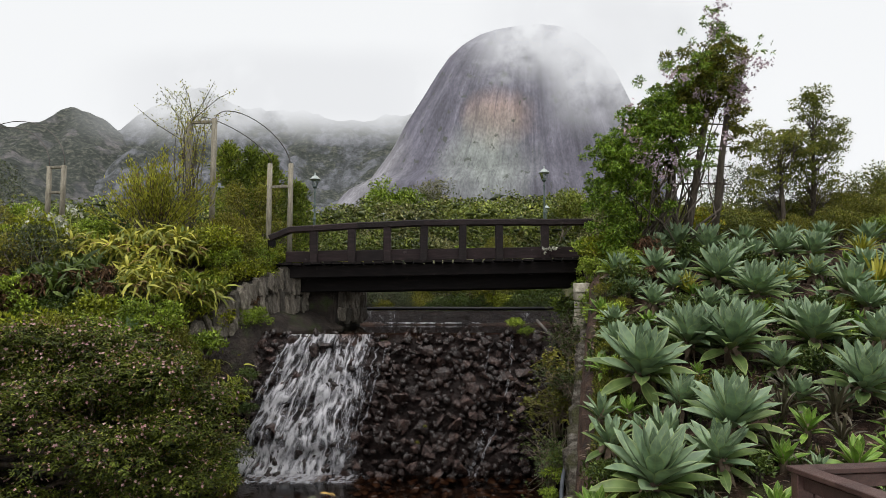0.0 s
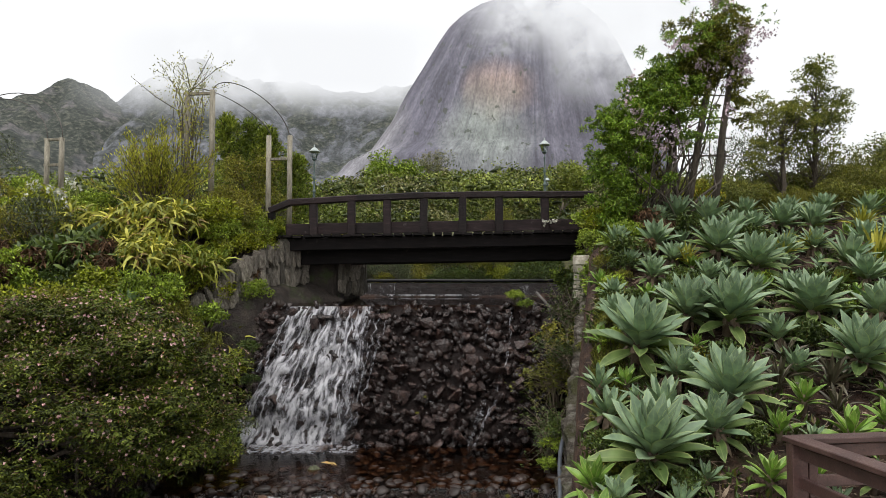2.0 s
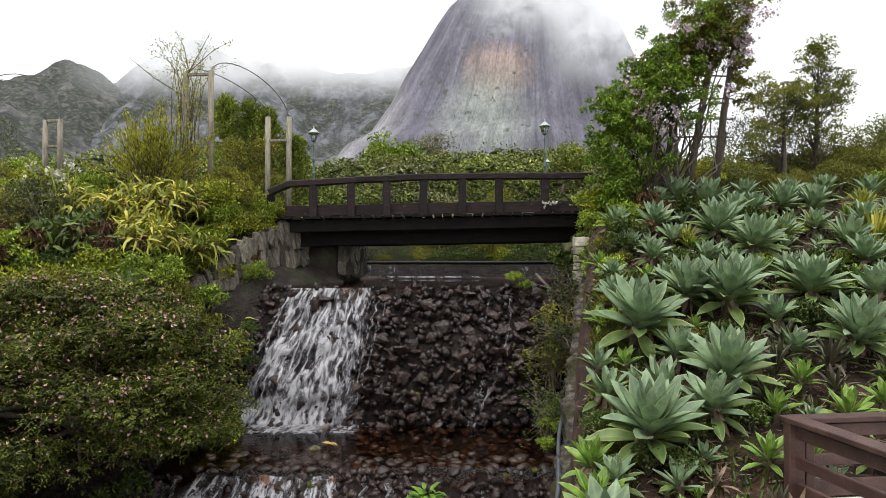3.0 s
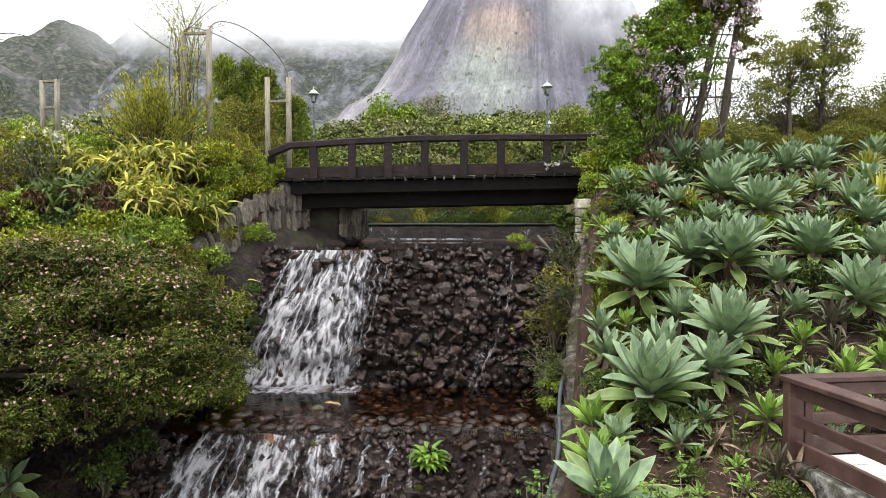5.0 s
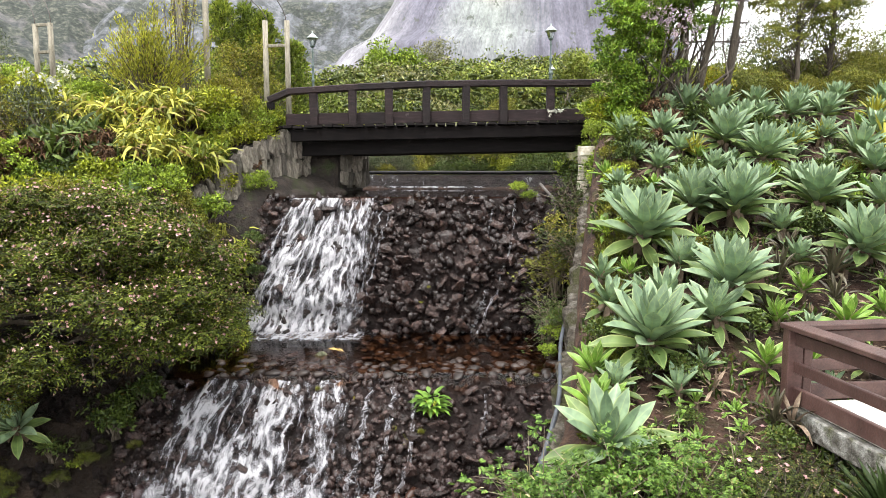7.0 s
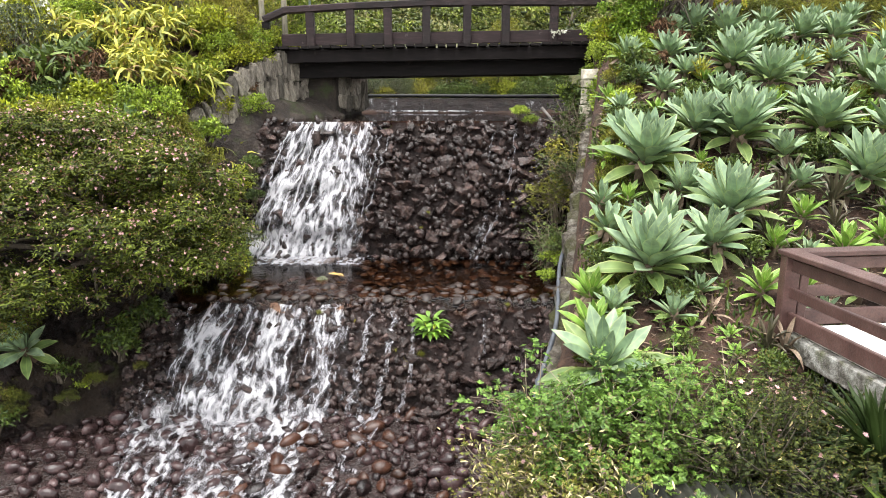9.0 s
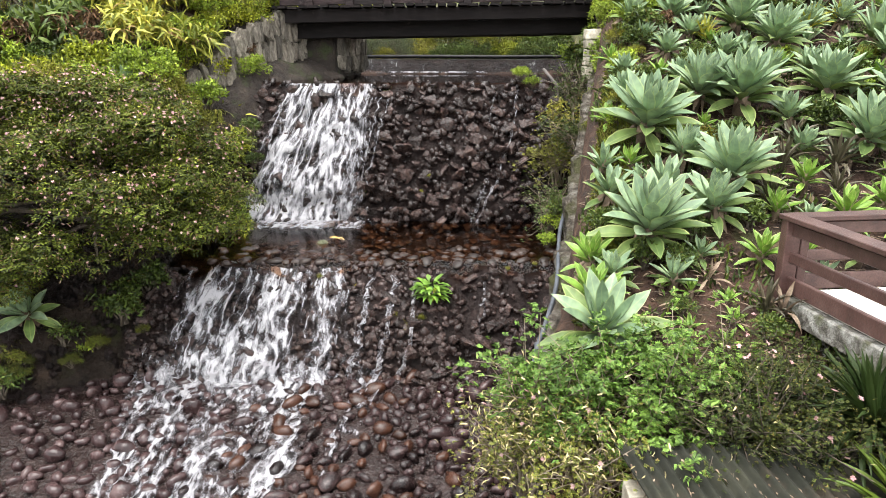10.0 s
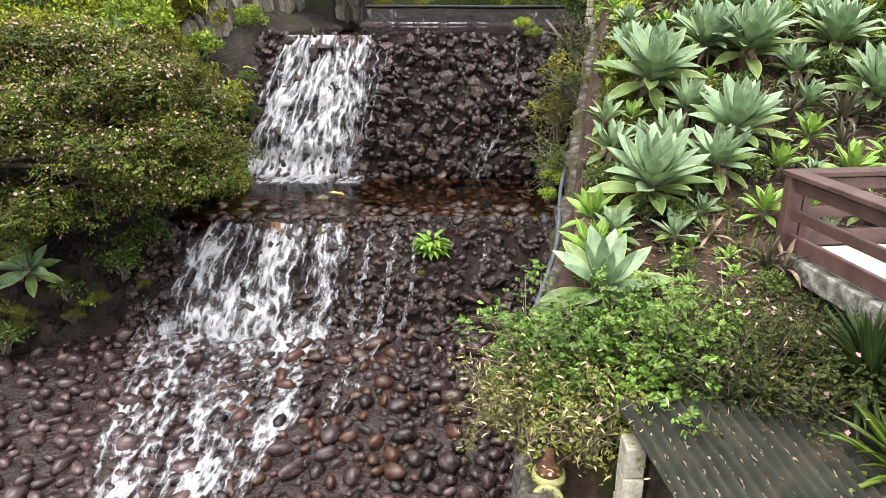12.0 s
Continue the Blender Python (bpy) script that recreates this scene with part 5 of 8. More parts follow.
# ---- shed with corrugated roof, brick pier, valve ----
def shed():
    o = Vector((1.45, 5.25, -4.9))
    t = thing("shed", o, "low shed with a grey corrugated roof, half under shrubs", "shed")
    n, pitch = 30, 0.11
    x = np.linspace(0, n * pitch, n * 8 + 1)
    wave = 0.032 * np.cos(2 * math.pi * x / pitch)
    for k, (s0, s1, up) in enumerate(((0.0, 1.35, 0.02), (1.25, 2.6, 0.0))):
        d = np.linspace(s0, s1, 5)
        X, S = np.meshgrid(x, d)
        Wv = np.tile(wave, (5, 1))
        z = 1.74 + up - 0.30 * S + Wv + 0.01 * fractal(X, S, 3.0, 1.5, 2)
        V = np.stack([X + 0.28 * S - 0.05, -S, z], -1).reshape(-1, 3)
        low = V - [0, 0, 0.012]
        F = grid_faces(5, len(x))
        part("roof_sheet", mesh_of("roof_sheet", np.concatenate([V, low]), np.concatenate([F, F[:, ::-1] + len(V)]), ROOF, True), None, t)
    for y in (-0.12, -2.45):
        part("wall_plate", beam((0.1, y, 1.62 + 0.3 * y), (3.3, y, 1.62 + 0.3 * y), 0.08, 0.1), PALE_WOOD, t)
    bm = bmesh.new()
    box(bm, 0.25, 3.2, -0.25, -0.1, -0.6, 1.55)
    box(bm, 3.05, 3.2, -2.5, -0.25, -0.6, 1.0)
    part("wall", bm, CONCRETE, t, "rough rendered wall")
    z = -0.2
    k = 0
    while z < 1.52:
        h = 0.29
        bm = bmesh.new()
        box(bm, 0.0, 0.165, -0.38 + 0.01 * (k % 2), -0.14, z, z + h - 0.012, 0.01, 0.004)
        part("block", bm, PALE_BLOCK, t, "pale block of the corner pier")
        z += h
        k += 1
    n = 900
    gx = 0.11 * (rng.integers(0, 30, n) + 0.5) + rng.normal(0, 0.012, n)
    gs = rng.uniform(0.05, 2.5, n) ** 1.0
    p = np.stack([gx + 0.28 * gs - 0.05, -gs, 1.745 - 0.30 * gs], 1)
    v, f = leaves(p, rng.normal(0, 1, (n, 3)) * [0.5, 1, 0.1] + [0.2, -0.8, -0.2], np.tile([0.0, -0.2, 1.0], (n, 1)) + rng.normal(0, 0.3, (n, 3)), 0.06 * rng.uniform(0.4, 1.3, n), 0.018, curl=0.15)
    tagged(new("roof_litter", mesh_of("roof_litter", v + np.array(o), f, STRAW)), "dry leaves and pods lying in the grooves of the shed roof", "leaf litter", kind="stuff")
    return t


shed()


def valve():
    o = Vector((0.93, 5.42, -4.68))
    t = thing("gate_valve", o, "yellow-green flanged pipe valve with rust, beside the wall", "valve")
    m = Matrix.Translation((-0.015, -0.06, 0.5)) @ Euler((radians(78), 0, radians(-8))).to_matrix().to_4x4()

    def put(name, prof, sides=20, mat=VALVE_PAINT):
        bm = lathe(prof, sides)
        bmesh.ops.transform(bm, matrix=m, verts=bm.verts)
        return part(name, bm, mat, t)

    part("body", lathe([(0.12, -0.1), (0.115, 0.1), (0.115, 0.6), (0.13, 0.62)], 24), VALVE_PAINT, t)
    part("body_flange", lathe([(0.13, 0.62), (0.155, 0.625), (0.155, 0.655), (0.15, 0.66), (0.15, 0.69), (0.1, 0.695)], 28), VALVE_PAINT, t)
    part("bonnet", lathe([(0.125, 0.69), (0.12, 0.74), (0.07, 0.8), (0.045, 0.86), (0.04, 0.92), (0.02, 0.93)], 18), RUST, t, "rusty bonnet")
    put("branch", [(0.09, -0.1), (0.09, 0.11), (0.105, 0.125)])
    put("flange", [(0.07, 0.115), (0.145, 0.12), (0.145, 0.145), (0.078, 0.145), (0.074, 0.06)], 28)
    put("bore", [(0.074, 0.05), (0.074, 0.06)], 20, IRON)
    for i in range(8):
        a = 2 * math.pi * (i + 0.5) / 8
        bm = lathe([(0.012, 0.144), (0.012, 0.155), (0.006, 0.158)], 6, at=(0.112 * math.cos(a), 0.112 * math.sin(a), 0))
        bmesh.ops.transform(bm, matrix=m, verts=bm.verts)
        part("bolt", bm, IRON, t)


valve()


# ---- street lamps ----
def lamp_mould():
    t = thing("street_lamp", (0, 0, 0), "grey-green cast-iron street lamp with a four-sided glass lantern", "street lamp", "lamps along the path")
    part("pole", lathe([(0.16, -2.2), (0.16, 0.1), (0.11, 0.16), (0.1, 0.5), (0.13, 0.55), (0.07, 0.62), (0.055, 1.1), (0.09, 1.14), (0.09, 1.2), (0.05, 1.25), (0.045, 1.75), (0.085, 1.8), (0.06, 1.9), (0.04, 1.95), (0.036, 2.45), (0.07, 2.5), (0.035, 2.56), (0.035, 2.72)], 12), IRON, t)
    part("cup", lathe([(0.05, 2.7), (0.12, 2.76), (0.13, 2.8), (0.11, 2.82)], 12), IRON, t)
    for i in range(4):
        a = math.pi / 4 + i * math.pi / 2
        b = a + math.pi / 2
        lo, hi = 0.13, 0.235
        p = [Vector((lo * math.cos(a), lo * math.sin(a), 2.82)), Vector((hi * math.cos(a), hi * math.sin(a), 3.16))]
        q = [Vector((lo * math.cos(b), lo * math.sin(b), 2.82)), Vector((hi * math.cos(b), hi * math.sin(b), 3.16))]
        part("lantern_bar", tube(p, 0.012, 5), IRON, t)
        bm = bmesh.new()
        f = bm.faces.new([bm.verts.new(v * 0.97 + Vector((0, 0, 0.03 * v.z))) for v in (p[0], q[0], q[1], p[1])])
        bmesh.ops.solidify(bm, geom=[f], thickness=0.005)
        part("pane", bm, GLASS, t, "clear glass pane")
    part("roof", lathe([(0.3, 3.13), (0.27, 3.18), (0.2, 3.22), (0.14, 3.3), (0.05, 3.36), (0.03, 3.42), (0.045, 3.45), (0.01, 3.5)], 8), IRON_PALE, t, "scalloped pale roof")
    part("bulb", lathe([(0.02, 2.84), (0.05, 2.9), (0.06, 2.98), (0.03, 3.06), (0.01, 3.08)], 10), WHITE_GLASS, t, "white bulb")
    return t


def clear_glass():
    m, n, l, p = nodes_of("lantern_glass")
    g = n.new("ShaderNodeBsdfGlossy")
    g.inputs["Roughness"].default_value = 0.05
    tr = n.new("ShaderNodeBsdfTransparent")
    tr.inputs["Color"].default_value = (0.85, 0.88, 0.88, 1)
    fr = n.new("ShaderNodeFresnel")
    mx = n.new("ShaderNodeMixShader")
    l.new(fr.outputs[0], mx.inputs[0])
    l.new(tr.outputs[0], mx.inputs[1])
    l.new(g.outputs[0], mx.inputs[2])
    l.new(mx.outputs[0], n["Material Output"].inputs["Surface"])
    return m


GLASS = clear_glass()
IRON_PALE = surface("pale_lamp_iron", [(0.3, (0.3, 0.34, 0.33)), (0.7, (0.45, 0.5, 0.48))], 5, rough=(0.4, 0.6), bump=0.1, vary=None)
WHITE_GLASS = surface("opal_bulb", [(0.3, (0.6, 0.62, 0.62)), (0.7, (0.75, 0.76, 0.76))], 5, rough=(0.2, 0.3), bump=0, vary=None)
lamp = lamp_mould()
lamp.matrix_basis = pose(-4.2, 22.5, 2.18) @ Matrix.Scale(0.66, 4)
for x, y, z, k in ((3.32, 22.5, 2.4, 0.66), (-3.7, 43.0, 3.7, 0.7), (6.1, 40.5, 3.75, 0.7)):
    copy_thing(lamp, pose(x, y, z, 0, 0, 20) @ Matrix.Scale(k / 0.66, 4))


# ---- pergola frames ----
def pergola(name, label, x, y, z0, tops, gap, bar, hoops=None, lean=0.0, rad=0.07):
    """Two weathered posts with a cross bar, some with wire hoops for creepers."""
    o = Vector((x, y, z0))
    t = thing(name, o, label, "pergola", "posts of the garden arches")
    for k, zt in enumerate(tops):
        h = zt - z0
        part("post", tube([(k * gap, 0, -0.2), (k * gap + lean * 0.5, 0, h * 0.5), (k * gap + lean, 0, h)], [rad, rad * 0.97, rad * 0.93], 9), PALE_WOOD, t)
    for b in bar:
        part("cross_bar", beam((-0.06, -0.02, b - z0), (gap + 0.06, -0.02, b - z0 + 0.02), 0.06, 0.07), PALE_WOOD, t)
    for h in hoops or ():
        pts = [Vector(p) - o for p in h]
        part("hoop", tube(pts, 0.012, 5), WIRE, t, "thin rusty wire hoop")
    return t


def hoop(a, b, rise, n=18, bulge=0.0):
    """A wire arch from a to b."""
    a, b = Vector(a), Vector(b)
    return [a.lerp(b, 0.5 - 0.5 * math.cos(math.pi * i / n)) + Vector((0, bulge * math.sin(math.pi * i / n), rise * math.sin(math.pi * i / n))) for i in range(n + 1)]


pergola("garden_arch", "pair of weathered posts with a wire hoop at the bridge end", -4.55, 18.0, 1.2, (3.83, 3.83), 0.55, (3.2,))
pergola("garden_arch", "tall weathered posts with a cross bar, overgrown with creeper", -5.95, 16.0, 1.2, (4.42, 4.48), 0.58, (4.38,),
        (hoop((-5.37, 16.0, 4.4), (-4.02, 18.0, 3.8), 0.62), hoop((-5.95, 16.0, 4.4), (-4.5, 18.0, 3.8), 0.4)))
pergola("garden_arch", "pair of short grey posts with wire hoops among shrubs", -10.35, 18.0, 1.9, (3.75, 3.78), 0.38, (3.05, 3.72),
        (hoop((-9.95, 18.0, 3.78), (-13.2, 18.6, 3.6), 1.35), hoop((-10.35, 18.0, 3.75), (-13.5, 18.6, 3.5), 1.25)))
pergola("garden_arch", "pair of pale posts among the creepers", 4.75, 15.6, 1.1, (2.75, 3.3), 0.5, (2.4,), rad=0.06)

# ---- agaves ----
def agave_leaf(name, mat, long=0.6, wide=0.14, bend=0.12):
    """A broad, channelled, pointed leaf along x, that bends down at the tip."""
    rows = [(0.0, 0.45), (0.1, 0.42), (0.25, 0.64), (0.42, 0.92), (0.58, 1.0), (0.76, 0.8), (0.91, 0.34), (1.0, 0.01)]
    V = []
    for s, w in rows:
        x = s * long
        z = bend * long * (0.5 * s - 0.9 * s ** 3)
        half = wide * 0.5 * w
        ch = 0.42 * half * (1.4 - s)
        V += [(x, half, z + ch), (x, half * 0.45, z + ch * 0.15), (x, 0, z - 0.006), (x, -half * 0.45, z + ch * 0.15), (x, -half, z + ch)]
    V = np.array(V)
    V2 = V - np.array([0, 0, 1.0]) * np.repeat([0.02, 0.02, 0.013, 0.009, 0.007, 0.005, 0.003, 0.001], 5)[:, None]
    F = grid_faces(8, 5)
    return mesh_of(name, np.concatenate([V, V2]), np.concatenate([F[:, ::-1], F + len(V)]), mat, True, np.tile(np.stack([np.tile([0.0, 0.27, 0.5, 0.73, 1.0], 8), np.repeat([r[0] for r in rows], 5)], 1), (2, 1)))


AG_LEAVES = {}
for key, mat in (("blue", AGAVE), ("fresh", AGAVE_FRESH), ("old", AGAVE_OLD)):
    AG_LEAVES[key] = [agave_leaf("leaf", mat, 0.6, w, b) for w, b in ((0.155, -0.12), (0.172, 0.04), (0.168, 0.2))]


def agave(at, size, look_="blue", count=30, tilt=(0, 0), label="", stem=0.3):
    t = thing("agave", at, label, "agave", "agaves on the slope")
    t.matrix_basis = pose(*at, tilt[0], tilt[1], 0) @ pose(0, 0, 0, 0, 0, rng.uniform(0, 360))
    part("stem", tube([(0, 0, -0.12), (0.01, 0, stem * 0.5), (0, 0, stem + 0.1 * size)], [0.06 * size + 0.02, 0.06 * size + 0.015, 0.045 * size + 0.01], 8), STRAW, t, "brown stem clad in old leaf bases")
    for i in range(count):
        s = i / (count - 1)
        up = 84 - 76 * s + rng.normal(0, 4) - (14 if s > 0.87 else 0)
        ln = size * (0.62 + 0.38 * math.sin(min(1, s * 1.5) * math.pi * 0.5)) * rng.uniform(0.92, 1.06) * (0.92 if s > 0.85 else 1)
        pool = AG_LEAVES[look_ if s < 0.74 else "old"] if look_ == "blue" else AG_LEAVES["fresh"]
        lf = new("leaf", pool[min(2, int(s * 3 + rng.uniform(-0.4, 0.4)) if s > 0.2 else 0)])
        lf.parent = t
        lf.matrix_basis = pose(0, 0, stem * (1 - 0.5 * s) + 0.06 * size * (1 - s), 0, 0, i * 137.5 + rng.normal(0, 5)) @ pose(0.02 * size, 0, 0, rng.normal(0, 6), -up, 0) @ Matrix.Scale(ln * 0.91, 4)
    if size > 0.7:
        n = 16
        a = rng.uniform(0, 2 * math.pi, n)
        p = np.stack([0.07 * np.cos(a), 0.07 * np.sin(a), np.full(n, stem - 0.02)], 1)
        way = np.stack([np.cos(a) * 0.5, np.sin(a) * 0.5, np.full(n, -1.0)], 1) + rng.normal(0, 0.12, (n, 3))
        v, f = leaves(p, way, np.stack([np.cos(a), np.sin(a), 0 * a], 1), 0.32 * rng.uniform(0.6, 1.2, n), 0.07, long=True, curl=-0.1)
        part("leaf_skirt", mesh_of("leaf_skirt", v, f, STRAW), None, t, "hanging dry brown leaves")
    return t


BIG = [(2.81, 10.1, 1.36), (3.74, 10.85, 1.15), (4.33, 10.57, 1.29), (5.64, 10.73, 1.13), (5.61, 9.46, 1.15), (3.54, 8.78, 1.18), (2.32, 7.96, 1.24), (3.21, 8.3, 0.9), 
       (5.1, 13.06, 1.16), (5.55, 12.37, 1.1), (5.5, 14.55, 1.0), (7.13, 12.37, 1.0), (6.66, 10.62, 0.9), (6.79, 14.19, 0.92), (5.09, 14.92, 0.96)]
MORE = [(5.75, 13.88, 0.9), (7.15, 11.74, 0.86), (7.43, 14.09, 0.91), (7.95, 13.16, 0.85), (4.17, 13.66, 0.88), (5.61, 15.34, 0.74), (6.26, 14.02, 0.79), (8.11, 14.72, 0.83), (8.98, 14.59, 0.82),
        (4.6, 12.1, 0.7), (6.3, 12.9, 0.75), (8.7, 13.4, 0.8), (4.45, 14.6, 0.8), (6.6, 15.1, 0.8), (7.6, 15.3, 0.8), (3.7, 12.4, 0.7)]
YOUNG = [(2.09, 8.93, 0.66), (2.12, 9.6, 0.55), (1.67, 7.8, 0.6), (1.57, 7.22, 0.68), (1.86, 7.45, 0.5), (2.7, 8.75, 0.75)]
GREEN = [(3.94, 8.24, 0.6), (4.51, 8.78, 0.6), (4.7, 8.11, 0.75), (3.5, 7.53, 0.58), (5.25, 8.3, 0.6)]
TINY = [(2.63, 7.19, 0.33), (2.98, 7.03, 0.3), (2.95, 6.76, 0.32), (2.48, 6.71, 0.34), (2.78, 6.49, 0.33), (2.62, 7.75, 0.35), (2.8, 7.7, 0.3), (2.35, 7.3, 0.26)]
while len(MORE) < 34:
    y = rng.uniform(9.2, 15.2)
    x = float(right_edge(y)) + rng.uniform(0.6, 6.2)
    if all((x - q[0]) ** 2 + (y - q[1]) ** 2 > 0.36 for q in BIG + MORE + YOUNG + GREEN):
        MORE.append((x, y, rng.uniform(0.6, 0.85)))
for x, y, d in BIG + MORE:
    agave(at_ground(x, y), d * 1.05, "blue", 44 if d > 1 else 34, (rng.normal(21, 5), rng.normal(0, 7)), "large blue-green agave rosette with drooping lower leaves on the slope", 0.31 * d)
for x, y, d in YOUNG:
    agave(at_ground(x, y), d * 1.2, "fresh" if rng.random() < 0.3 else "blue", 22, (12, rng.normal(0, 5)), "middling agave rosette by the top of the wall", 0.22)
for x, y, d in GREEN:
    agave(at_ground(x, y), d, "fresh", 20, (12, 0), "fresh green agave rosette on bare soil", 0.2)
for x, y, d in TINY:
    agave(at_ground(x, y), d, "fresh", 13, (10, 0), "small young agave on brown soil", 0.05)
agave(at_ground(1.6, 6.75, 0.0), 1.25, "blue", 26, (30, -6), "broad pale blue-green agave sprawling over the head of the wall", 0.2)
PUPS = []
for x, y, d in BIG + MORE + YOUNG + GREEN:
    for _ in range(7 if d > 0.8 else 3):
        a = rng.uniform(math.pi * 0.9, math.pi * 2.1)
        p = (x + 0.62 * math.cos(a), y + 0.65 * math.sin(a))
        if p[0] > right_edge(p[1]) + 0.35 and p[1] > 7.2 and all((p[0] - q[0]) ** 2 + (p[1] - q[1]) ** 2 > 0.13 for q in PUPS + BIG + MORE + YOUNG + GREEN):
            PUPS.append((*p, rng.uniform(0.4, 0.7)))
for x, y, d in PUPS:
    agave(at_ground(x, y), d, "fresh" if rng.random() < 0.55 else "blue", 15, (14, rng.normal(0, 8)), "young agave offset between larger rosettes", 0.12)
agave(at_ground(-6.15, 9.7, 0.0), 0.95, "blue", 26, (40, 10), "blue-green agave on the bank under the flowering bush", 0.2)

# ---- far woods ----
bm = bmesh.new()
bmesh.ops.create_icosphere(bm, subdivisions=1, radius=1.0)
BALL_V = np.array([tuple(v.co) for v in bm.verts])
BALL_F = np.array([[v.index for v in f.verts] for f in bm.faces])
bm.free()


def woods():
    """Crowns of many uneven lumps, each with a ragged coat of leaves round a dark core that stands for inner shade."""
    pieces = []
    for i in range(385):
        y = 31 + 98 * rng.random() ** 0.8
        x = rng.uniform(-0.62, 0.72) * y
        if i >= 280:
            y = rng.uniform(55, 105) if i < 340 else rng.uniform(30, 46)
            x = rng.uniform(-0.12, 0.26) * y if i < 340 else rng.uniform(-0.28, 0.32) * y
        if y < 44 and 0.12 < x / y < 0.18:
            continue
        h = rng.uniform(2.6, 5.6) * (0.72 + y / 190)
        if rng.random() < 0.1:
            h *= 1.35
        h = min(h * (1.5 if i >= 280 else 1.0), rng.uniform(0.165, 0.186) * y - float(land(np.array(x), np.array(y))))
        if i >= 340:
            h = rng.uniform(1.1, 1.9)
        w = max(1.4, h * rng.uniform(0.45, 0.7))
        c, r = lumps(15, w, w, h, w * 0.3, 0.35)
        n = 600 if i >= 340 or y > 85 else 750
        p, d = clump_points(c, r, n, 0.62, 0.85)
        z = float(land(np.array(x), np.array(y)))
        way = unit(d + rng.normal(0, 0.6, (n, 3)))
        v, f = leaves(p + [x, y, z - 0.4], way, unit(d + [0, 0, 0.8]), 0.0034 * y * rng.uniform(0.6, 1.4, n) + 0.065, 0.0022 * y + 0.042)
        hue = int(rng.choice(4, p=[0.34, 0.08, 0.3, 0.28]))
        pieces.append((v, f, hue))
        # dark balls in the lumps: shade between the leaves, put in as shape and colour
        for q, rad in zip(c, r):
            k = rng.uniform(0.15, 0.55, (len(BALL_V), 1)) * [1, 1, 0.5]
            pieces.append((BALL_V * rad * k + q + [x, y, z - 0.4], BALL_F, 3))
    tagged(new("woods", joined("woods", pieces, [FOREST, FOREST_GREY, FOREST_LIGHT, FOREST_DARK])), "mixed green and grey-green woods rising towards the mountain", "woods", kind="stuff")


woods()


# ---- the flowering bush beside the falls ----
def flowering_bush():
    t = thing("flowering_bush", at_ground(-5.3, 10.6), "wide dark-green bush dotted with small pale pink flowers", "bush")
    o = np.array(t.location)
    n = 350
    d = dirs(n, -0.5)
    d[:, 1] = np.where(rng.random(n) < 0.5, -np.abs(d[:, 1]), d[:, 1])
    c = d * rng.uniform(0.6, 0.92, (n, 1)) * [3.02, 1.6, 1.8] + [-5.6, 10.15, -1.88]
    c[:, 2] -= 0.6 * step(-4.2, -6.0, c[:, 0]) * step(-1.0, -2.5, c[:, 2])
    c = c - o
    r = rng.uniform(0.18, 0.38, len(c))
    part("branchwork", twigs(c, (0, 0.2, 0), 0.05, 34), BARK, t)
    n = 140000
    p, dd = clump_points(c, r * 0.92, n // 4, 0.5, 0.6)
    way = unit(dd * [1, 1, 0.3] + rng.normal(0, 0.4, p.shape) * [1, 1, 0.5] + [0, 0, -0.08])
    vs, fs, o2 = [], [], 0
    face = unit(rng.normal(0, 0.3, p.shape) + dd * 0.4 + [0, 0, 0.8])
    side = unit(np.cross(way, face))
    for k in range(4):
        s = 1 if k % 2 else -1
        v, f = leaves(p + way * 0.028 * k, unit(way * 0.7 + side * s * 0.8), face, 0.06 * rng.uniform(0.7, 1.2, len(p)), 0.024)
        vs.append(v)
        fs.append(f + o2)
        o2 += len(v)
    part("foliage", mesh_of("foliage", np.concatenate(vs), np.concatenate(fs), BUSH_LEAF), None, t)
    p, q = clump_points(c, r, 12000, 0.8, 0.95)
    high = (q[:, 2] > 0.2) & (p[:, 2] + o[2] > -2.0)
    p, q = p[high], q[high]
    v, f = leaves(p, unit(q + rng.normal(0, 0.6, p.shape)), unit(q + [0, 0, 0.6] + rng.normal(0, 0.4, p.shape)), 0.05, 0.022)
    part("young_foliage", mesh_of("young_foliage", v, f, BUSH_TIP), None, t, "olive and reddish young leaves at the tips")
    p, q = clump_points(c, r, 5200, 0.8, 1.1)
    keep = (p[:, 1] < 0.9) & (q[:, 2] > -0.3) & (p[:, 2] + o[2] > -2.6 + rng.normal(0, 0.5, len(p)))
    part("blossom", blossoms("blossom", p[keep], q[keep], 0.025, PETAL_PINK, 9), None, t, "small pale pink flowers")
    p, q = clump_points(c, r, 900, 0.8, 1.02)
    v, f = leaves(p, unit(q + [0, 0, -0.5] + rng.normal(0, 0.6, p.shape)), q, 0.07, 0.012, curl=0.5)
    part("pod_cluster", mesh_of("pods", v, f, STRAW), None, t, "thin pale seed pods")["kind"] = "stuff"


flowering_bush()


# ---- kinds of shrubs, each built once and set again about the banks ----
KINDS = {}


def kind(key, *a, **k):
    KINDS[key] = shrub(*a, **k)
    KINDS[key].matrix_basis = pose(0, 0, 0)
    KINDS[key]["free"] = 1


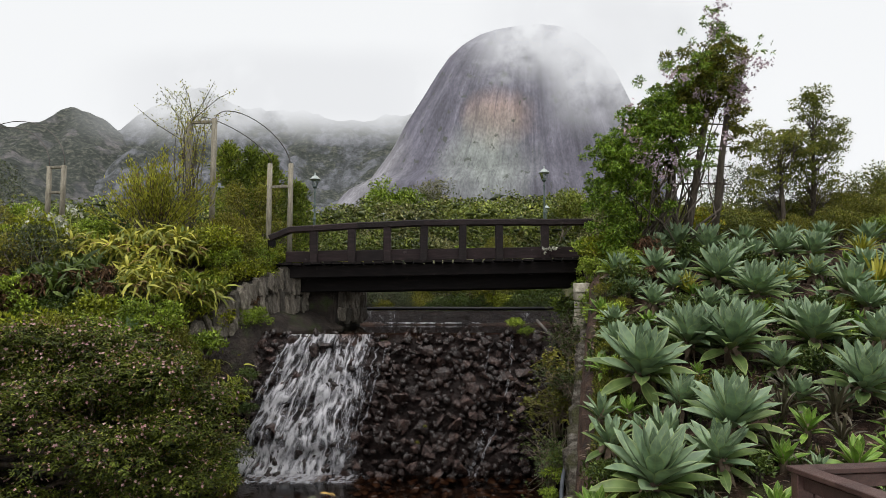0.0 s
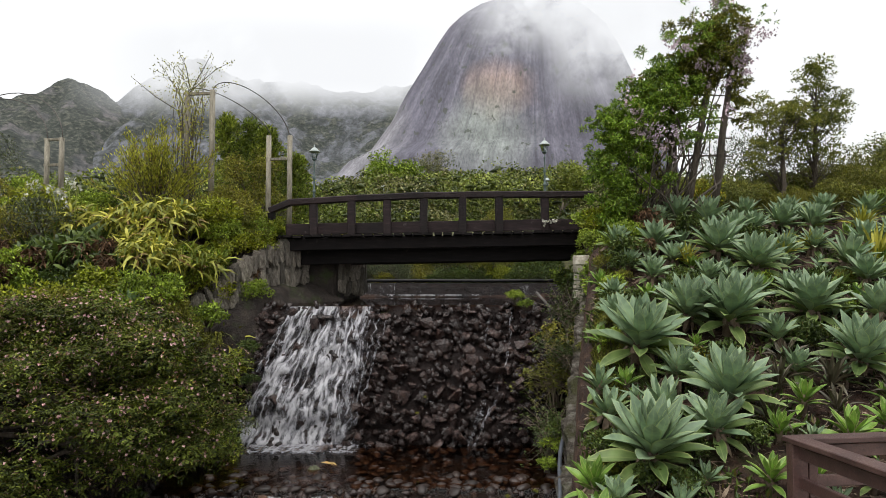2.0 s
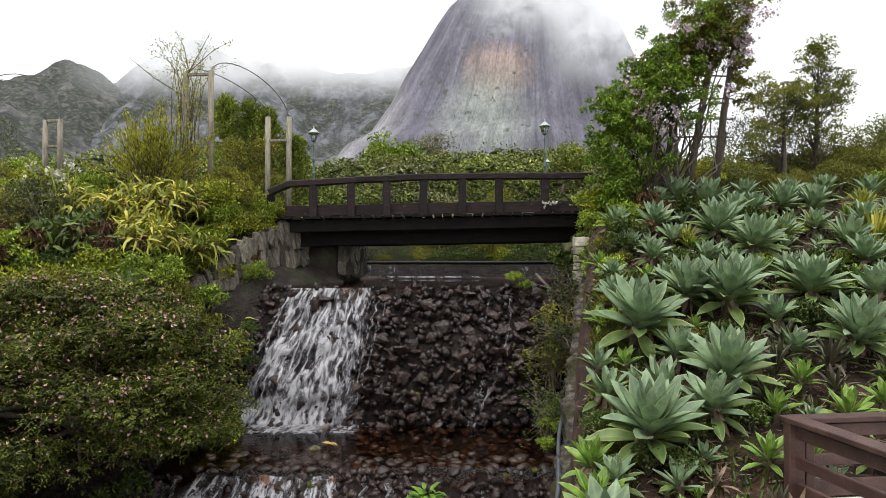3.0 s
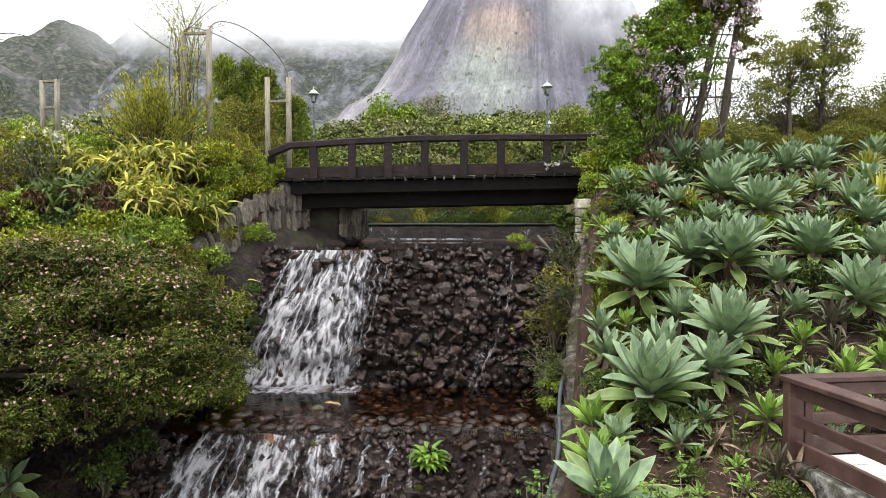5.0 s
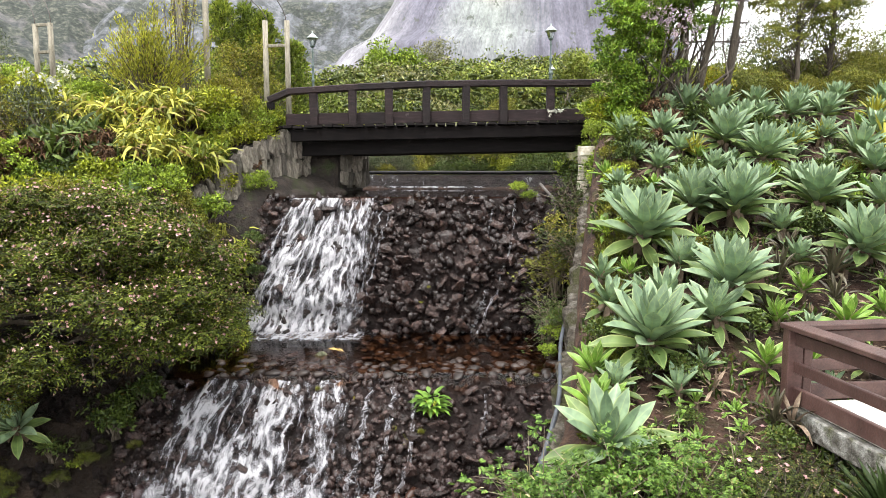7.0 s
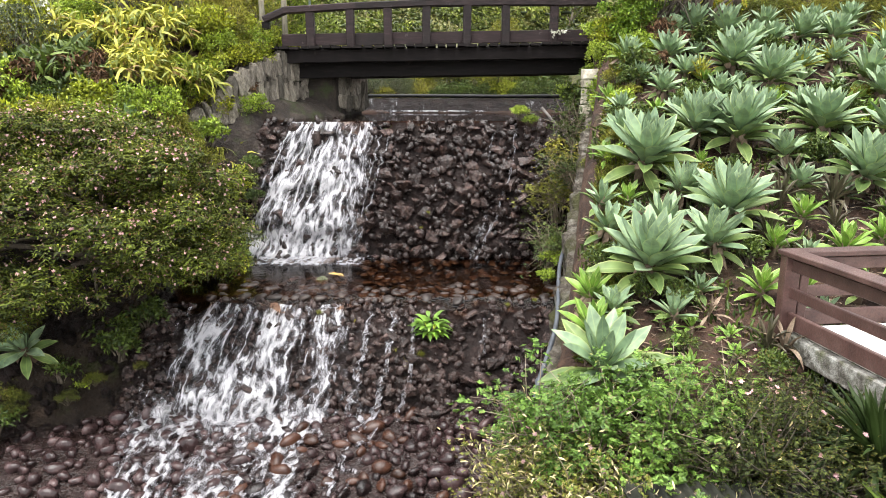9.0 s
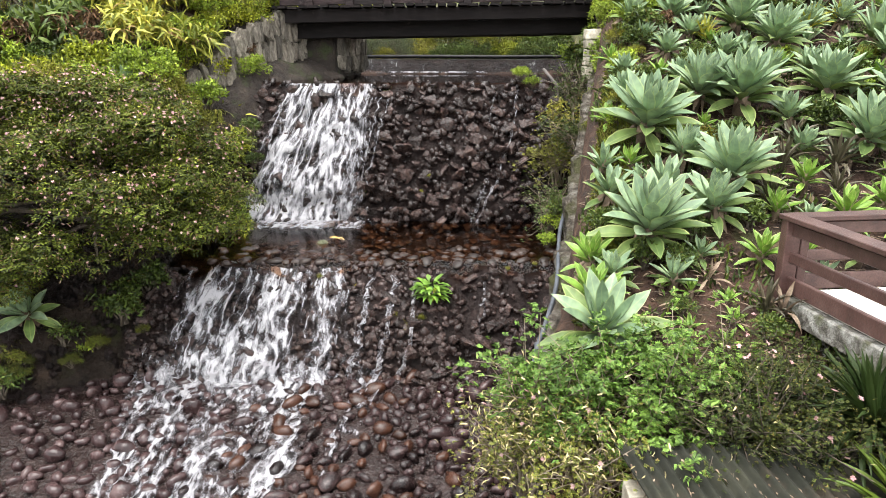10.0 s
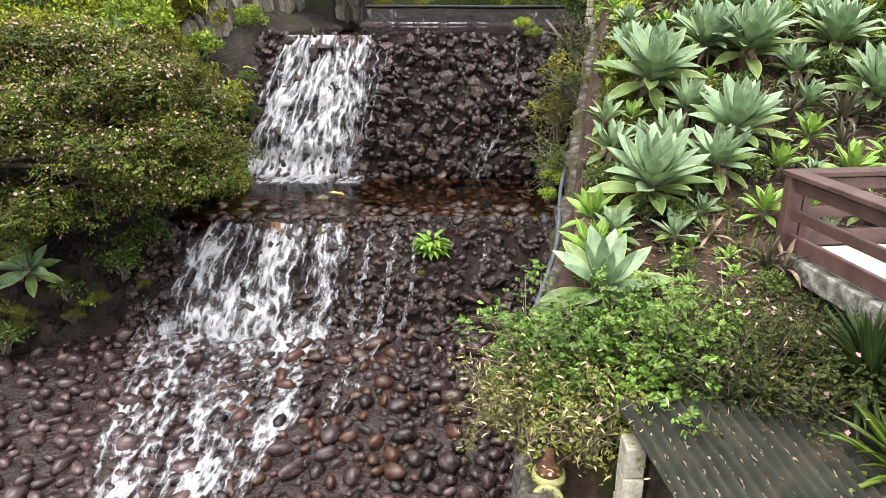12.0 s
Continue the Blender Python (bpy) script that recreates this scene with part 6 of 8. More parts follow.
def plant(key, x, y, s=1.0, up=0.0, tall=1.0, z=None):
    """Sets a shrub of that kind at a place; the first one is the mould itself."""
    if key == "fine" and x < -4 and rng.random() < 0.5:
        key = "bright"
    if s > 1.25 and "big_" + key in KINDS:
        key, s = "big_" + key, s / 1.85
    if s < 0.7 and "small_" + key in KINDS:
        key, s = "small_" + key, s / 0.5
    g = at_ground(x, y, up) if z is None else (x, y, z)
    m = pose(*g, rng.normal(0, 4), rng.normal(0, 4), rng.uniform(0, 360)) @ Matrix.Diagonal((s, s, s * tall, 1))
    k = KINDS[key]
    if k.get("free"):
        del k["free"]
        k.matrix_basis = m
        return k
    return copy_thing(k, m)


kind("herb", "herb_shrub", (0, 0, 0), "light green leafy shrub on the bank", "shrub", 0.55, 0.55, 0.85, GREEN_A, 2600, 0.085, 0.04, 20, 0.2, "shrubs on the banks")
kind("fine", "fine_leaved_shrub", (0, 0, 0), "olive-green fine-leaved shrub on the bank", "shrub", 0.6, 0.6, 0.95, GREEN_C, 3600, 0.06, 0.02, 24, 0.22, "shrubs on the banks", lift=0.6)
kind("deep", "dense_shrub", (0, 0, 0), "dense dark green shrub", "shrub", 0.65, 0.65, 1.0, GREEN_B, 2800, 0.09, 0.045, 20, 0.26, "shrubs on the banks")
kind("bright", "bright_shrub", (0, 0, 0), "bright yellow-green shrub with many small leaves", "shrub", 0.55, 0.55, 0.8, GREEN_E, 3000, 0.06, 0.03, 22, 0.2, "shrubs on the banks")
kind("grey", "grey_shrub", (0, 0, 0), "thin grey-green shrub with bare twigs showing", "shrub", 0.7, 0.7, 1.3, GREEN_F, 1900, 0.07, 0.022, 26, 0.24, "shrubs on the banks", lift=0.6)
kind("ginger", "ginger_plant", (0, 0, 0), "ginger clump with long yellowing leaves", "plant", 0.55, 0.5, 0.75, GREEN_D, 480, 0.26, 0.052, 20, 0.2, "yellowing ginger plants", long=True, curl=0.75, lift=0.1, spread=1.0, shell=0.2)
kind("gingergreen", "ginger_plant", (0, 0, 0), "ginger clump with long green leaves", "plant", 0.55, 0.5, 0.8, GREEN_B, 300, 0.34, 0.07, 16, 0.2, "green ginger plants", long=True, curl=0.5, lift=0.4, spread=0.8, shell=0.2)
kind("spray", "feathery_shrub", (0, 0, 0), "olive feathery shrub with fine leaflets", "shrub", 0.6, 0.6, 0.8, POD_LEAF, 5200, 0.05, 0.016, 26, 0.2, "shrubs on the banks", lift=0.1, spread=1.0, shell=0.2)
kind("dry", "dead_fern", (0, 0, 0), "withered brown fern hanging on the bank", "plant", 0.28, 0.28, 0.55, DEAD_FERN, 420, 0.16, 0.035, 12, 0.14, "withered ferns", lift=-0.9, spread=0.5, shell=0.2)
kind("grass", "grass_tuft", (0, 0, 0), "tuft of narrow olive-green grass", "grass", 0.16, 0.16, 0.22, GREEN_C, 300, 0.24, 0.01, 8, 0.1, "grass tufts", long=True, lift=1.4, spread=0.5, curl=0.35, shell=0.1)

kind("big_fine", "olive_bush", (0, 0, 0), "tall olive-green fine-leaved bush", "bush", 1.2, 1.2, 1.9, GREEN_C, 7000, 0.075, 0.028, 44, 0.36, "tall bushes on the banks", lift=0.5)
kind("big_deep", "dark_bush", (0, 0, 0), "tall dense dark green bush", "bush", 1.3, 1.3, 2.0, GREEN_O, 6400, 0.09, 0.042, 40, 0.4, "tall bushes on the banks")
kind("big_grey", "grey_bush", (0, 0, 0), "tall thin grey-green bush with bare twigs", "bush", 1.4, 1.4, 2.6, GREEN_F, 4200, 0.08, 0.024, 44, 0.38, "tall bushes on the banks", lift=0.6)

kind("small_herb", "herb_shrub", (0, 0, 0), "small light green leafy plant", "shrub", 0.3, 0.3, 0.42, GREEN_E, 950, 0.066, 0.03, 16, 0.12, "small plants on the banks", spread=1.0, shell=0.1)
kind("small_fine", "fine_leaved_shrub", (0, 0, 0), "small olive-green fine-leaved plant", "shrub", 0.3, 0.3, 0.46, GREEN_C, 900, 0.07, 0.018, 18, 0.13, "small plants on the banks", lift=0.6, spread=1.0, shell=0.1)
kind("small_deep", "dense_shrub", (0, 0, 0), "small dark green leafy plant", "shrub", 0.3, 0.3, 0.46, GREEN_B, 850, 0.075, 0.034, 16, 0.13, "small plants on the banks", spread=1.0, shell=0.1)
kind("small_bright", "bright_shrub", (0, 0, 0), "small bright green creeping plant", "shrub", 0.3, 0.3, 0.4, GREEN_E, 950, 0.06, 0.03, 16, 0.12, "small plants on the banks", spread=1.0, shell=0.1)

# left bank, from the stream's edge up to the arches
for key, x, y, s in (("herb", -4.9, 11.9, 1.1), ("bright", -5.6, 11.9, 1.1), ("fine", -6.5, 11.7, 1.2), ("herb", -7.4, 11.8, 1.1), ("bright", -4.5, 12.6, 1.1), ("fine", -5.3, 12.5, 1.0), ("herb", -6.2, 12.5, 1.0), ("deep", -7.0, 12.6, 0.8),
                     ("bright", -4.35, 13.15, 0.9), ("herb", -4.6, 14.4, 1.15), ("bright", -4.15, 15.1, 0.75), ("herb", -4.3, 15.9, 0.9), ("herb", -4.9, 15.2, 0.9), ("fine", -7.9, 12.6, 1.2), ("herb", -8.6, 12.4, 1.1), ("fine", -8.9, 13.4, 1.4),
                     ("grey", -8.2, 13.6, 1.2), ("fine", -9.6, 14.2, 1.5), ("herb", -8.6, 14.8, 1.2)):
    plant(key, x, y, s)
for key, x, y, s in (("gingergreen", -7.1, 13.0, 0.9), ("ginger", -6.4, 14.4, 1.05), ("ginger", -5.75, 14.45, 1.1), ("ginger", -5.2, 14.35, 1.1), ("ginger", -4.8, 14.5, 1.0), ("ginger", -6.0, 14.1, 0.9), ("dry", -5.5, 14.2, 0.8), ("dry", -6.1, 14.3, 0.8), ("dry", -4.95, 14.4, 0.8), ("ginger", -7.5, 14.3, 0.9), ("ginger", -5.5, 13.1, 1.0), ("ginger", -5.0, 13.6, 1.0), ("ginger", -5.8, 13.5, 0.9), ("gingergreen", -6.9, 13.4, 1.0), ("gingergreen", -7.6, 13.2, 0.9), ("ginger", -4.6, 13.7, 0.8), ("gingergreen", -6.2, 12.9, 0.8), ("gingergreen", -5.1, 14.2, 0.9),
                     ("dry", -6.15, 12.7, 1.1), ("dry", -5.55, 13.0, 0.9), ("dry", -4.9, 13.5, 0.9), ("dry", -4.2, 15.3, 0.9), ("dry", -7.9, 12.2, 1.3), ("dry", -8.2, 11.8, 1.2), ("dry", -4.85, 14.0, 0.8), ("dry", -6.9, 12.9, 1.3), ("dry", -7.4, 12.6, 1.4), ("dry", -6.3, 13.2, 1.1), ("dry", -5.2, 13.9, 1.0), ("dry", -8.3, 12.8, 1.4), ("dry", -5.9, 14.0, 1.0)):
    plant(key, x, y, s, 0.55 if key == "dry" else 0.25)
for key, x, y, s in (("deep", -6.9, 14.6, 0.75), ("fine", -7.6, 15.0, 0.8), ("bright", -5.4, 14.9, 0.75), ("fine", -5.2, 16.6, 0.8), ("grey", -6.6, 17.2, 0.8), ("herb", -5.0, 17.3, 0.7), ("deep", -7.2, 16.8, 0.8), ("fine", -8.2, 16.4, 0.9), ("fine", -9.2, 16.2, 0.9), ("fine", -10.3, 15.6, 1.0),
                     ("bright", -9.4, 15.0, 0.9), ("herb", -11.4, 16.4, 1.0), ("fine", -11.2, 18.9, 1.3), ("fine", -12.2, 17.6, 1.2), ("deep", -8.9, 18.6, 1.0), ("fine", -7.8, 19.5, 1.1), ("deep", -6.4, 20.0, 1.1), ("fine", -5.2, 20.0, 1.2), ("grey", -13.2, 19.4, 1.8), ("deep", -10.2, 20.6, 1.2), ("bright", -8.4, 15.6, 0.8), ("fine", -11.8, 14.8, 1.2)):
    plant(key, x, y, s, -0.1)


# reed-like broom shrub before the tall arch
def broom():
    t = thing("broom_shrub", at_ground(-6.4, 15.4), "tall fanning broom shrub with thin yellow-green twigs", "shrub")
    n = 90
    a = rng.uniform(0, 2 * math.pi, n)
    lean = rng.uniform(0.05, 1.0, n)
    ends = np.stack([np.cos(a) * lean * 1.5, np.sin(a) * lean * 1.2, rng.uniform(1.4, 2.5, n) - lean * 0.5], 1)
    bm = bmesh.new()
    vs, ds = [], []
    for e in ends:
        b = Vector(e)
        m = b * 0.5 + Vector((0, 0, 0.2))
        tube([(0, 0, 0), m * 0.5, m, m.lerp(b, 0.5), b], [0.022, 0.016, 0.011, 0.007, 0.003], 4, bm)
        for k in range(64):
            s = rng.uniform(0.45, 1.03)
            q = (m * (1 - s) * 2 + b * (2 * s - 1)) if s > 0.5 else m * (2 * s)
            vs.append(np.array(q) + rng.normal(0, 0.05, 3))
            ds.append(np.array(b.normalized()) + rng.normal(0, 0.5, 3))
    part("brushwood", bm, BARK, t)
    p, d = np.array(vs), np.array(ds)
    v, f = leaves(p, d + [0, 0, 0.4], rng.normal(size=p.shape), 0.1, 0.028)
    part("foliage", mesh_of("foliage", v, f, BROOM_LEAF), None, t)


broom()


def creeper_on_arch():
    t = thing("climbing_plant", at_ground(-5.9, 16.0), "sparse creeper climbing the tall arch, with bare runners", "climbing plant")
    o = np.array(t.location)
    bm = bmesh.new()
    pts, way = [], []
    for k in range(18):
        p = Vector((rng.normal(-0.05, 0.08), rng.normal(0, 0.08), 0.1))
        d = Vector((rng.normal(0, 0.06), rng.normal(0, 0.05), 1)).normalized()
        run = [p.copy()]
        for i in range(16):
            top = run[-1].z > 2.9
            d = (d + Vector(rng.normal(0, 0.05 if not top else 0.25, 3)) + Vector((-0.15 * run[-1].x if not top else 0, 0, -0.1 if top else 0.05))).normalized()
            run.append(run[-1] + d * 0.24)
            if run[-1].z > 1.6 or rng.random() < 0.3:
                for _ in range(9 if 2.2 < run[-1].z < 3.5 else 5):
                    pts.append(np.array(run[-1]) + rng.normal(0, 0.06, 3))
                    way.append(np.array(d) + rng.normal(0, 0.7, 3))
        tube(run, [0.014 * (1 - i / 22) for i in range(17)], 4, bm)
    for a, b, m in (((0.1, 0, 3.3), (1.0, 0, 3.95), (0.6, 0, 3.75)), ((0.0, 0, 3.3), (-0.3, 0, 4.2), (-0.1, 0, 3.8)), ((0, 0, 2.6), (-1.35, 0, 3.55), (-0.8, 0, 3.1)), ((0, 0, 3.2), (0.5, 0, 4.15), (0.3, 0, 3.75))):
        tube([a, m, b], [0.012, 0.009, 0.004], 4, bm)
        for _ in range(45):
            s = rng.random()
            pts.append(np.array(a) * (1 - s) + np.array(b) * s + rng.normal(0, 0.05, 3))
            way.append(rng.normal(0, 1, 3))
    part("vinework", bm, BARK, t)
    p, d = np.array(pts), np.array(way)
    v, f = leaves(p, d, rng.normal(size=p.shape), 0.065, 0.022)
    part("foliage", mesh_of("foliage", v, f, BROOM_LEAF), None, t)


creeper_on_arch()


def crinum(x, y):
    """Strap-leaved clump with white flower heads on long stalks."""
    t = thing("lily_clump", at_ground(x, y, 0.05), "green strap-leaved lily clump with white flower heads on stalks", "lily")
    n = 60
    a = rng.uniform(0, 2 * math.pi, n)
    e = rng.uniform(0.5, 1.4, n)
    way = np.stack([np.cos(a), np.sin(a), e], 1)
    v, f = leaves(np.zeros((n, 3)) + rng.normal(0, 0.06, (n, 3)), way, np.stack([-np.cos(a) * e, -np.sin(a) * e, np.ones(n)], 1), 0.8 * rng.uniform(0.7, 1.1, n), 0.11, long=True, curl=0.4)
    part("leaf_clump", mesh_of("leaf_clump", v, f, GREEN_B), None, t)
    for k in range(6):
        b = Vector((rng.normal(0, 0.35), rng.normal(0, 0.2), rng.uniform(1.2, 1.75)))
        st = part("stalk", tube([(0, 0, 0.1), b * 0.5 + Vector((0, 0, 0.05)), b], [0.014, 0.012, 0.009], 5), GREEN_A, t)
        p = np.array(b) + rng.normal(0, 0.045, (9, 3))
        part("flower", blossoms("flower", p, unit(rng.normal(size=(9, 3)) + [0, -0.3, 0.5]), 0.05, PETAL_WHITE), None, st, "white flower head")


crinum(-7.4, 13.8)
crinum(-7.9, 13.9)

for x, y, d in ((-4.3, 13.75, 0.95), (-5.45, 12.35, 0.7), (-6.65, 12.35, 0.8), (-8.6, 11.2, 0.9), (-6.9, 13.7, 0.85)):
    agave(at_ground(x, y, 0.15), d, "blue", 24, (20, rng.normal(0, 8)), "blue-green agave half hidden among shrubs", 0.3)

# ---- trees behind the bridge end ----
def cypress(x, y, h, w, label):
    t = thing("conifer", at_ground(x, y), label, "tree", "conifers behind the arches")
    part("trunk", tube([(0, 0, -0.1), (0.03, 0, h * 0.4), (0, 0.02, h * 0.95)], [0.09, 0.06, 0.015], 7), BARK, t)
    n = 75
    z = rng.uniform(0.08, 1.0, n) ** 0.85 * h
    a = rng.uniform(0, 2 * math.pi, n)
    wob = 1 + 0.5 * np.sin(2 * a + z * 2.6) + 0.3 * np.sin(5 * z + a)
    rr = 1.35 * w * (1.02 - (z / h) ** 1.3) * np.sqrt(rng.uniform(0.05, 1.0, n)) * wob
    c = np.stack([np.cos(a) * rr, np.sin(a) * rr, z], 1)
    part("crown", foliage("crown", c, rng.uniform(0.15, 0.36, n), 4200, 0.17, 0.05, CONIFER, 0.9, 0.7, squash=1.2), None, t)


cypress(-7.5, 24.0, 3.8, 0.7, "narrow dark green conifer behind the arches")
cypress(-6.75, 24.2, 3.8, 0.75, "narrow dark green conifer behind the arches")
cypress(-6.15, 24.0, 3.35, 0.75, "narrow dark green conifer behind the arches")
cypress(-5.35, 25.0, 2.6, 0.9, "bushy dark green conifer behind the arches")
tree("small_tree", at_ground(-5.7, 20.5), "small light-green tree with a thin crown behind the posts", 1.0, GREEN_C, 0.8, 2, 0.05, 5, 2600, 0.09, 0.03, 0.34)
for key, x, y, s in (("fine", -3.2, 24.5, 1.2), ("bright", 0.8, 27.0, 0.9), ("fine", 2.2, 26.0, 1.2), ("grey", -0.6, 22.6, 0.9), ("grey", -1.6, 22.8, 0.9), ("deep", 0.4, 22.4, 1.0), ("deep", 1.4, 22.6, 1.0), ("herb", 2.4, 22.4, 1.0), ("deep", 3.3, 22.4, 1.2), ("fine", -2.4, 23.4, 0.9)):
    plant(key, x, y, s, -0.1)
for key, x, y, s in (("grey", -1.9, 20.3, 0.42), ("grey", -1.3, 20.4, 0.45), ("fine", -1.7, 20.1, 0.4), ("grey", -1.2, 20.1, 0.35), ("fine", -0.8, 20.2, 0.4), ("grey", -2.1, 20.2, 0.35), ("dry", -1.5, 20.05, 0.45), ("dry", -0.9, 20.05, 0.4), ("deep", -2.4, 20.3, 0.45), ("deep", -0.1, 20.3, 0.55), ("deep", 0.5, 20.5, 0.6), ("deep", 1.1, 20.4, 0.55), ("herb", 1.7, 20.6, 0.55), ("deep", 2.2, 20.4, 0.6), ("deep", 2.9, 20.3, 0.65), ("herb", 3.3, 20.2, 0.5), ("fine", -0.7, 20.8, 0.6), ("fine", 1.4, 21.2, 0.9), ("deep", 2.5, 21.2, 0.9), ("grey", -1.6, 21.2, 0.9), ("deep", 0.2, 21.4, 1.0)):
    plant(key, x, y, s * 1.35, -0.05)
tree("round_tree", at_ground(-5.2, 62), "round-headed bright green tree in the woods", 3.0, GREEN_E, 0.5, 2, 0.14, 6, 3600, 0.3, 0.16, 1.0)
tree("umbrella_tree", at_ground(8.5, 52), "flat-topped green tree before the woods", 2.2, FOREST_LIGHT, 1.1, 2, 0.14, 7, 3600, 0.26, 0.13, 0.9)
tree("thin_tree", at_ground(-3.7, 66), "thin grey tree with bare limbs in the woods", 3.2, FOREST_GREY, 0.6, 3, 0.14, 5, 2200, 0.24, 0.08, 0.8)

# ---- the overgrown frame at the other bridge end ----
def vine_tower():
    t = thing("climbing_plant", at_ground(5.2, 15.0), "huge flowering creeper over leaning poles, with lilac flower clusters", "climbing plant")
    o = np.array(t.location)

    def trunk(name, a, m, b, r, mat):
        part(name, tube([np.array(a) - o, np.array(m) - o, np.array(b) - o], [r, r * 0.9, r * 0.7], 8), mat, t)

    trunk("pole", (5.2, 15.0, 0.9), (5.6, 15.0, 3.2), (6.02, 15.1, 5.1), 0.085, BARK)
    trunk("pole", (5.85, 15.1, 0.9), (6.15, 15.1, 3.3), (6.5, 15.2, 5.2), 0.085, BARK)
    trunk("pole", (4.95, 15.5, 0.9), (5.1, 15.5, 2.6), (5.2, 15.5, 4.1), 0.055, PALE_WOOD)
    for z in (2.75, 3.15, 3.6, 4.1):
        trunk("cross_pole", (4.9, 15.15, z), (5.5, 15.15, z + 0.03), (6.4, 15.2, z + 0.02), 0.025, BARK)
    bm = bmesh.new()
    for k in range(34):
        a = Vector((rng.uniform(4.0, 5.4), rng.uniform(14.7, 15.4), rng.uniform(0.9, 1.4)))
        bx = rng.uniform(4.2, 6.5)
        b = Vector((bx, rng.uniform(14.6, 15.5), rng.uniform(2.8, 3.3 + 0.8 * (bx - 4.2))))
        m = a.lerp(b, 0.5) + Vector(rng.normal(0, 0.3, 3))
        r = rng.uniform(0.012, 0.04)
        tube([a - Vector(o), a.lerp(m, 0.5) + Vector(rng.normal(0, 0.12, 3)) - Vector(o), m - Vector(o), m.lerp(b, 0.6) + Vector(rng.normal(0, 0.15, 3)) - Vector(o), b - Vector(o)], [r, r * 0.9, r * 0.75, r * 0.6, r * 0.3], 5, bm)
    for k in range(26):
        a = Vector((rng.uniform(5.5, 6.4), 15.1, rng.uniform(4.6, 5.5)))
        b = a + Vector((rng.normal(0.1, 0.25), rng.normal(0, 0.2), rng.uniform(0.1, 0.9)))
        tube([a - Vector(o), a.lerp(b, 0.5) + Vector(rng.normal(0, 0.1, 3)) - Vector(o), b - Vector(o)], [0.016, 0.01, 0.003], 4, bm)
    part("vinework", bm, BARK, t)

    def mass(name, boxes, n, mat, ln, wd, squash=0.9, lift=0.1):
        c, r = [], []
        for (x, y, z), (sx, sy, sz), k, rad in boxes:
            k *= 4
            c.append(np.clip(rng.normal(size=(k, 3)), -1.9, 1.9) * [sx * 1.12, sy * 1.2, sz * 1.12] + [x, y, z] - o)
            r.append(rng.uniform(0.35, 1.1, k) * rad * 0.6)
        c, r = np.concatenate(c), np.concatenate(r)
        part(name, foliage(name, c, r, n, ln, wd, mat, lift, 0.9, squash=squash, shell=0.1), None, t)
        return c, r

    c1, r1 = mass("leafage", [((4.1, 14.9, 2.6), (0.3, 0.25, 0.55), 26, 0.26), ((3.7, 14.8, 1.6), (0.25, 0.2, 0.5), 18, 0.24), ((4.6, 15.0, 3.5), (0.35, 0.25, 0.35), 20, 0.26), ((3.9, 14.8, 3.1), (0.3, 0.2, 0.3), 14, 0.24), ((4.4, 14.9, 3.9), (0.3, 0.2, 0.22), 12, 0.23), ((3.55, 14.8, 2.4), (0.18, 0.2, 0.4), 10, 0.2), ((5.0, 15.0, 4.4), (0.25, 0.2, 0.2), 10, 0.22)], 42000, VINE_LEAF, 0.075, 0.036)
    c2, r2 = mass("leafage", [((5.2, 15.1, 4.25), (0.35, 0.2, 0.22), 18, 0.24), ((5.8, 15.1, 4.95), (0.36, 0.22, 0.32), 34, 0.25), ((6.1, 15.1, 5.5), (0.25, 0.2, 0.22), 14, 0.18), ((6.5, 15.1, 4.5), (0.12, 0.15, 0.45), 14, 0.16), ((4.75, 15.2, 3.2), (0.2, 0.2, 0.4), 9, 0.2), ((6.55, 15.2, 3.6), (0.2, 0.15, 0.2), 5, 0.13)], 24000, GREEN_C, 0.075, 0.036)
    c3, r3 = mass("leafage", [((5.7, 14.9, 5.3), (0.4, 0.2, 0.3), 14, 0.2), ((5.0, 14.8, 3.9), (0.4, 0.2, 0.5), 20, 0.22), ((6.1, 15.1, 6.2), (0.12, 0.1, 0.3), 9, 0.13), ((6.9, 15.1, 5.9), (0.25, 0.1, 0.1), 5, 0.09), ((3.55, 14.7, 3.1), (0.25, 0.1, 0.3), 7, 0.13)], 11000, VINE_LEAF, 0.07, 0.03)
    spots = []
    for (x, y, z), (sx, sy, sz), k in (((4.1, 14.55, 3.4), (0.22, 0.1, 0.35), 22), ((6.45, 14.85, 5.0), (0.12, 0.1, 0.3), 22), ((6.75, 14.9, 5.45), (0.25, 0.1, 0.08), 12), ((5.9, 14.7, 4.3), (0.4, 0.1, 0.35), 16), ((4.9, 14.55, 3.0), (0.5, 0.1, 0.3), 16), ((5.1, 14.6, 5.0), (0.15, 0.1, 0.1), 8), ((6.1, 14.9, 6.3), (0.15, 0.1, 0.3), 12)):
        m = 12
        q = np.repeat(rng.normal(size=(k, 3)) * [sx, sy, sz] + [x, y, z] - o, m, 0) + rng.normal(0, 0.06, (k * m, 3))
        spots.append(q)
    q = np.concatenate(spots)
    part("blossom", blossoms("blossom", q, unit(rng.normal(size=q.shape) + [0, -0.6, 0]), 0.045, PETAL_LILAC, 4), None, t, "hanging lilac-white flowers")["kind"] = "stuff"


vine_tower()

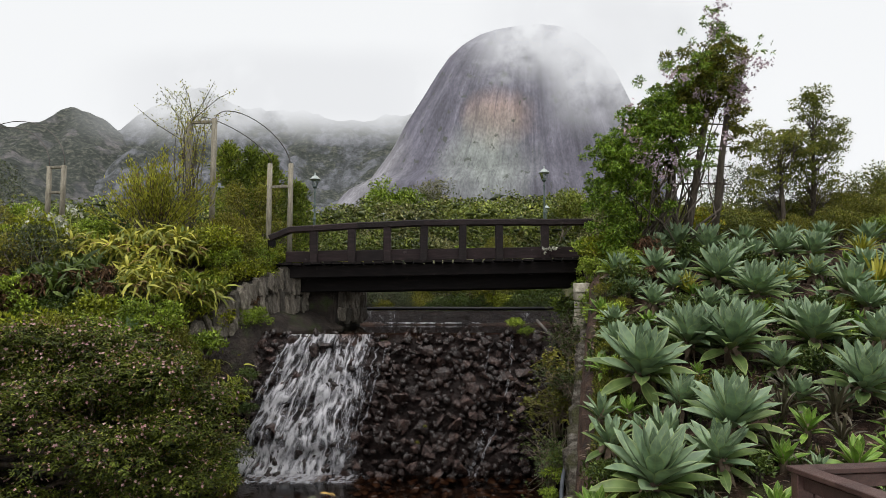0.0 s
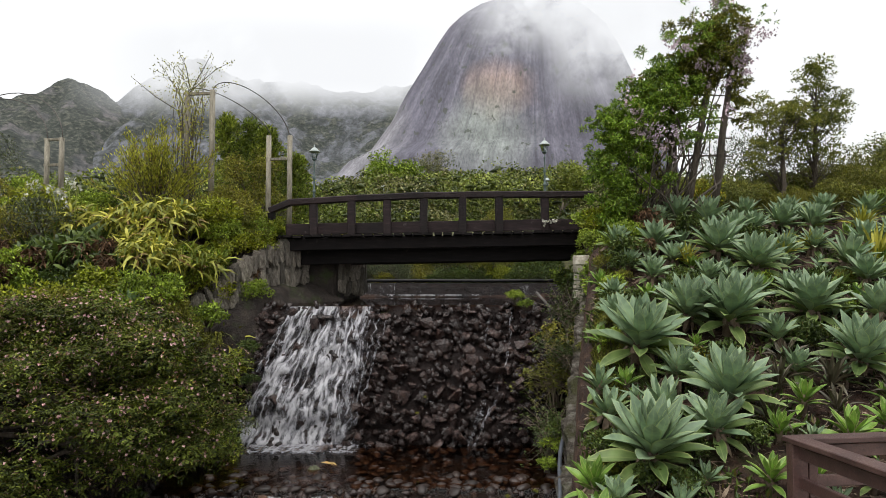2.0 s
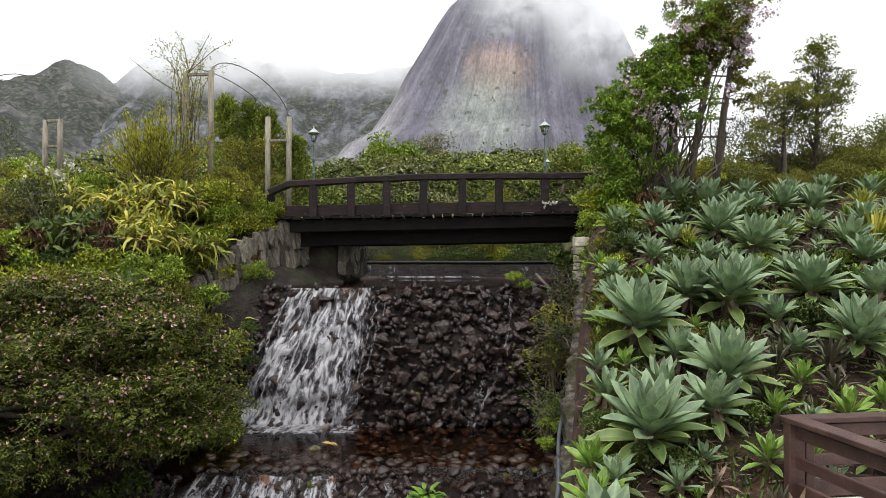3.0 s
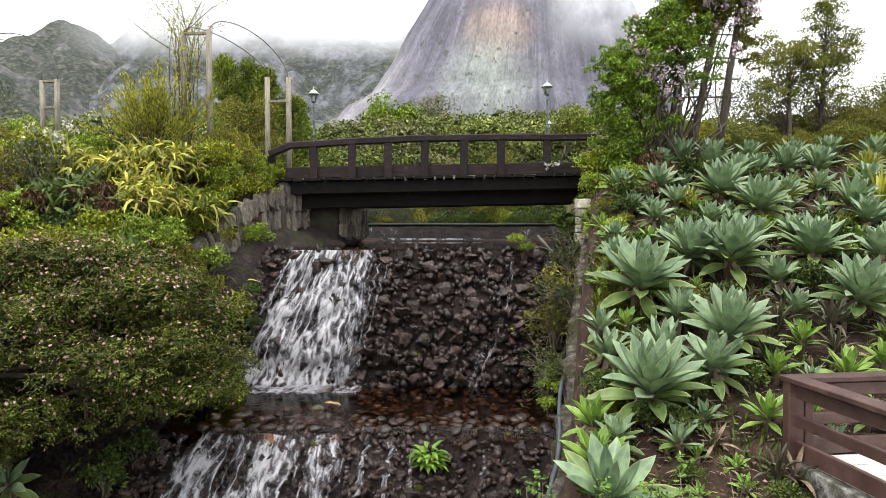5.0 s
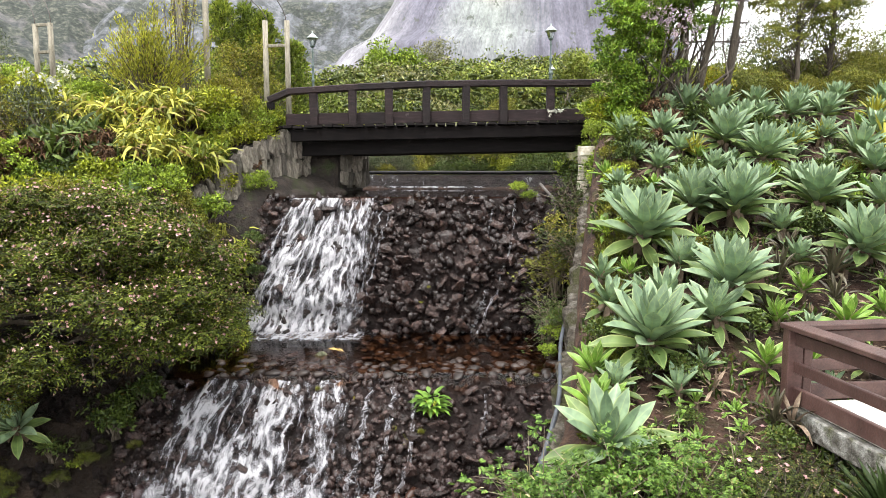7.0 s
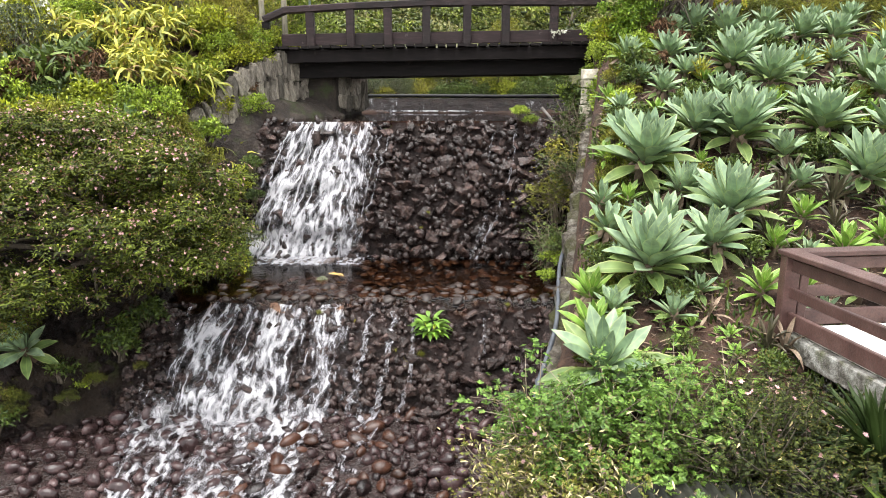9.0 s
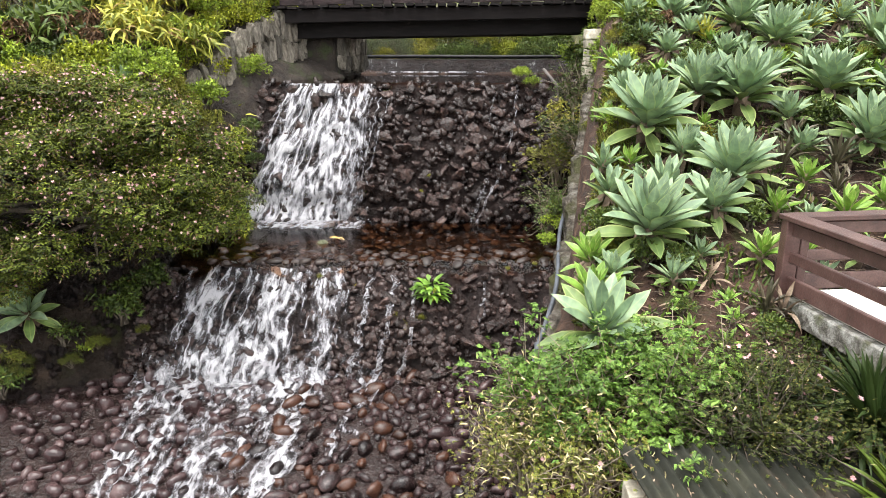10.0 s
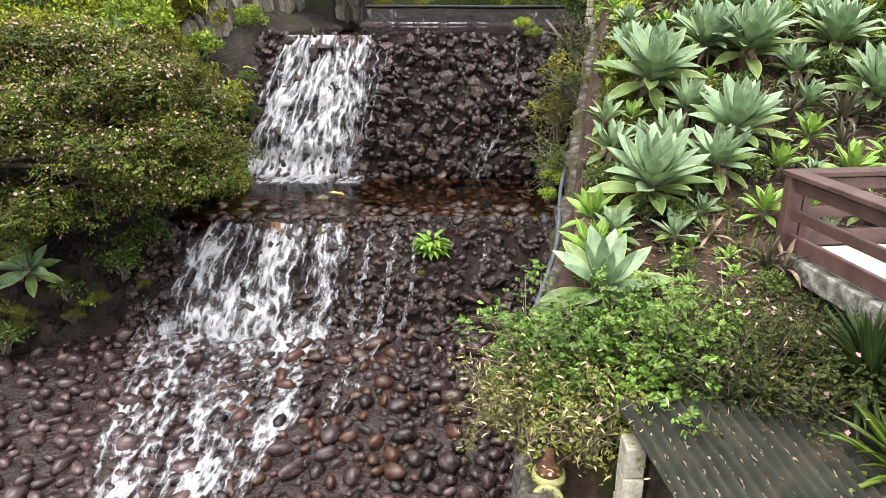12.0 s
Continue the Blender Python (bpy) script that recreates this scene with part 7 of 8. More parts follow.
# creepers that hang over the abutment and the head of the wall
for key, x, y, s, z in (("bright", 3.25, 14.9, 0.75, 0.45), ("bright", 3.5, 14.7, 0.8, 0.1), ("bright", 3.15, 14.5, 0.6, -0.15), ("herb", 3.6, 15.2, 0.9, 0.8), ("bright", 3.3, 15.4, 0.6, 1.0), ("deep", 3.9, 14.8, 0.9, 0.4), ("herb", 3.3, 14.0, 0.55, -0.5), ("bright", 3.05, 13.7, 0.45, -0.85),
                        ("deep", 3.4, 16.0, 0.55, -0.25), ("herb", 3.45, 16.1, 0.5, 0.2), ("deep", 3.5, 16.6, 0.5, -0.3), ("deep", 3.3, 17.0, 0.6, -0.45), ("deep", 3.3, 17.7, 0.6, -0.45), ("herb", 3.3, 18.3, 0.6, -0.35), ("deep", 3.4, 16.3, 0.6, 0.0), ("deep", 3.35, 15.6, 0.5, -0.5), ("bright", 1.55, 14.75, 0.28, -0.45), ("bright", 1.75, 14.7, 0.24, -0.6), ("herb", 3.0, 12.9, 0.4, -1.1), ("fine", 2.6, 12.3, 0.35, -1.4), ("bright", 3.2, 14.62, 0.42, -0.35), ("bright", 3.17, 14.6, 0.4, -0.75), ("herb", 3.2, 14.55, 0.4, -0.95), ("bright", 3.3, 14.5, 0.5, 0.0)):
    plant(key, x, y, s, z=z)
for x, y, s in ((4.3, 14.4, 1.0), (4.2, 14.0, 0.8), (3.9, 13.2, 0.7), (4.5, 13.9, 0.8)):
    plant("dry", x, y, s, 0.2)

# ---- trees and shrubs on the top of the agave slope ----
def olive_tree(x, y, lobes, n, lean):
    """Slim tree: a leader with limbs that end in small leafy tufts, sky showing between."""
    t = thing("olive_tree", at_ground(x, y), "slim olive-green tree with an open crown and pale trunk", "tree", "olive-green trees on the slope")
    o = np.array(t.location)
    c = np.concatenate([unit(rng.normal(size=(2 * k, 3))) * rng.uniform(0.35, 1.05, (2 * k, 1)) * [rx, rx * 0.8, rz] + [cx, y, cz] - o for cx, cz, rx, rz, k in lobes])
    top = Vector((lean, 0, c[:, 2].max() - 0.3))
    bm = tube([(0, 0, -0.2), top * 0.35 + Vector((0.06, 0, 0)), top * 0.7, top], [0.085, 0.065, 0.04, 0.012], 7)
    for q in c[::2]:
        e = Vector(q)
        b = top * min(0.92, max(0.2, (e.z - 0.9) / top.z))
        m = b.lerp(e, 0.5) + Vector(rng.normal(0, 0.1, 3))
        tube([b, m, e], [0.014, 0.009, 0.004], 4, bm)
    part("trunk", bm, BARK, t)
    r = rng.uniform(0.1, 0.22, len(c))
    part("crown", foliage("crown", c, r, int(n * 1.25), 0.085, 0.038, GREEN_T, 0.3, 0.9, squash=0.5, shell=0.2), None, t)


olive_tree(9.3, 19.0, ((9.4, 4.5, 1.15, 0.7, 44), (9.0, 3.5, 0.8, 0.5, 18)), 4600, 0.1)
olive_tree(10.2, 19.2, ((10.4, 5.7, 0.5, 0.7, 22), (10.75, 4.7, 0.8, 0.65, 28), (10.3, 3.8, 1.0, 0.6, 26), (9.8, 4.6, 0.4, 0.6, 12)), 6400, 0.3)
tree("thin_tree", at_ground(13.4, 21.0), "thin bare-limbed tree on the slope", 1.0, GREEN_T, 0.7, 3, 0.07, 4, 2600, 0.1, 0.04, 0.36)
for key, x, y, s in (("deep", 7.2, 17.6, 1.5), ("deep", 8.1, 18.6, 1.7), ("fine", 9.0, 17.8, 1.3), ("deep", 10.2, 18.0, 1.5), ("fine", 11.4, 18.6, 2.0), ("fine", 12.4, 18.2, 2.0), ("deep", 13.2, 19.0, 2.0), ("herb", 6.2, 17.4, 1.1), ("fine", 7.4, 20.4, 1.9), ("deep", 11.0, 21.0, 2.4), ("grey", 9.2, 21.0, 2.2), ("deep", 13.8, 17.6, 1.8), ("bright", 10.8, 16.8, 0.9), ("deep", 5.4, 17.4, 1.1), ("deep", 4.5, 16.4, 1.0), ("fine", 6.8, 22.5, 2.0), ("deep", 15.5, 20.0, 2.4), ("fine", 8.4, 23.5, 2.4), ("deep", 9.6, 20.2, 2.2), ("fine", 11.6, 20.4, 2.6), ("fine", 13.0, 20.6, 2.8), ("deep", 12.2, 19.2, 2.0), ("fine", 14.6, 21.5, 3.0), ("deep", 8.0, 20.0, 2.0), ("deep", 6.6, 19.4, 1.8)):
    plant(key, x, y, s, -0.1)
shrub("flowering_shrub", at_ground(6.4, 16.9), "green shrub with yellow flowers behind the agaves", "shrub", 0.5, 0.4, 1.2, GREEN_A, 1800, 0.08, 0.03, 16, 0.22, flowers=(PETAL_YELLOW, 160, 0.04))

# ---- rosettes of narrow leaves among the agaves ----
def blade(name, mat, wide, bend):
    return agave_leaf(name, mat, 0.6, wide, bend)


AG_LEAVES["bronze"] = [blade("leaf", BROM_DARK, 0.075, b) for b in (0.15, 0.35, 0.6)]
AG_LEAVES["gold"] = [blade("leaf", GREEN_D, 0.05, b) for b in (0.1, 0.25, 0.5)]
AG_LEAVES["sword"] = [blade("leaf", SWORD_DARK, 0.045, b) for b in (0.15, 0.4, 0.7)]
AG_LEAVES["lime"] = [blade("leaf", SWORD_FRESH, 0.038, b) for b in (0.15, 0.4, 0.7)]
AG_LEAVES["pale"] = [blade("leaf", STRAW, 0.09, b) for b in (0.2, 0.4, 0.7)]


def rosette(name, key, at, size, count, label, category, tilt=(10, 0), low=10):
    t = thing(name, at, label, category, "rosettes among the agaves")
    t.matrix_basis = pose(*at, *tilt, 0) @ pose(0, 0, 0, 0, 0, rng.uniform(0, 360))
    part("heart", lathe([(0.03 * size, -0.1), (0.05 * size, 0.02), (0.02 * size, 0.12 * size)], 8), BROM_DARK, t)
    for i in range(count):
        s = i / (count - 1)
        lf = new("leaf", AG_LEAVES[key][min(2, int(s * 2.9))])
        lf.parent = t
        lf.matrix_basis = pose(0, 0, 0.03, 0, 0, i * 137.5 + rng.normal(0, 8)) @ pose(0.02, 0, 0, rng.normal(0, 10), -(85 - (85 - low) * s + rng.normal(0, 6)), 0) @ Matrix.Scale(size * rng.uniform(0.75, 1.05), 4)
    return t


for x, y, d in ((4.4, 9.15, 0.75), (5.05, 9.1, 0.8), (4.7, 9.6, 0.7), (5.6, 8.7, 0.7), (3.95, 8.45, 0.7), (4.85, 8.6, 0.55), (6.1, 9.9, 0.8)):
    rosette("bromeliad", "bronze", at_ground(x, y, 0.1), d, 20, "bronze bromeliad rosette with some withered leaves", "bromeliad")
for x, y, d in ((6.3, 12.85, 0.8), (7.8, 12.5, 1.2), (7.0, 13.2, 0.7), (4.5, 12.8, 0.7), (8.4, 13.9, 1.0)):
    rosette("flax_plant", "gold", at_ground(x, y, 0.1), d, 26, "yellow-green flax tuft with narrow leaves", "flax", low=25)
rosette("bromeliad", "bronze", at_ground(3.3, 6.85, 0.05), 0.55, 16, "greyish bromeliad with withered leaves beside the deck post", "bromeliad")
rosette("bromeliad", "pale", at_ground(3.45, 6.8, 0.05), 0.6, 10, "withered straw-coloured bromeliad beside the deck post", "bromeliad", low=-15)
rosette("bromeliad", "pale", at_ground(2.85, 7.3, 0.05), 0.45, 7, "withered straw-coloured rosette on the soil", "bromeliad", low=-15)
rosette("yucca", "sword", (3.6, 5.3, -3.0), 1.2, 100, "dark green yucca with long sword leaves under the deck", "yucca", (0, -15), low=-10)
rosette("yucca", "lime", (3.6, 4.55, -3.5), 1.3, 110, "fresh green yucca with long sword leaves beside the shed", "yucca", (0, -15), low=-10)

# ---- shrubs at the foot of the slope ----
def feathery(name, at, label, rx, ry, h, mat, n, leaf, branches, pods=0, flowers=0, group="", bark=None):
    """An open shrub: bare forked branches below, feathered sprays of leaflets at their ends."""
    t = thing(name, at, label, "shrub", group)
    bm = bmesh.new()
    tips = []
    for k in range(branches):
        a = rng.uniform(0, 2 * math.pi)
        e = Vector((math.cos(a) * rx * rng.uniform(0.3, 1), math.sin(a) * ry * rng.uniform(0.3, 1), h * rng.uniform(0.55, 1.0)))
        m = e * 0.5 + Vector((*rng.normal(0, 0.08, 2), 0.08))
        tube([(*rng.normal(0, 0.04, 2), -0.1), m * 0.6, m, e], [0.02, 0.015, 0.011, 0.005], 5, bm)
        for j in range(5):
            q = m.lerp(e, rng.uniform(0.1, 0.9))
            f = q + Vector(rng.normal(0, 0.22, 3)) + Vector((0, 0, 0.08))
            tube([q, q.lerp(f, 0.5), f], [0.007, 0.005, 0.002], 4, bm)
            tips.append(np.array(f))
        tips.append(np.array(e))
    part("branchwork", bm, bark or PALE_BARK, t)
    tips = np.array(tips)
    k = rng.integers(len(tips), size=n // 6)
    p = tips[k] + rng.normal(0, 0.055, (len(k), 3))
    way = unit(rng.normal(size=p.shape) * [1, 1, 0.5] + [0, 0, 0.15])
    face = unit(rng.normal(0, 0.35, p.shape) + [0, 0, 1])
    side = unit(np.cross(way, face))
    pieces = []
    for j in range(6):
        sg = 1 if j % 2 else -1
        v, f = leaves(p + way * leaf * 0.42 * (j // 2), unit(way * 0.8 + side * sg * 0.75), face, leaf * rng.uniform(0.75, 1.15, len(p)), leaf * 0.5)
        pieces.append((v, f, 0))
    part("foliage", joined("foliage", pieces, [mat]), None, t)
    if pods:
        kk = rng.integers(len(tips), size=pods)
        q = tips[kk] + rng.normal(0, 0.1, (pods, 3)) + [0, 0, 0.05]
        v, f = leaves(q, rng.normal(size=q.shape) + [0, -0.2, 0], rng.normal(size=q.shape) + [0, 0, 1], 0.07 * rng.uniform(0.7, 1.2, pods), 0.016, curl=0.45, long=True)
        part("pod_cluster", mesh_of("pods", v, f, POD), None, t, "pale curled seed pods")["kind"] = "stuff"
    if flowers:
        kk = rng.integers(len(tips), size=flowers)
        q = tips[kk] + rng.normal(0, 0.08, (flowers, 3)) + [0, -0.03, 0.09]
        part("blossom", blossoms("blossom", q, unit(rng.normal(0, 0.4, q.shape) + [0, -0.5, 0.8]), 0.026, PETAL_PINK, 16), None, t, "pink powder-puff flowers")
    return t


POD = surface("pale_pod", [(0.3, (0.4, 0.32, 0.14)), (0.7, (0.6, 0.52, 0.28))], 6, rough=(0.6, 0.8), bump=0, vary="island", amount=0.2)
for x, y, z, rx, h, n in ((2.35, 13.7, -1.75, 0.5, 0.75, 4500), (2.15, 13.4, -2.3, 0.45, 0.6, 4000), (2.55, 14.2, -1.0, 0.4, 0.6, 3000), (2.4, 13.1, -1.7, 0.35, 0.5, 3000), (2.0, 13.0, -3.0, 0.3, 0.5, 1800), (1.9, 12.4, -3.1, 0.25, 0.4, 1200)):
    feathery("wall_shrub", (x, y, z), "olive feathery shrub rooted in the wall beside the falls", rx, rx * 0.7, h, GREEN_B if n < 3500 else GREEN_C, int(n * 1.4), 0.036, 14, group="shrubs on the wall")
for x, y, z, rx, h, n in ((1.75, 6.05, -3.45, 0.62, 0.75, 9000), (2.2, 5.9, -3.35, 0.5, 0.72, 7000), (1.15, 6.1, -3.6, 0.55, 0.85, 7000), (1.9, 5.55, -3.75, 0.5, 0.8, 6000), (0.85, 6.45, -3.85, 0.4, 1.0, 4000)):
    feathery("leafy_shrub", (x, y, z - 0.14), "bright green open shrub with forked bare branches", rx, rx * 0.8, h * 1.15, FEATHER, int(n * 0.9), 0.046, 20, group="shrubs by the shed")
for x, y, z, rx, h, n in ((0.72, 5.8, -3.9, 0.42, 0.5, 6500), (1.3, 5.5, -3.85, 0.45, 0.5, 6500), (1.0, 6.1, -3.8, 0.45, 0.55, 5500)):
    feathery("pod_shrub", (x, y, z), "olive shrub hung with pale curled seed pods", rx, rx * 0.8, h, POD_LEAF, int(n * 1.4), 0.024, 24, 300, 14, "shrubs by the shed")
for x, y, z, rx, h, n in ((2.95, 5.7, -3.5, 0.6, 0.6, 9000), (2.55, 5.5, -3.5, 0.5, 0.55, 6000), (3.1, 5.3, -3.6, 0.5, 0.6, 8000), (3.05, 5.85, -3.4, 0.4, 0.5, 6000), (2.85, 6.15, -3.25, 0.45, 0.4, 4000)):
    feathery("powder_puff_shrub", (x, y, z), "dark green feathery shrub with pink powder-puff flowers", rx, rx * 0.8, h, PUFF_LEAF, int(n * 3.0), 0.024, 40, 30, 24, "shrubs by the shed", BARK)
for x, y, s in ((2.0, 6.6, 0.25), (2.45, 6.9, 0.2), (2.6, 7.5, 0.28), (2.85, 8.0, 0.3), (1.9, 8.4, 0.3), (3.2, 6.5, 0.25), (2.25, 7.65, 0.3), (3.6, 8.1, 0.3), (5.3, 9.9, 0.4), (3.9, 9.6, 0.4)):
    plant("deep", x, y, s)
# plants on the lower fall and its banks
agave(at_ground(1.95, 5.3, 0.75), 0.6, "fresh", 20, (10, 0), "fresh green agave behind the shed roof", 0.2)


def leafy_plant(at, label):
    t = thing("leafy_plant", at, label, "plant")
    n = 90
    a = rng.uniform(0, 2 * math.pi, n)
    e = rng.uniform(-0.1, 1.2, n)
    b = np.stack([np.cos(a) * 0.16, np.sin(a) * 0.12, 0.1 + 0.3 * rng.random(n)], 1) * rng.uniform(0.3, 1, (n, 1))
    v, f = leaves(b, np.stack([np.cos(a), np.sin(a), e], 1), np.stack([-np.cos(a) * e * 0.5, -np.sin(a) * e * 0.5, np.ones(n)], 1), 0.24 * rng.uniform(0.6, 1.1, n), 0.075, long=True, curl=0.35)
    part("leaf_clump", mesh_of("leaf_clump", v, f, LUSH), None, t)
    bm = bmesh.new()
    for q in b[:14]:
        tube([(0, 0, -0.1), q * 0.6, q], [0.012, 0.009, 0.005], 4, bm)
    part("stalk_clump", bm, GREEN_A, t)


leafy_plant((-0.25, 10.5, -3.75), "bright green leafy plant growing on the lower rock face")
for x, y, z, s in ((-0.55, 10.25, -4.15, 0.55), (-0.4, 10.3, -4.0, 0.5), (-0.25, 10.1, -4.3, 0.45), (-0.8, 10.35, -3.95, 0.4), (-2.1, 10.7, -3.6, 0.45), (-2.05, 10.75, -3.45, 0.4), (0.5, 10.3, -4.1, 0.4), (-1.45, 10.75, -3.6, 0.35), (1.0, 10.9, -3.35, 0.35), (1.3, 11.2, -3.3, 0.4), (1.45, 11.0, -3.3, 0.35),
                   (-5.6, 9.8, -4.6, 0.45), (-5.2, 10.0, -4.4, 0.4), (-4.85, 10.1, -4.4, 0.45), (-5.9, 9.7, -4.5, 0.4), (-0.5, 13.75, -2.6, 0.3), (-0.35, 13.8, -2.3, 0.3)):
    plant("grass", x, y, s, z=z)
for key, x, y, s, z in (("spray", -6.6, 9.5, 0.7, -4.5), ("spray", -6.3, 9.4, 0.5, -4.6), ("deep", -5.75, 9.75, 0.35, -4.2), ("deep", -6.9, 9.9, 0.9, -4.0), ("spray", -7.0, 9.2, 0.8, -4.8), ("herb", -5.45, 9.9, 0.25, -4.4), ("deep", -5.2, 10.3, 0.5, -3.9), ("deep", -4.75, 10.6, 0.45, -3.7), ("herb", 1.9, 12.3, 0.25, -3.0), ("deep", 2.05, 12.4, 0.3, -2.8), ("herb", 1.75, 11.8, 0.22, -3.2)):
    plant(key, x, y, s, z=z)


for x, y, s in ((6.2, 11.6, 0.4), (4.2, 11.9, 0.4), (6.0, 13.5, 0.4), (7.8, 11.6, 0.5), (4.9, 13.9, 0.5), (3.5, 13.2, 0.5)):
    plant("deep", x, y, s)
for key, x, y, s in (("herb", -4.75, 12.9, 1.0), ("bright", -4.55, 13.4, 0.9), ("herb", -4.3, 12.4, 1.0), ("bright", -4.95, 13.1, 0.9), ("herb", -5.2, 11.3, 1.0)):
    plant(key, x, y, s)

for key, x, y, s in (("herb", -4.95, 14.6, 0.9), ("bright", -4.75, 15.1, 0.85), ("herb", -4.45, 15.6, 0.8), ("bright", -5.3, 14.3, 0.9), ("bright", -5.5, 13.9, 0.8), ("herb", -4.25, 16.1, 0.7), ("fine", -5.0, 15.7, 0.9), ("herb", -5.5, 15.3, 0.8), ("herb", -5.9, 14.0, 0.8), ("bright", -5.75, 13.3, 0.7), ("herb", -5.35, 13.3, 0.8), ("bright", -5.1, 12.7, 0.9), ("herb", -6.3, 13.6, 0.8), ("bright", -6.0, 12.2, 0.9), ("herb", -6.8, 12.0, 1.0), ("bright", -7.2, 12.4, 0.9), ("herb", -4.9, 13.9, 0.6)):
    plant(key, x, y, s)

for key, x, y, s in (("deep", 2.75, 11.8, 0.4), ("herb", 2.9, 12.3, 0.45), ("deep", 3.2, 12.9, 0.5), ("bright", 3.35, 13.5, 0.5), ("fine", 2.55, 11.2, 0.4), ("bright", 3.3, 14.1, 0.5), ("herb", 2.45, 10.7, 0.35), ("fine", 3.0, 13.3, 0.45), ("bright", 2.3, 10.1, 0.3), ("herb", 3.6, 14.2, 0.6), ("deep", 3.0, 11.5, 0.5), ("deep", 3.8, 11.7, 0.5), ("deep", 2.3, 8.6, 0.35), ("deep", 2.0, 8.2, 0.3)):
    plant(key, x + 0.12, y, s * 0.7)

# litter and weeds on the slope
def litter():
    n = 7500
    x, y = rng.uniform(1.6, 9, n), rng.uniform(5.8, 15, n)
    keep = x > right_edge(y) + 0.3
    x, y = x[keep], y[keep]
    p = np.stack([x, y, land(x, y) + 0.05], 1)
    n = len(p)
    v, f = leaves(p, rng.normal(size=(n, 3)) * [1, 1, 0.2] + [0, 0, 0.12], np.tile([0.0, -0.4, 1.0], (n, 1)) + rng.normal(0, 0.3, (n, 3)), 0.17 * rng.uniform(0.3, 1.1, n), 0.024 * rng.uniform(0.4, 1.2, n), curl=0.1, long=True)
    tagged(new("leaf_litter", mesh_of("leaf_litter", v, f, STRAW)), "dry brown leaves strewn over the agave slope", "leaf litter", kind="stuff")
    n = 18000
    x, y = rng.uniform(1.5, 9, n), rng.uniform(5.8, 15, n)
    keep = (x > right_edge(y) + 0.25) & (np.array([noise.noise((a * 0.9, b * 0.9, 3.0)) for a, b in zip(x, y)]) > 0.02)
    x, y = x[keep], y[keep]
    p = np.stack([x, y, land(x, y) + 0.02], 1)
    n = len(p)
    v, f = leaves(p, rng.normal(0, 0.5, (n, 3)) + [0, 0, 0.8], rng.normal(size=(n, 3)), 0.13 * rng.uniform(0.4, 1.2, n), 0.035, curl=0.3)
    tagged(new("weeds", mesh_of("weeds", v, f, GREEN_B)), "low green weeds between the agaves", "weeds", kind="stuff")


    n = 26000
    y = rng.uniform(6.5, 15.4, n)
    x = right_edge(y) + 0.85 - 0.62 * rng.random(n) ** 1.3
    keep = np.array([noise.noise((a * 1.6, b * 1.6, 8.0)) for a, b in zip(x, y)]) > -0.22
    x, y = x[keep], y[keep]
    z = np.interp(y, [3, 6, 7.5, 8.3, 9.8, 11.5, 14.5, 16], [-4.6, -3.9, -3.12, -2.85, -2.38, -1.6, -0.12, 0.3])
    z = np.where(x > right_edge(y) + 0.4, land(x, y) + 0.04, z + 0.05)
    p = np.stack([x, y, z + rng.uniform(-0.05, 0.03, len(x))], 1)
    n = len(p)
    v, f = leaves(p, rng.normal(0, 0.6, (n, 3)) + [-0.2, -0.2, 0.5], rng.normal(size=(n, 3)), 0.075 * rng.uniform(0.4, 1.3, n), 0.024, curl=0.3)
    tagged(new("moss", mesh_of("moss", v, f, GREEN_O)), "olive moss and small weeds on the retaining wall", "moss", kind="stuff")


litter()

# low growth between the bush and the wing wall
for key, x, y, s, z in (("fine", -4.5, 13.3, 0.5, -1.5), ("herb", -4.6, 13.6, 0.5, -1.0), ("bright", -5.3, 11.9, 0.9, -1.5), ("fine", -6.1, 11.6, 0.9, -1.5), ("bright", -6.9, 11.5, 0.9, -1.4), ("herb", -7.6, 11.3, 0.9, -1.4)):
    plant(key, x, y, s, z=z)


def flower_sprig(at):
    t = thing("flower_sprig", at, "small white flower sprig hanging over the bridge edge", "flower")
    part("stalk", tube([(0.25, 0.05, 0.06), (0.1, 0, 0.09), (-0.1, -0.03, 0.02)], [0.008, 0.006, 0.004], 5), BARK, t)
    p = np.stack([rng.uniform(-0.18, 0.14, 26), rng.normal(-0.03, 0.03, 26), rng.normal(0.05, 0.03, 26)], 1)
    part("blossom", blossoms("blossom", p, unit(rng.normal(size=p.shape) + [0, -0.7, 0.3]), 0.045, PETAL_WHITE, 5), None, t)


flower_sprig((2.51, 16.12, 1.36))
fallen = thing("fallen_leaf", (-2.02, 12.38, -3.2), "yellow fallen leaf floating in the pool", "leaf")
v, f = leaves(np.array([[-0.12, 0, 0.02], [0.02, -0.04, 0.025]]), np.array([[1.0, -0.25, 0.05], [1.0, -0.6, 0.1]]), np.array([[0, -0.2, 1.0], [0.1, 0, 1.0]]), np.array([0.24, 0.18]), np.array([0.08, 0.07]), long=True)
part("blade", mesh_of("blade", v, f, STRAW_YELLOW), None, fallen)
stick = thing("old_pipe", (2.04, 14.7, -0.27), "pale old pipe leaning at the crest of the fall", "pipe")
part("pipe", tube([(-0.05, 0.1, 0.05), (0.14, -0.2, -0.2), (0.28, -0.4, -0.4)], 0.03, 7), WIRE, stick)

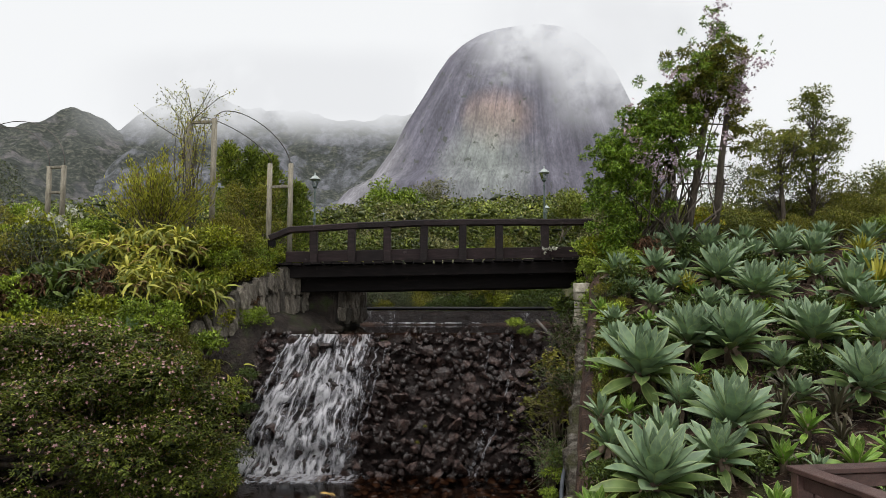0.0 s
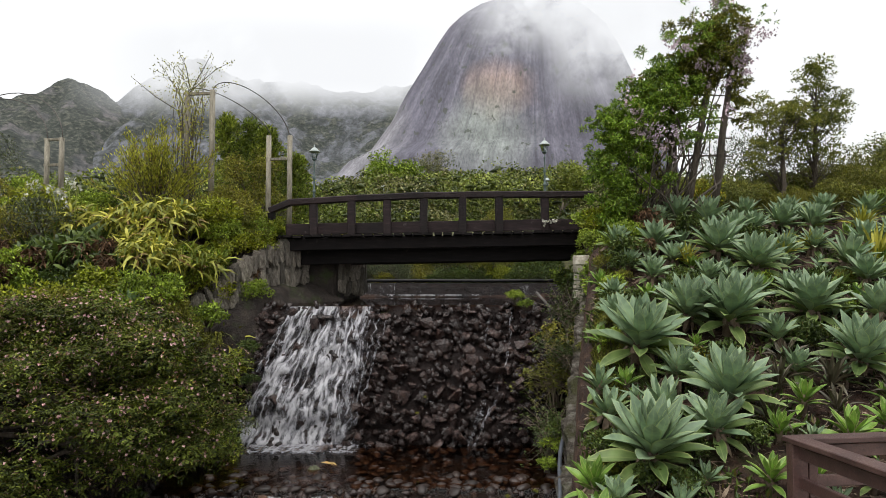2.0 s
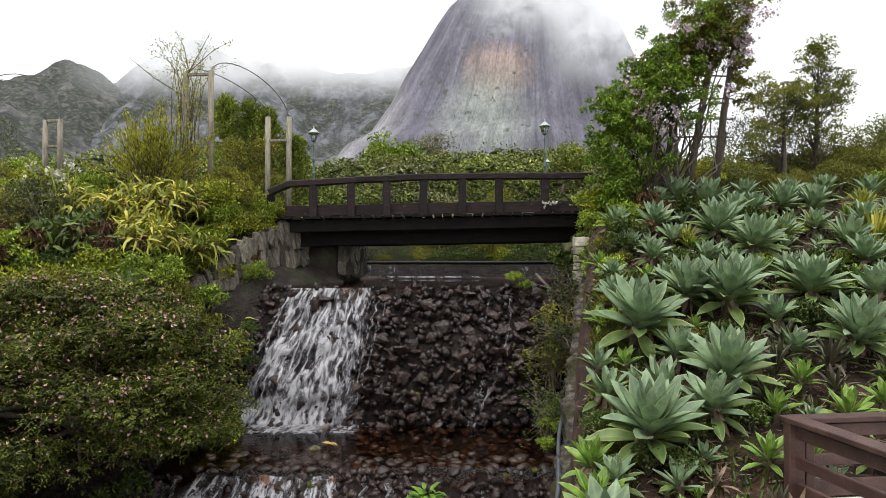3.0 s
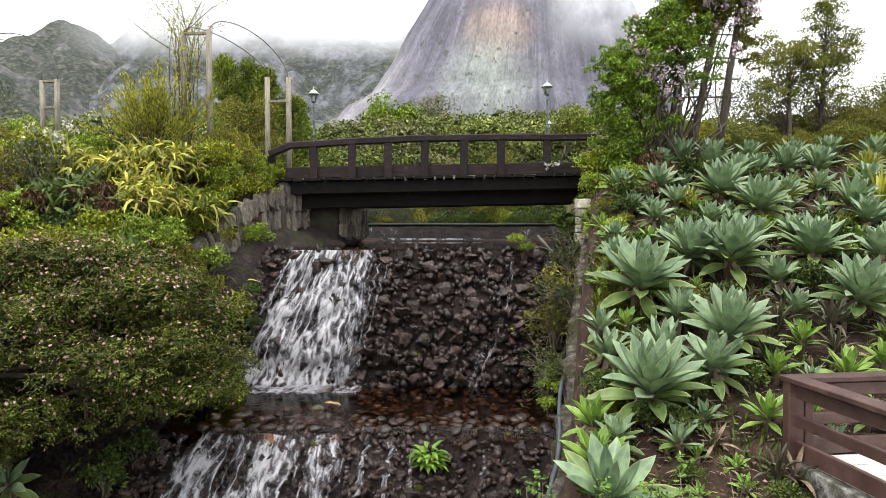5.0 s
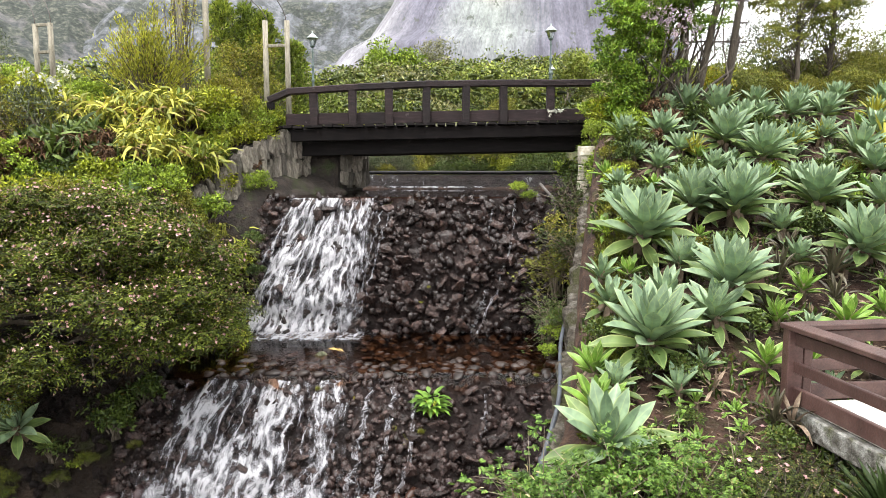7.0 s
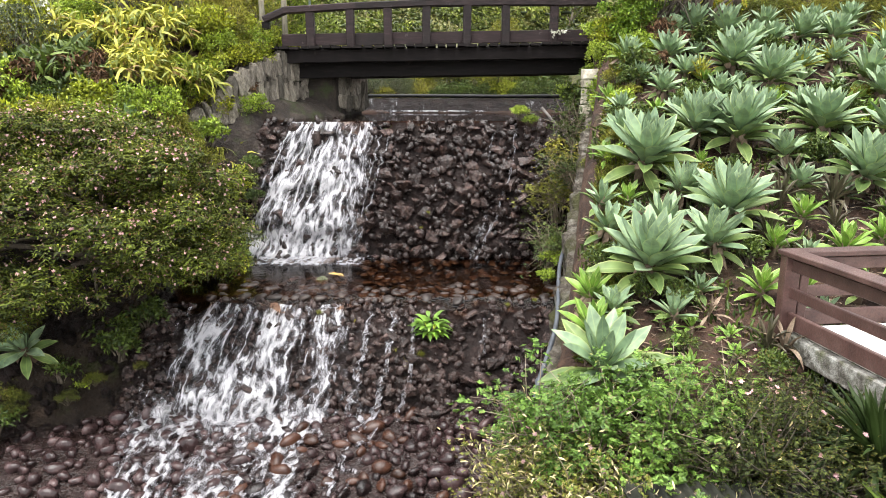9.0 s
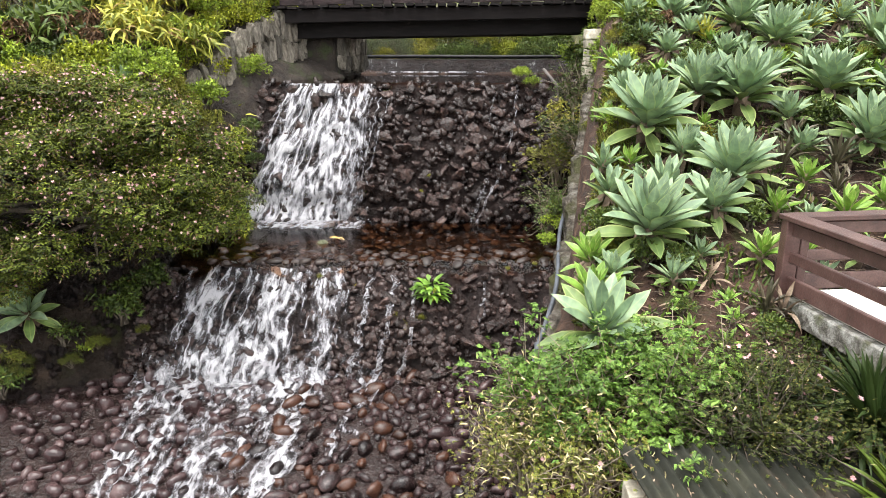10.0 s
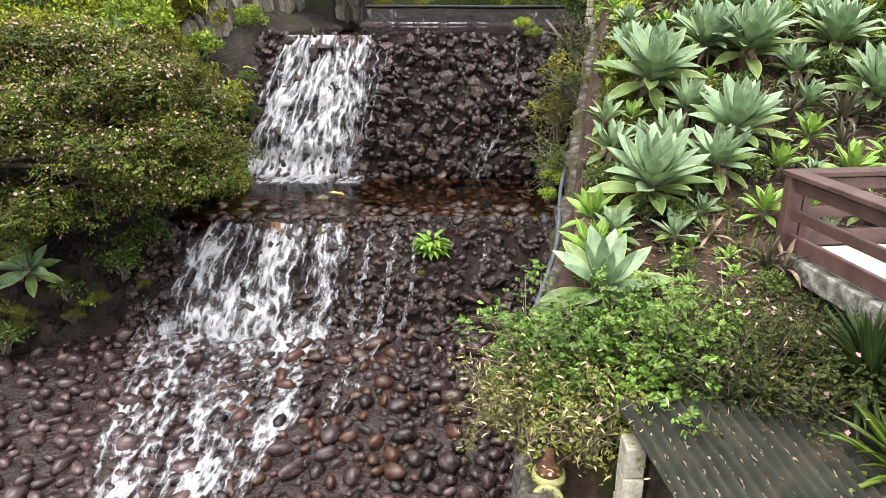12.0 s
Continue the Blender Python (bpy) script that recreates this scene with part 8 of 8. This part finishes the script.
# shrubs leaning over the head of the wing wall
for key, s0, s, up in (("herb", 0.02, 0.75, 0.05), ("bright", 0.12, 0.7, 0.0), ("herb", 0.25, 0.8, 0.0), ("bright", 0.38, 0.75, 0.0), ("fine", 0.5, 0.8, -0.05), ("herb", 0.62, 0.8, -0.05), ("bright", 0.75, 0.8, 0.0), ("fine", 0.9, 0.8, 0.0)):
    x, y, zt, zb = wing_at(s0)
    plant(key, float(x) - 0.35, float(y) + 0.25, s, z=float(zt) - 0.1 + up)

# low dark plants between the agaves, ferns on the muddy bank
for k in range(14):
    y = rng.uniform(8.6, 14.4)
    x = float(right_edge(y)) + rng.uniform(0.6, 5.5)
    plant(("deep", "deep", "herb", "fine")[int(rng.integers(4))], x, y, rng.uniform(0.25, 0.45), -0.05)
for x, y, s, z in ((-6.2, 9.5, 0.45, -4.45), (-5.9, 9.9, 0.5, -4.0), (-5.6, 9.6, 0.4, -4.5), (-5.3, 9.85, 0.4, -4.3), (-5.0, 10.15, 0.45, -4.0), (-6.6, 9.9, 0.6, -4.0), (-7.0, 9.6, 0.6, -4.3), (-4.75, 10.2, 0.3, -4.2), (-6.4, 9.1, 0.4, -4.75)):
    plant("spray" if rng.random() < 0.6 else "deep", x, y, s, z=z)

# growth round the foot of the wing wall
for key, x, y, s, z in (("fine", -5.0, 13.0, 0.7, -1.4), ("herb", -5.1, 13.1, 0.6, -1.3), ("fine", -5.25, 12.8, 0.8, -1.05), ("deep", -3.85, 13.8, 0.3, -1.5), ("deep", -3.8, 13.75, 0.25, -2.1)):
    plant(key, x, y, s, z=z)

mossy = thing("mossy_stone", (-2.25, 12.2, -3.26), "small stone with pale green moss in the pool", "stone")
part("stone", boulder_mesh("stone", PALE_MOSS, 0.8, 20, 0.2), None, mossy).scale = (0.24, 0.22, 0.26)

# ---- pieces: stones, slabs, cobbles ----
ROCKS = [boulder_mesh("stone", WET_ROCK, f, k) for f, k in ((0.7, 12), (0.6, 14), (0.8, 11), (0.65, 13), (0.75, 12), (0.6, 15), (0.85, 12), (0.7, 14))]
rock_face("wall_upper_fall", "face of dark wet broken stones behind the upper fall", UPPER, ROCKS, 300, 0.38, (0.13, 0.43))
rock_face("wall_lower_fall", "low face of wet stones and moss below the pool", LOWER, ROCKS, 260, 0.29, (0.06, 0.56))

def slab_mesh():
    """A split slab with a ragged outline, longer than wide."""
    bm = bmesh.new()
    k = int(rng.integers(5, 8))
    ring = []
    for i in range(k):
        a = 2 * math.pi * (i + rng.uniform(-0.28, 0.28)) / k
        r = rng.uniform(0.8, 1.08)
        ring.append((0.5 * r * math.copysign(abs(math.cos(a)) ** 0.7, math.cos(a)), 0.5 * r * math.copysign(abs(math.sin(a)) ** 0.7, math.sin(a))))
    lo, hi = [bm.verts.new((x * 1.06, 0.5, z * 1.06)) for x, z in ring], [bm.verts.new((x * 0.97, -0.5 + rng.normal(0, 0.12), z * 0.97)) for x, z in ring]
    bm.faces.new(lo)
    for i in range(k):
        bm.faces.new((lo[(i + 1) % k], lo[i], hi[i], hi[(i + 1) % k]))
    c = bm.verts.new((rng.normal(0, 0.08), -0.56, rng.normal(0, 0.08)))
    for i in range(k):
        bm.faces.new((hi[(i + 1) % k], hi[i], c))
    bmesh.ops.recalc_face_normals(bm, faces=bm.faces)
    me = bpy.data.meshes.new("slab")
    bm.to_mesh(me)
    bm.free()
    me.materials.append(SLAB)
    return me


SLABS = [slab_mesh() for _ in range(9)]


def face_slab(x, y, z, turn, wide, tall, lean):
    s = new("slab", SLABS[rng.integers(9)])
    s.parent = wing
    s.matrix_basis = Matrix.LocRotScale((x, y, z), Euler((rng.normal(0, 0.05), lean, turn + rng.normal(0, 0.08))), (wide, 0.14 * rng.uniform(0.5, 1.5), tall))


for row in range(2):
    for k in range(34):
        w = (k + 0.5 * (row % 2) + rng.uniform(0.2, 0.8)) / 34.5
        x, y, zt, zb = wing_at(min(w, 1.0))
        x2, y2 = wing_at(min(w + 0.03, 1.0))[:2]
        x1, y1 = wing_at(max(w - 0.03, 0.0))[:2]
        h = (zt - zb) / 2
        face_slab(x + 0.04, y - 0.03, zb + (row + 0.5 + rng.uniform(-0.15, 0.15)) * h, math.atan2(y1 - y2, x1 - x2), rng.uniform(0.12, 0.2), h * rng.uniform(0.8, 1.35), rng.normal(-0.1, 0.15))
for k in range(24):
    face_slab(-2.56 + 0.0205 * k, 17.1 + 0.062 * k, -0.12 + 0.3 * (k % 3) + rng.uniform(-0.06, 0.06), radians(76), 0.24, rng.uniform(0.36, 0.5), rng.normal(0, 0.12))

COBBLES = [cobble_mesh("cobble", COBBLE) for _ in range(6)] + [cobble_mesh("cobble", COBBLE_RED) for _ in range(3)]


def cobbles():
    """Closely set cobbles, no two in the same place: the nearer ones singly, the rest as one."""
    spots = []
    for _ in range(12000):
        y = rng.uniform(5.2, 9.9)
        a, b = float(left_edge(y)) + 0.1, float(right_edge(y)) - 0.1
        x = rng.uniform(max(a, -8), b)
        s = (0.24 if rng.random() < 0.6 else 0.155) * rng.uniform(0.7, 1.25)
        if x < -4.6 and rng.random() < 0.8:
            continue
        if all((x - q[0]) ** 2 + ((y - q[1]) * 0.95) ** 2 > ((s + q[2]) * 0.43) ** 2 for q in spots):
            spots.append((x, y, s))
    return spots


spots = sorted(cobbles(), key=lambda q: abs(q[0] + 1.5) + 0.3 * abs(q[1] - 7.5))
rest_v, rest_f, off = [], [], 0
for k, (x, y, s) in enumerate(spots):
    me = COBBLES[rng.integers(9)]
    m = Matrix.LocRotScale((x, y, float(bed_height(y)) + s * 0.16), Euler((rng.normal(0, 0.15), rng.normal(0, 0.15), rng.uniform(0, 6.28))), (s * rng.uniform(1.0, 1.3), s * rng.uniform(0.72, 0.95), s * rng.uniform(0.6, 0.9)))
    if k < 300:
        c = new("cobble", me)
        c.parent = bed
        c.matrix_basis = m
    else:
        co = np.empty(len(me.vertices) * 3)
        me.vertices.foreach_get("co", co)
        co = co.reshape(-1, 3) @ np.array(m.to_3x3()).T + np.array(m.translation)
        rest_v.append(co)
        rest_f.append(np.array([p.vertices[:] for p in me.polygons]) + off)
        off += len(co)
if rest_v:
    rest = part("cobbles", mesh_of("cobbles", np.concatenate(rest_v), np.concatenate(rest_f), COBBLE, True), None, bed)
    rest["kind"] = "stuff"
# stones lying in the pool
PEBBLES = [cobble_mesh("cobble", PEBBLE) for _ in range(5)]
for k in range(440):
    y = rng.uniform(11.1, 13.9) if k < 330 else rng.uniform(11.05, 11.9)
    x = rng.uniform(-4.0, float(right_edge(y)) - 0.2)
    s = 0.15 * rng.uniform(0.5, 1.4) * (1.1 if y < 11.9 else 0.9)
    if x < -1.8 and y > 12.6:
        continue
    c = new("cobble", PEBBLES[rng.integers(5)])
    c.parent = bed
    c.matrix_basis = Matrix.LocRotScale((x, y, -3.33 + s * (0.26 if y < 11.9 else 0.22)), Euler((rng.normal(0, 0.15), rng.normal(0, 0.15), rng.uniform(0, 6.28))), (s * rng.uniform(1.0, 1.4), s * rng.uniform(0.8, 1.1), s * 0.62))

# broken stones on the wet bank under the bush
bank = []
for _ in range(800):
    y = rng.uniform(8.8, 11.4)
    x = float(left_edge(y)) - rng.uniform(-0.2, 1.6)
    me = ROCKS[rng.integers(8)]
    co = np.empty(len(me.vertices) * 3)
    me.vertices.foreach_get("co", co)
    m = Euler(rng.uniform(0, 6.28, 3)).to_matrix()
    co = co.reshape(-1, 3) @ np.array(m).T * rng.uniform(0.12, 0.36) + np.array(at_ground(x, y, 0.06))
    bank.append((co, np.array([p.vertices[:] for p in me.polygons]), 0))
tagged(new("bank_stones", joined("bank_stones", bank, [WET_FACE])), "wet dark stones scattered on the muddy bank", "stones", kind="stuff")
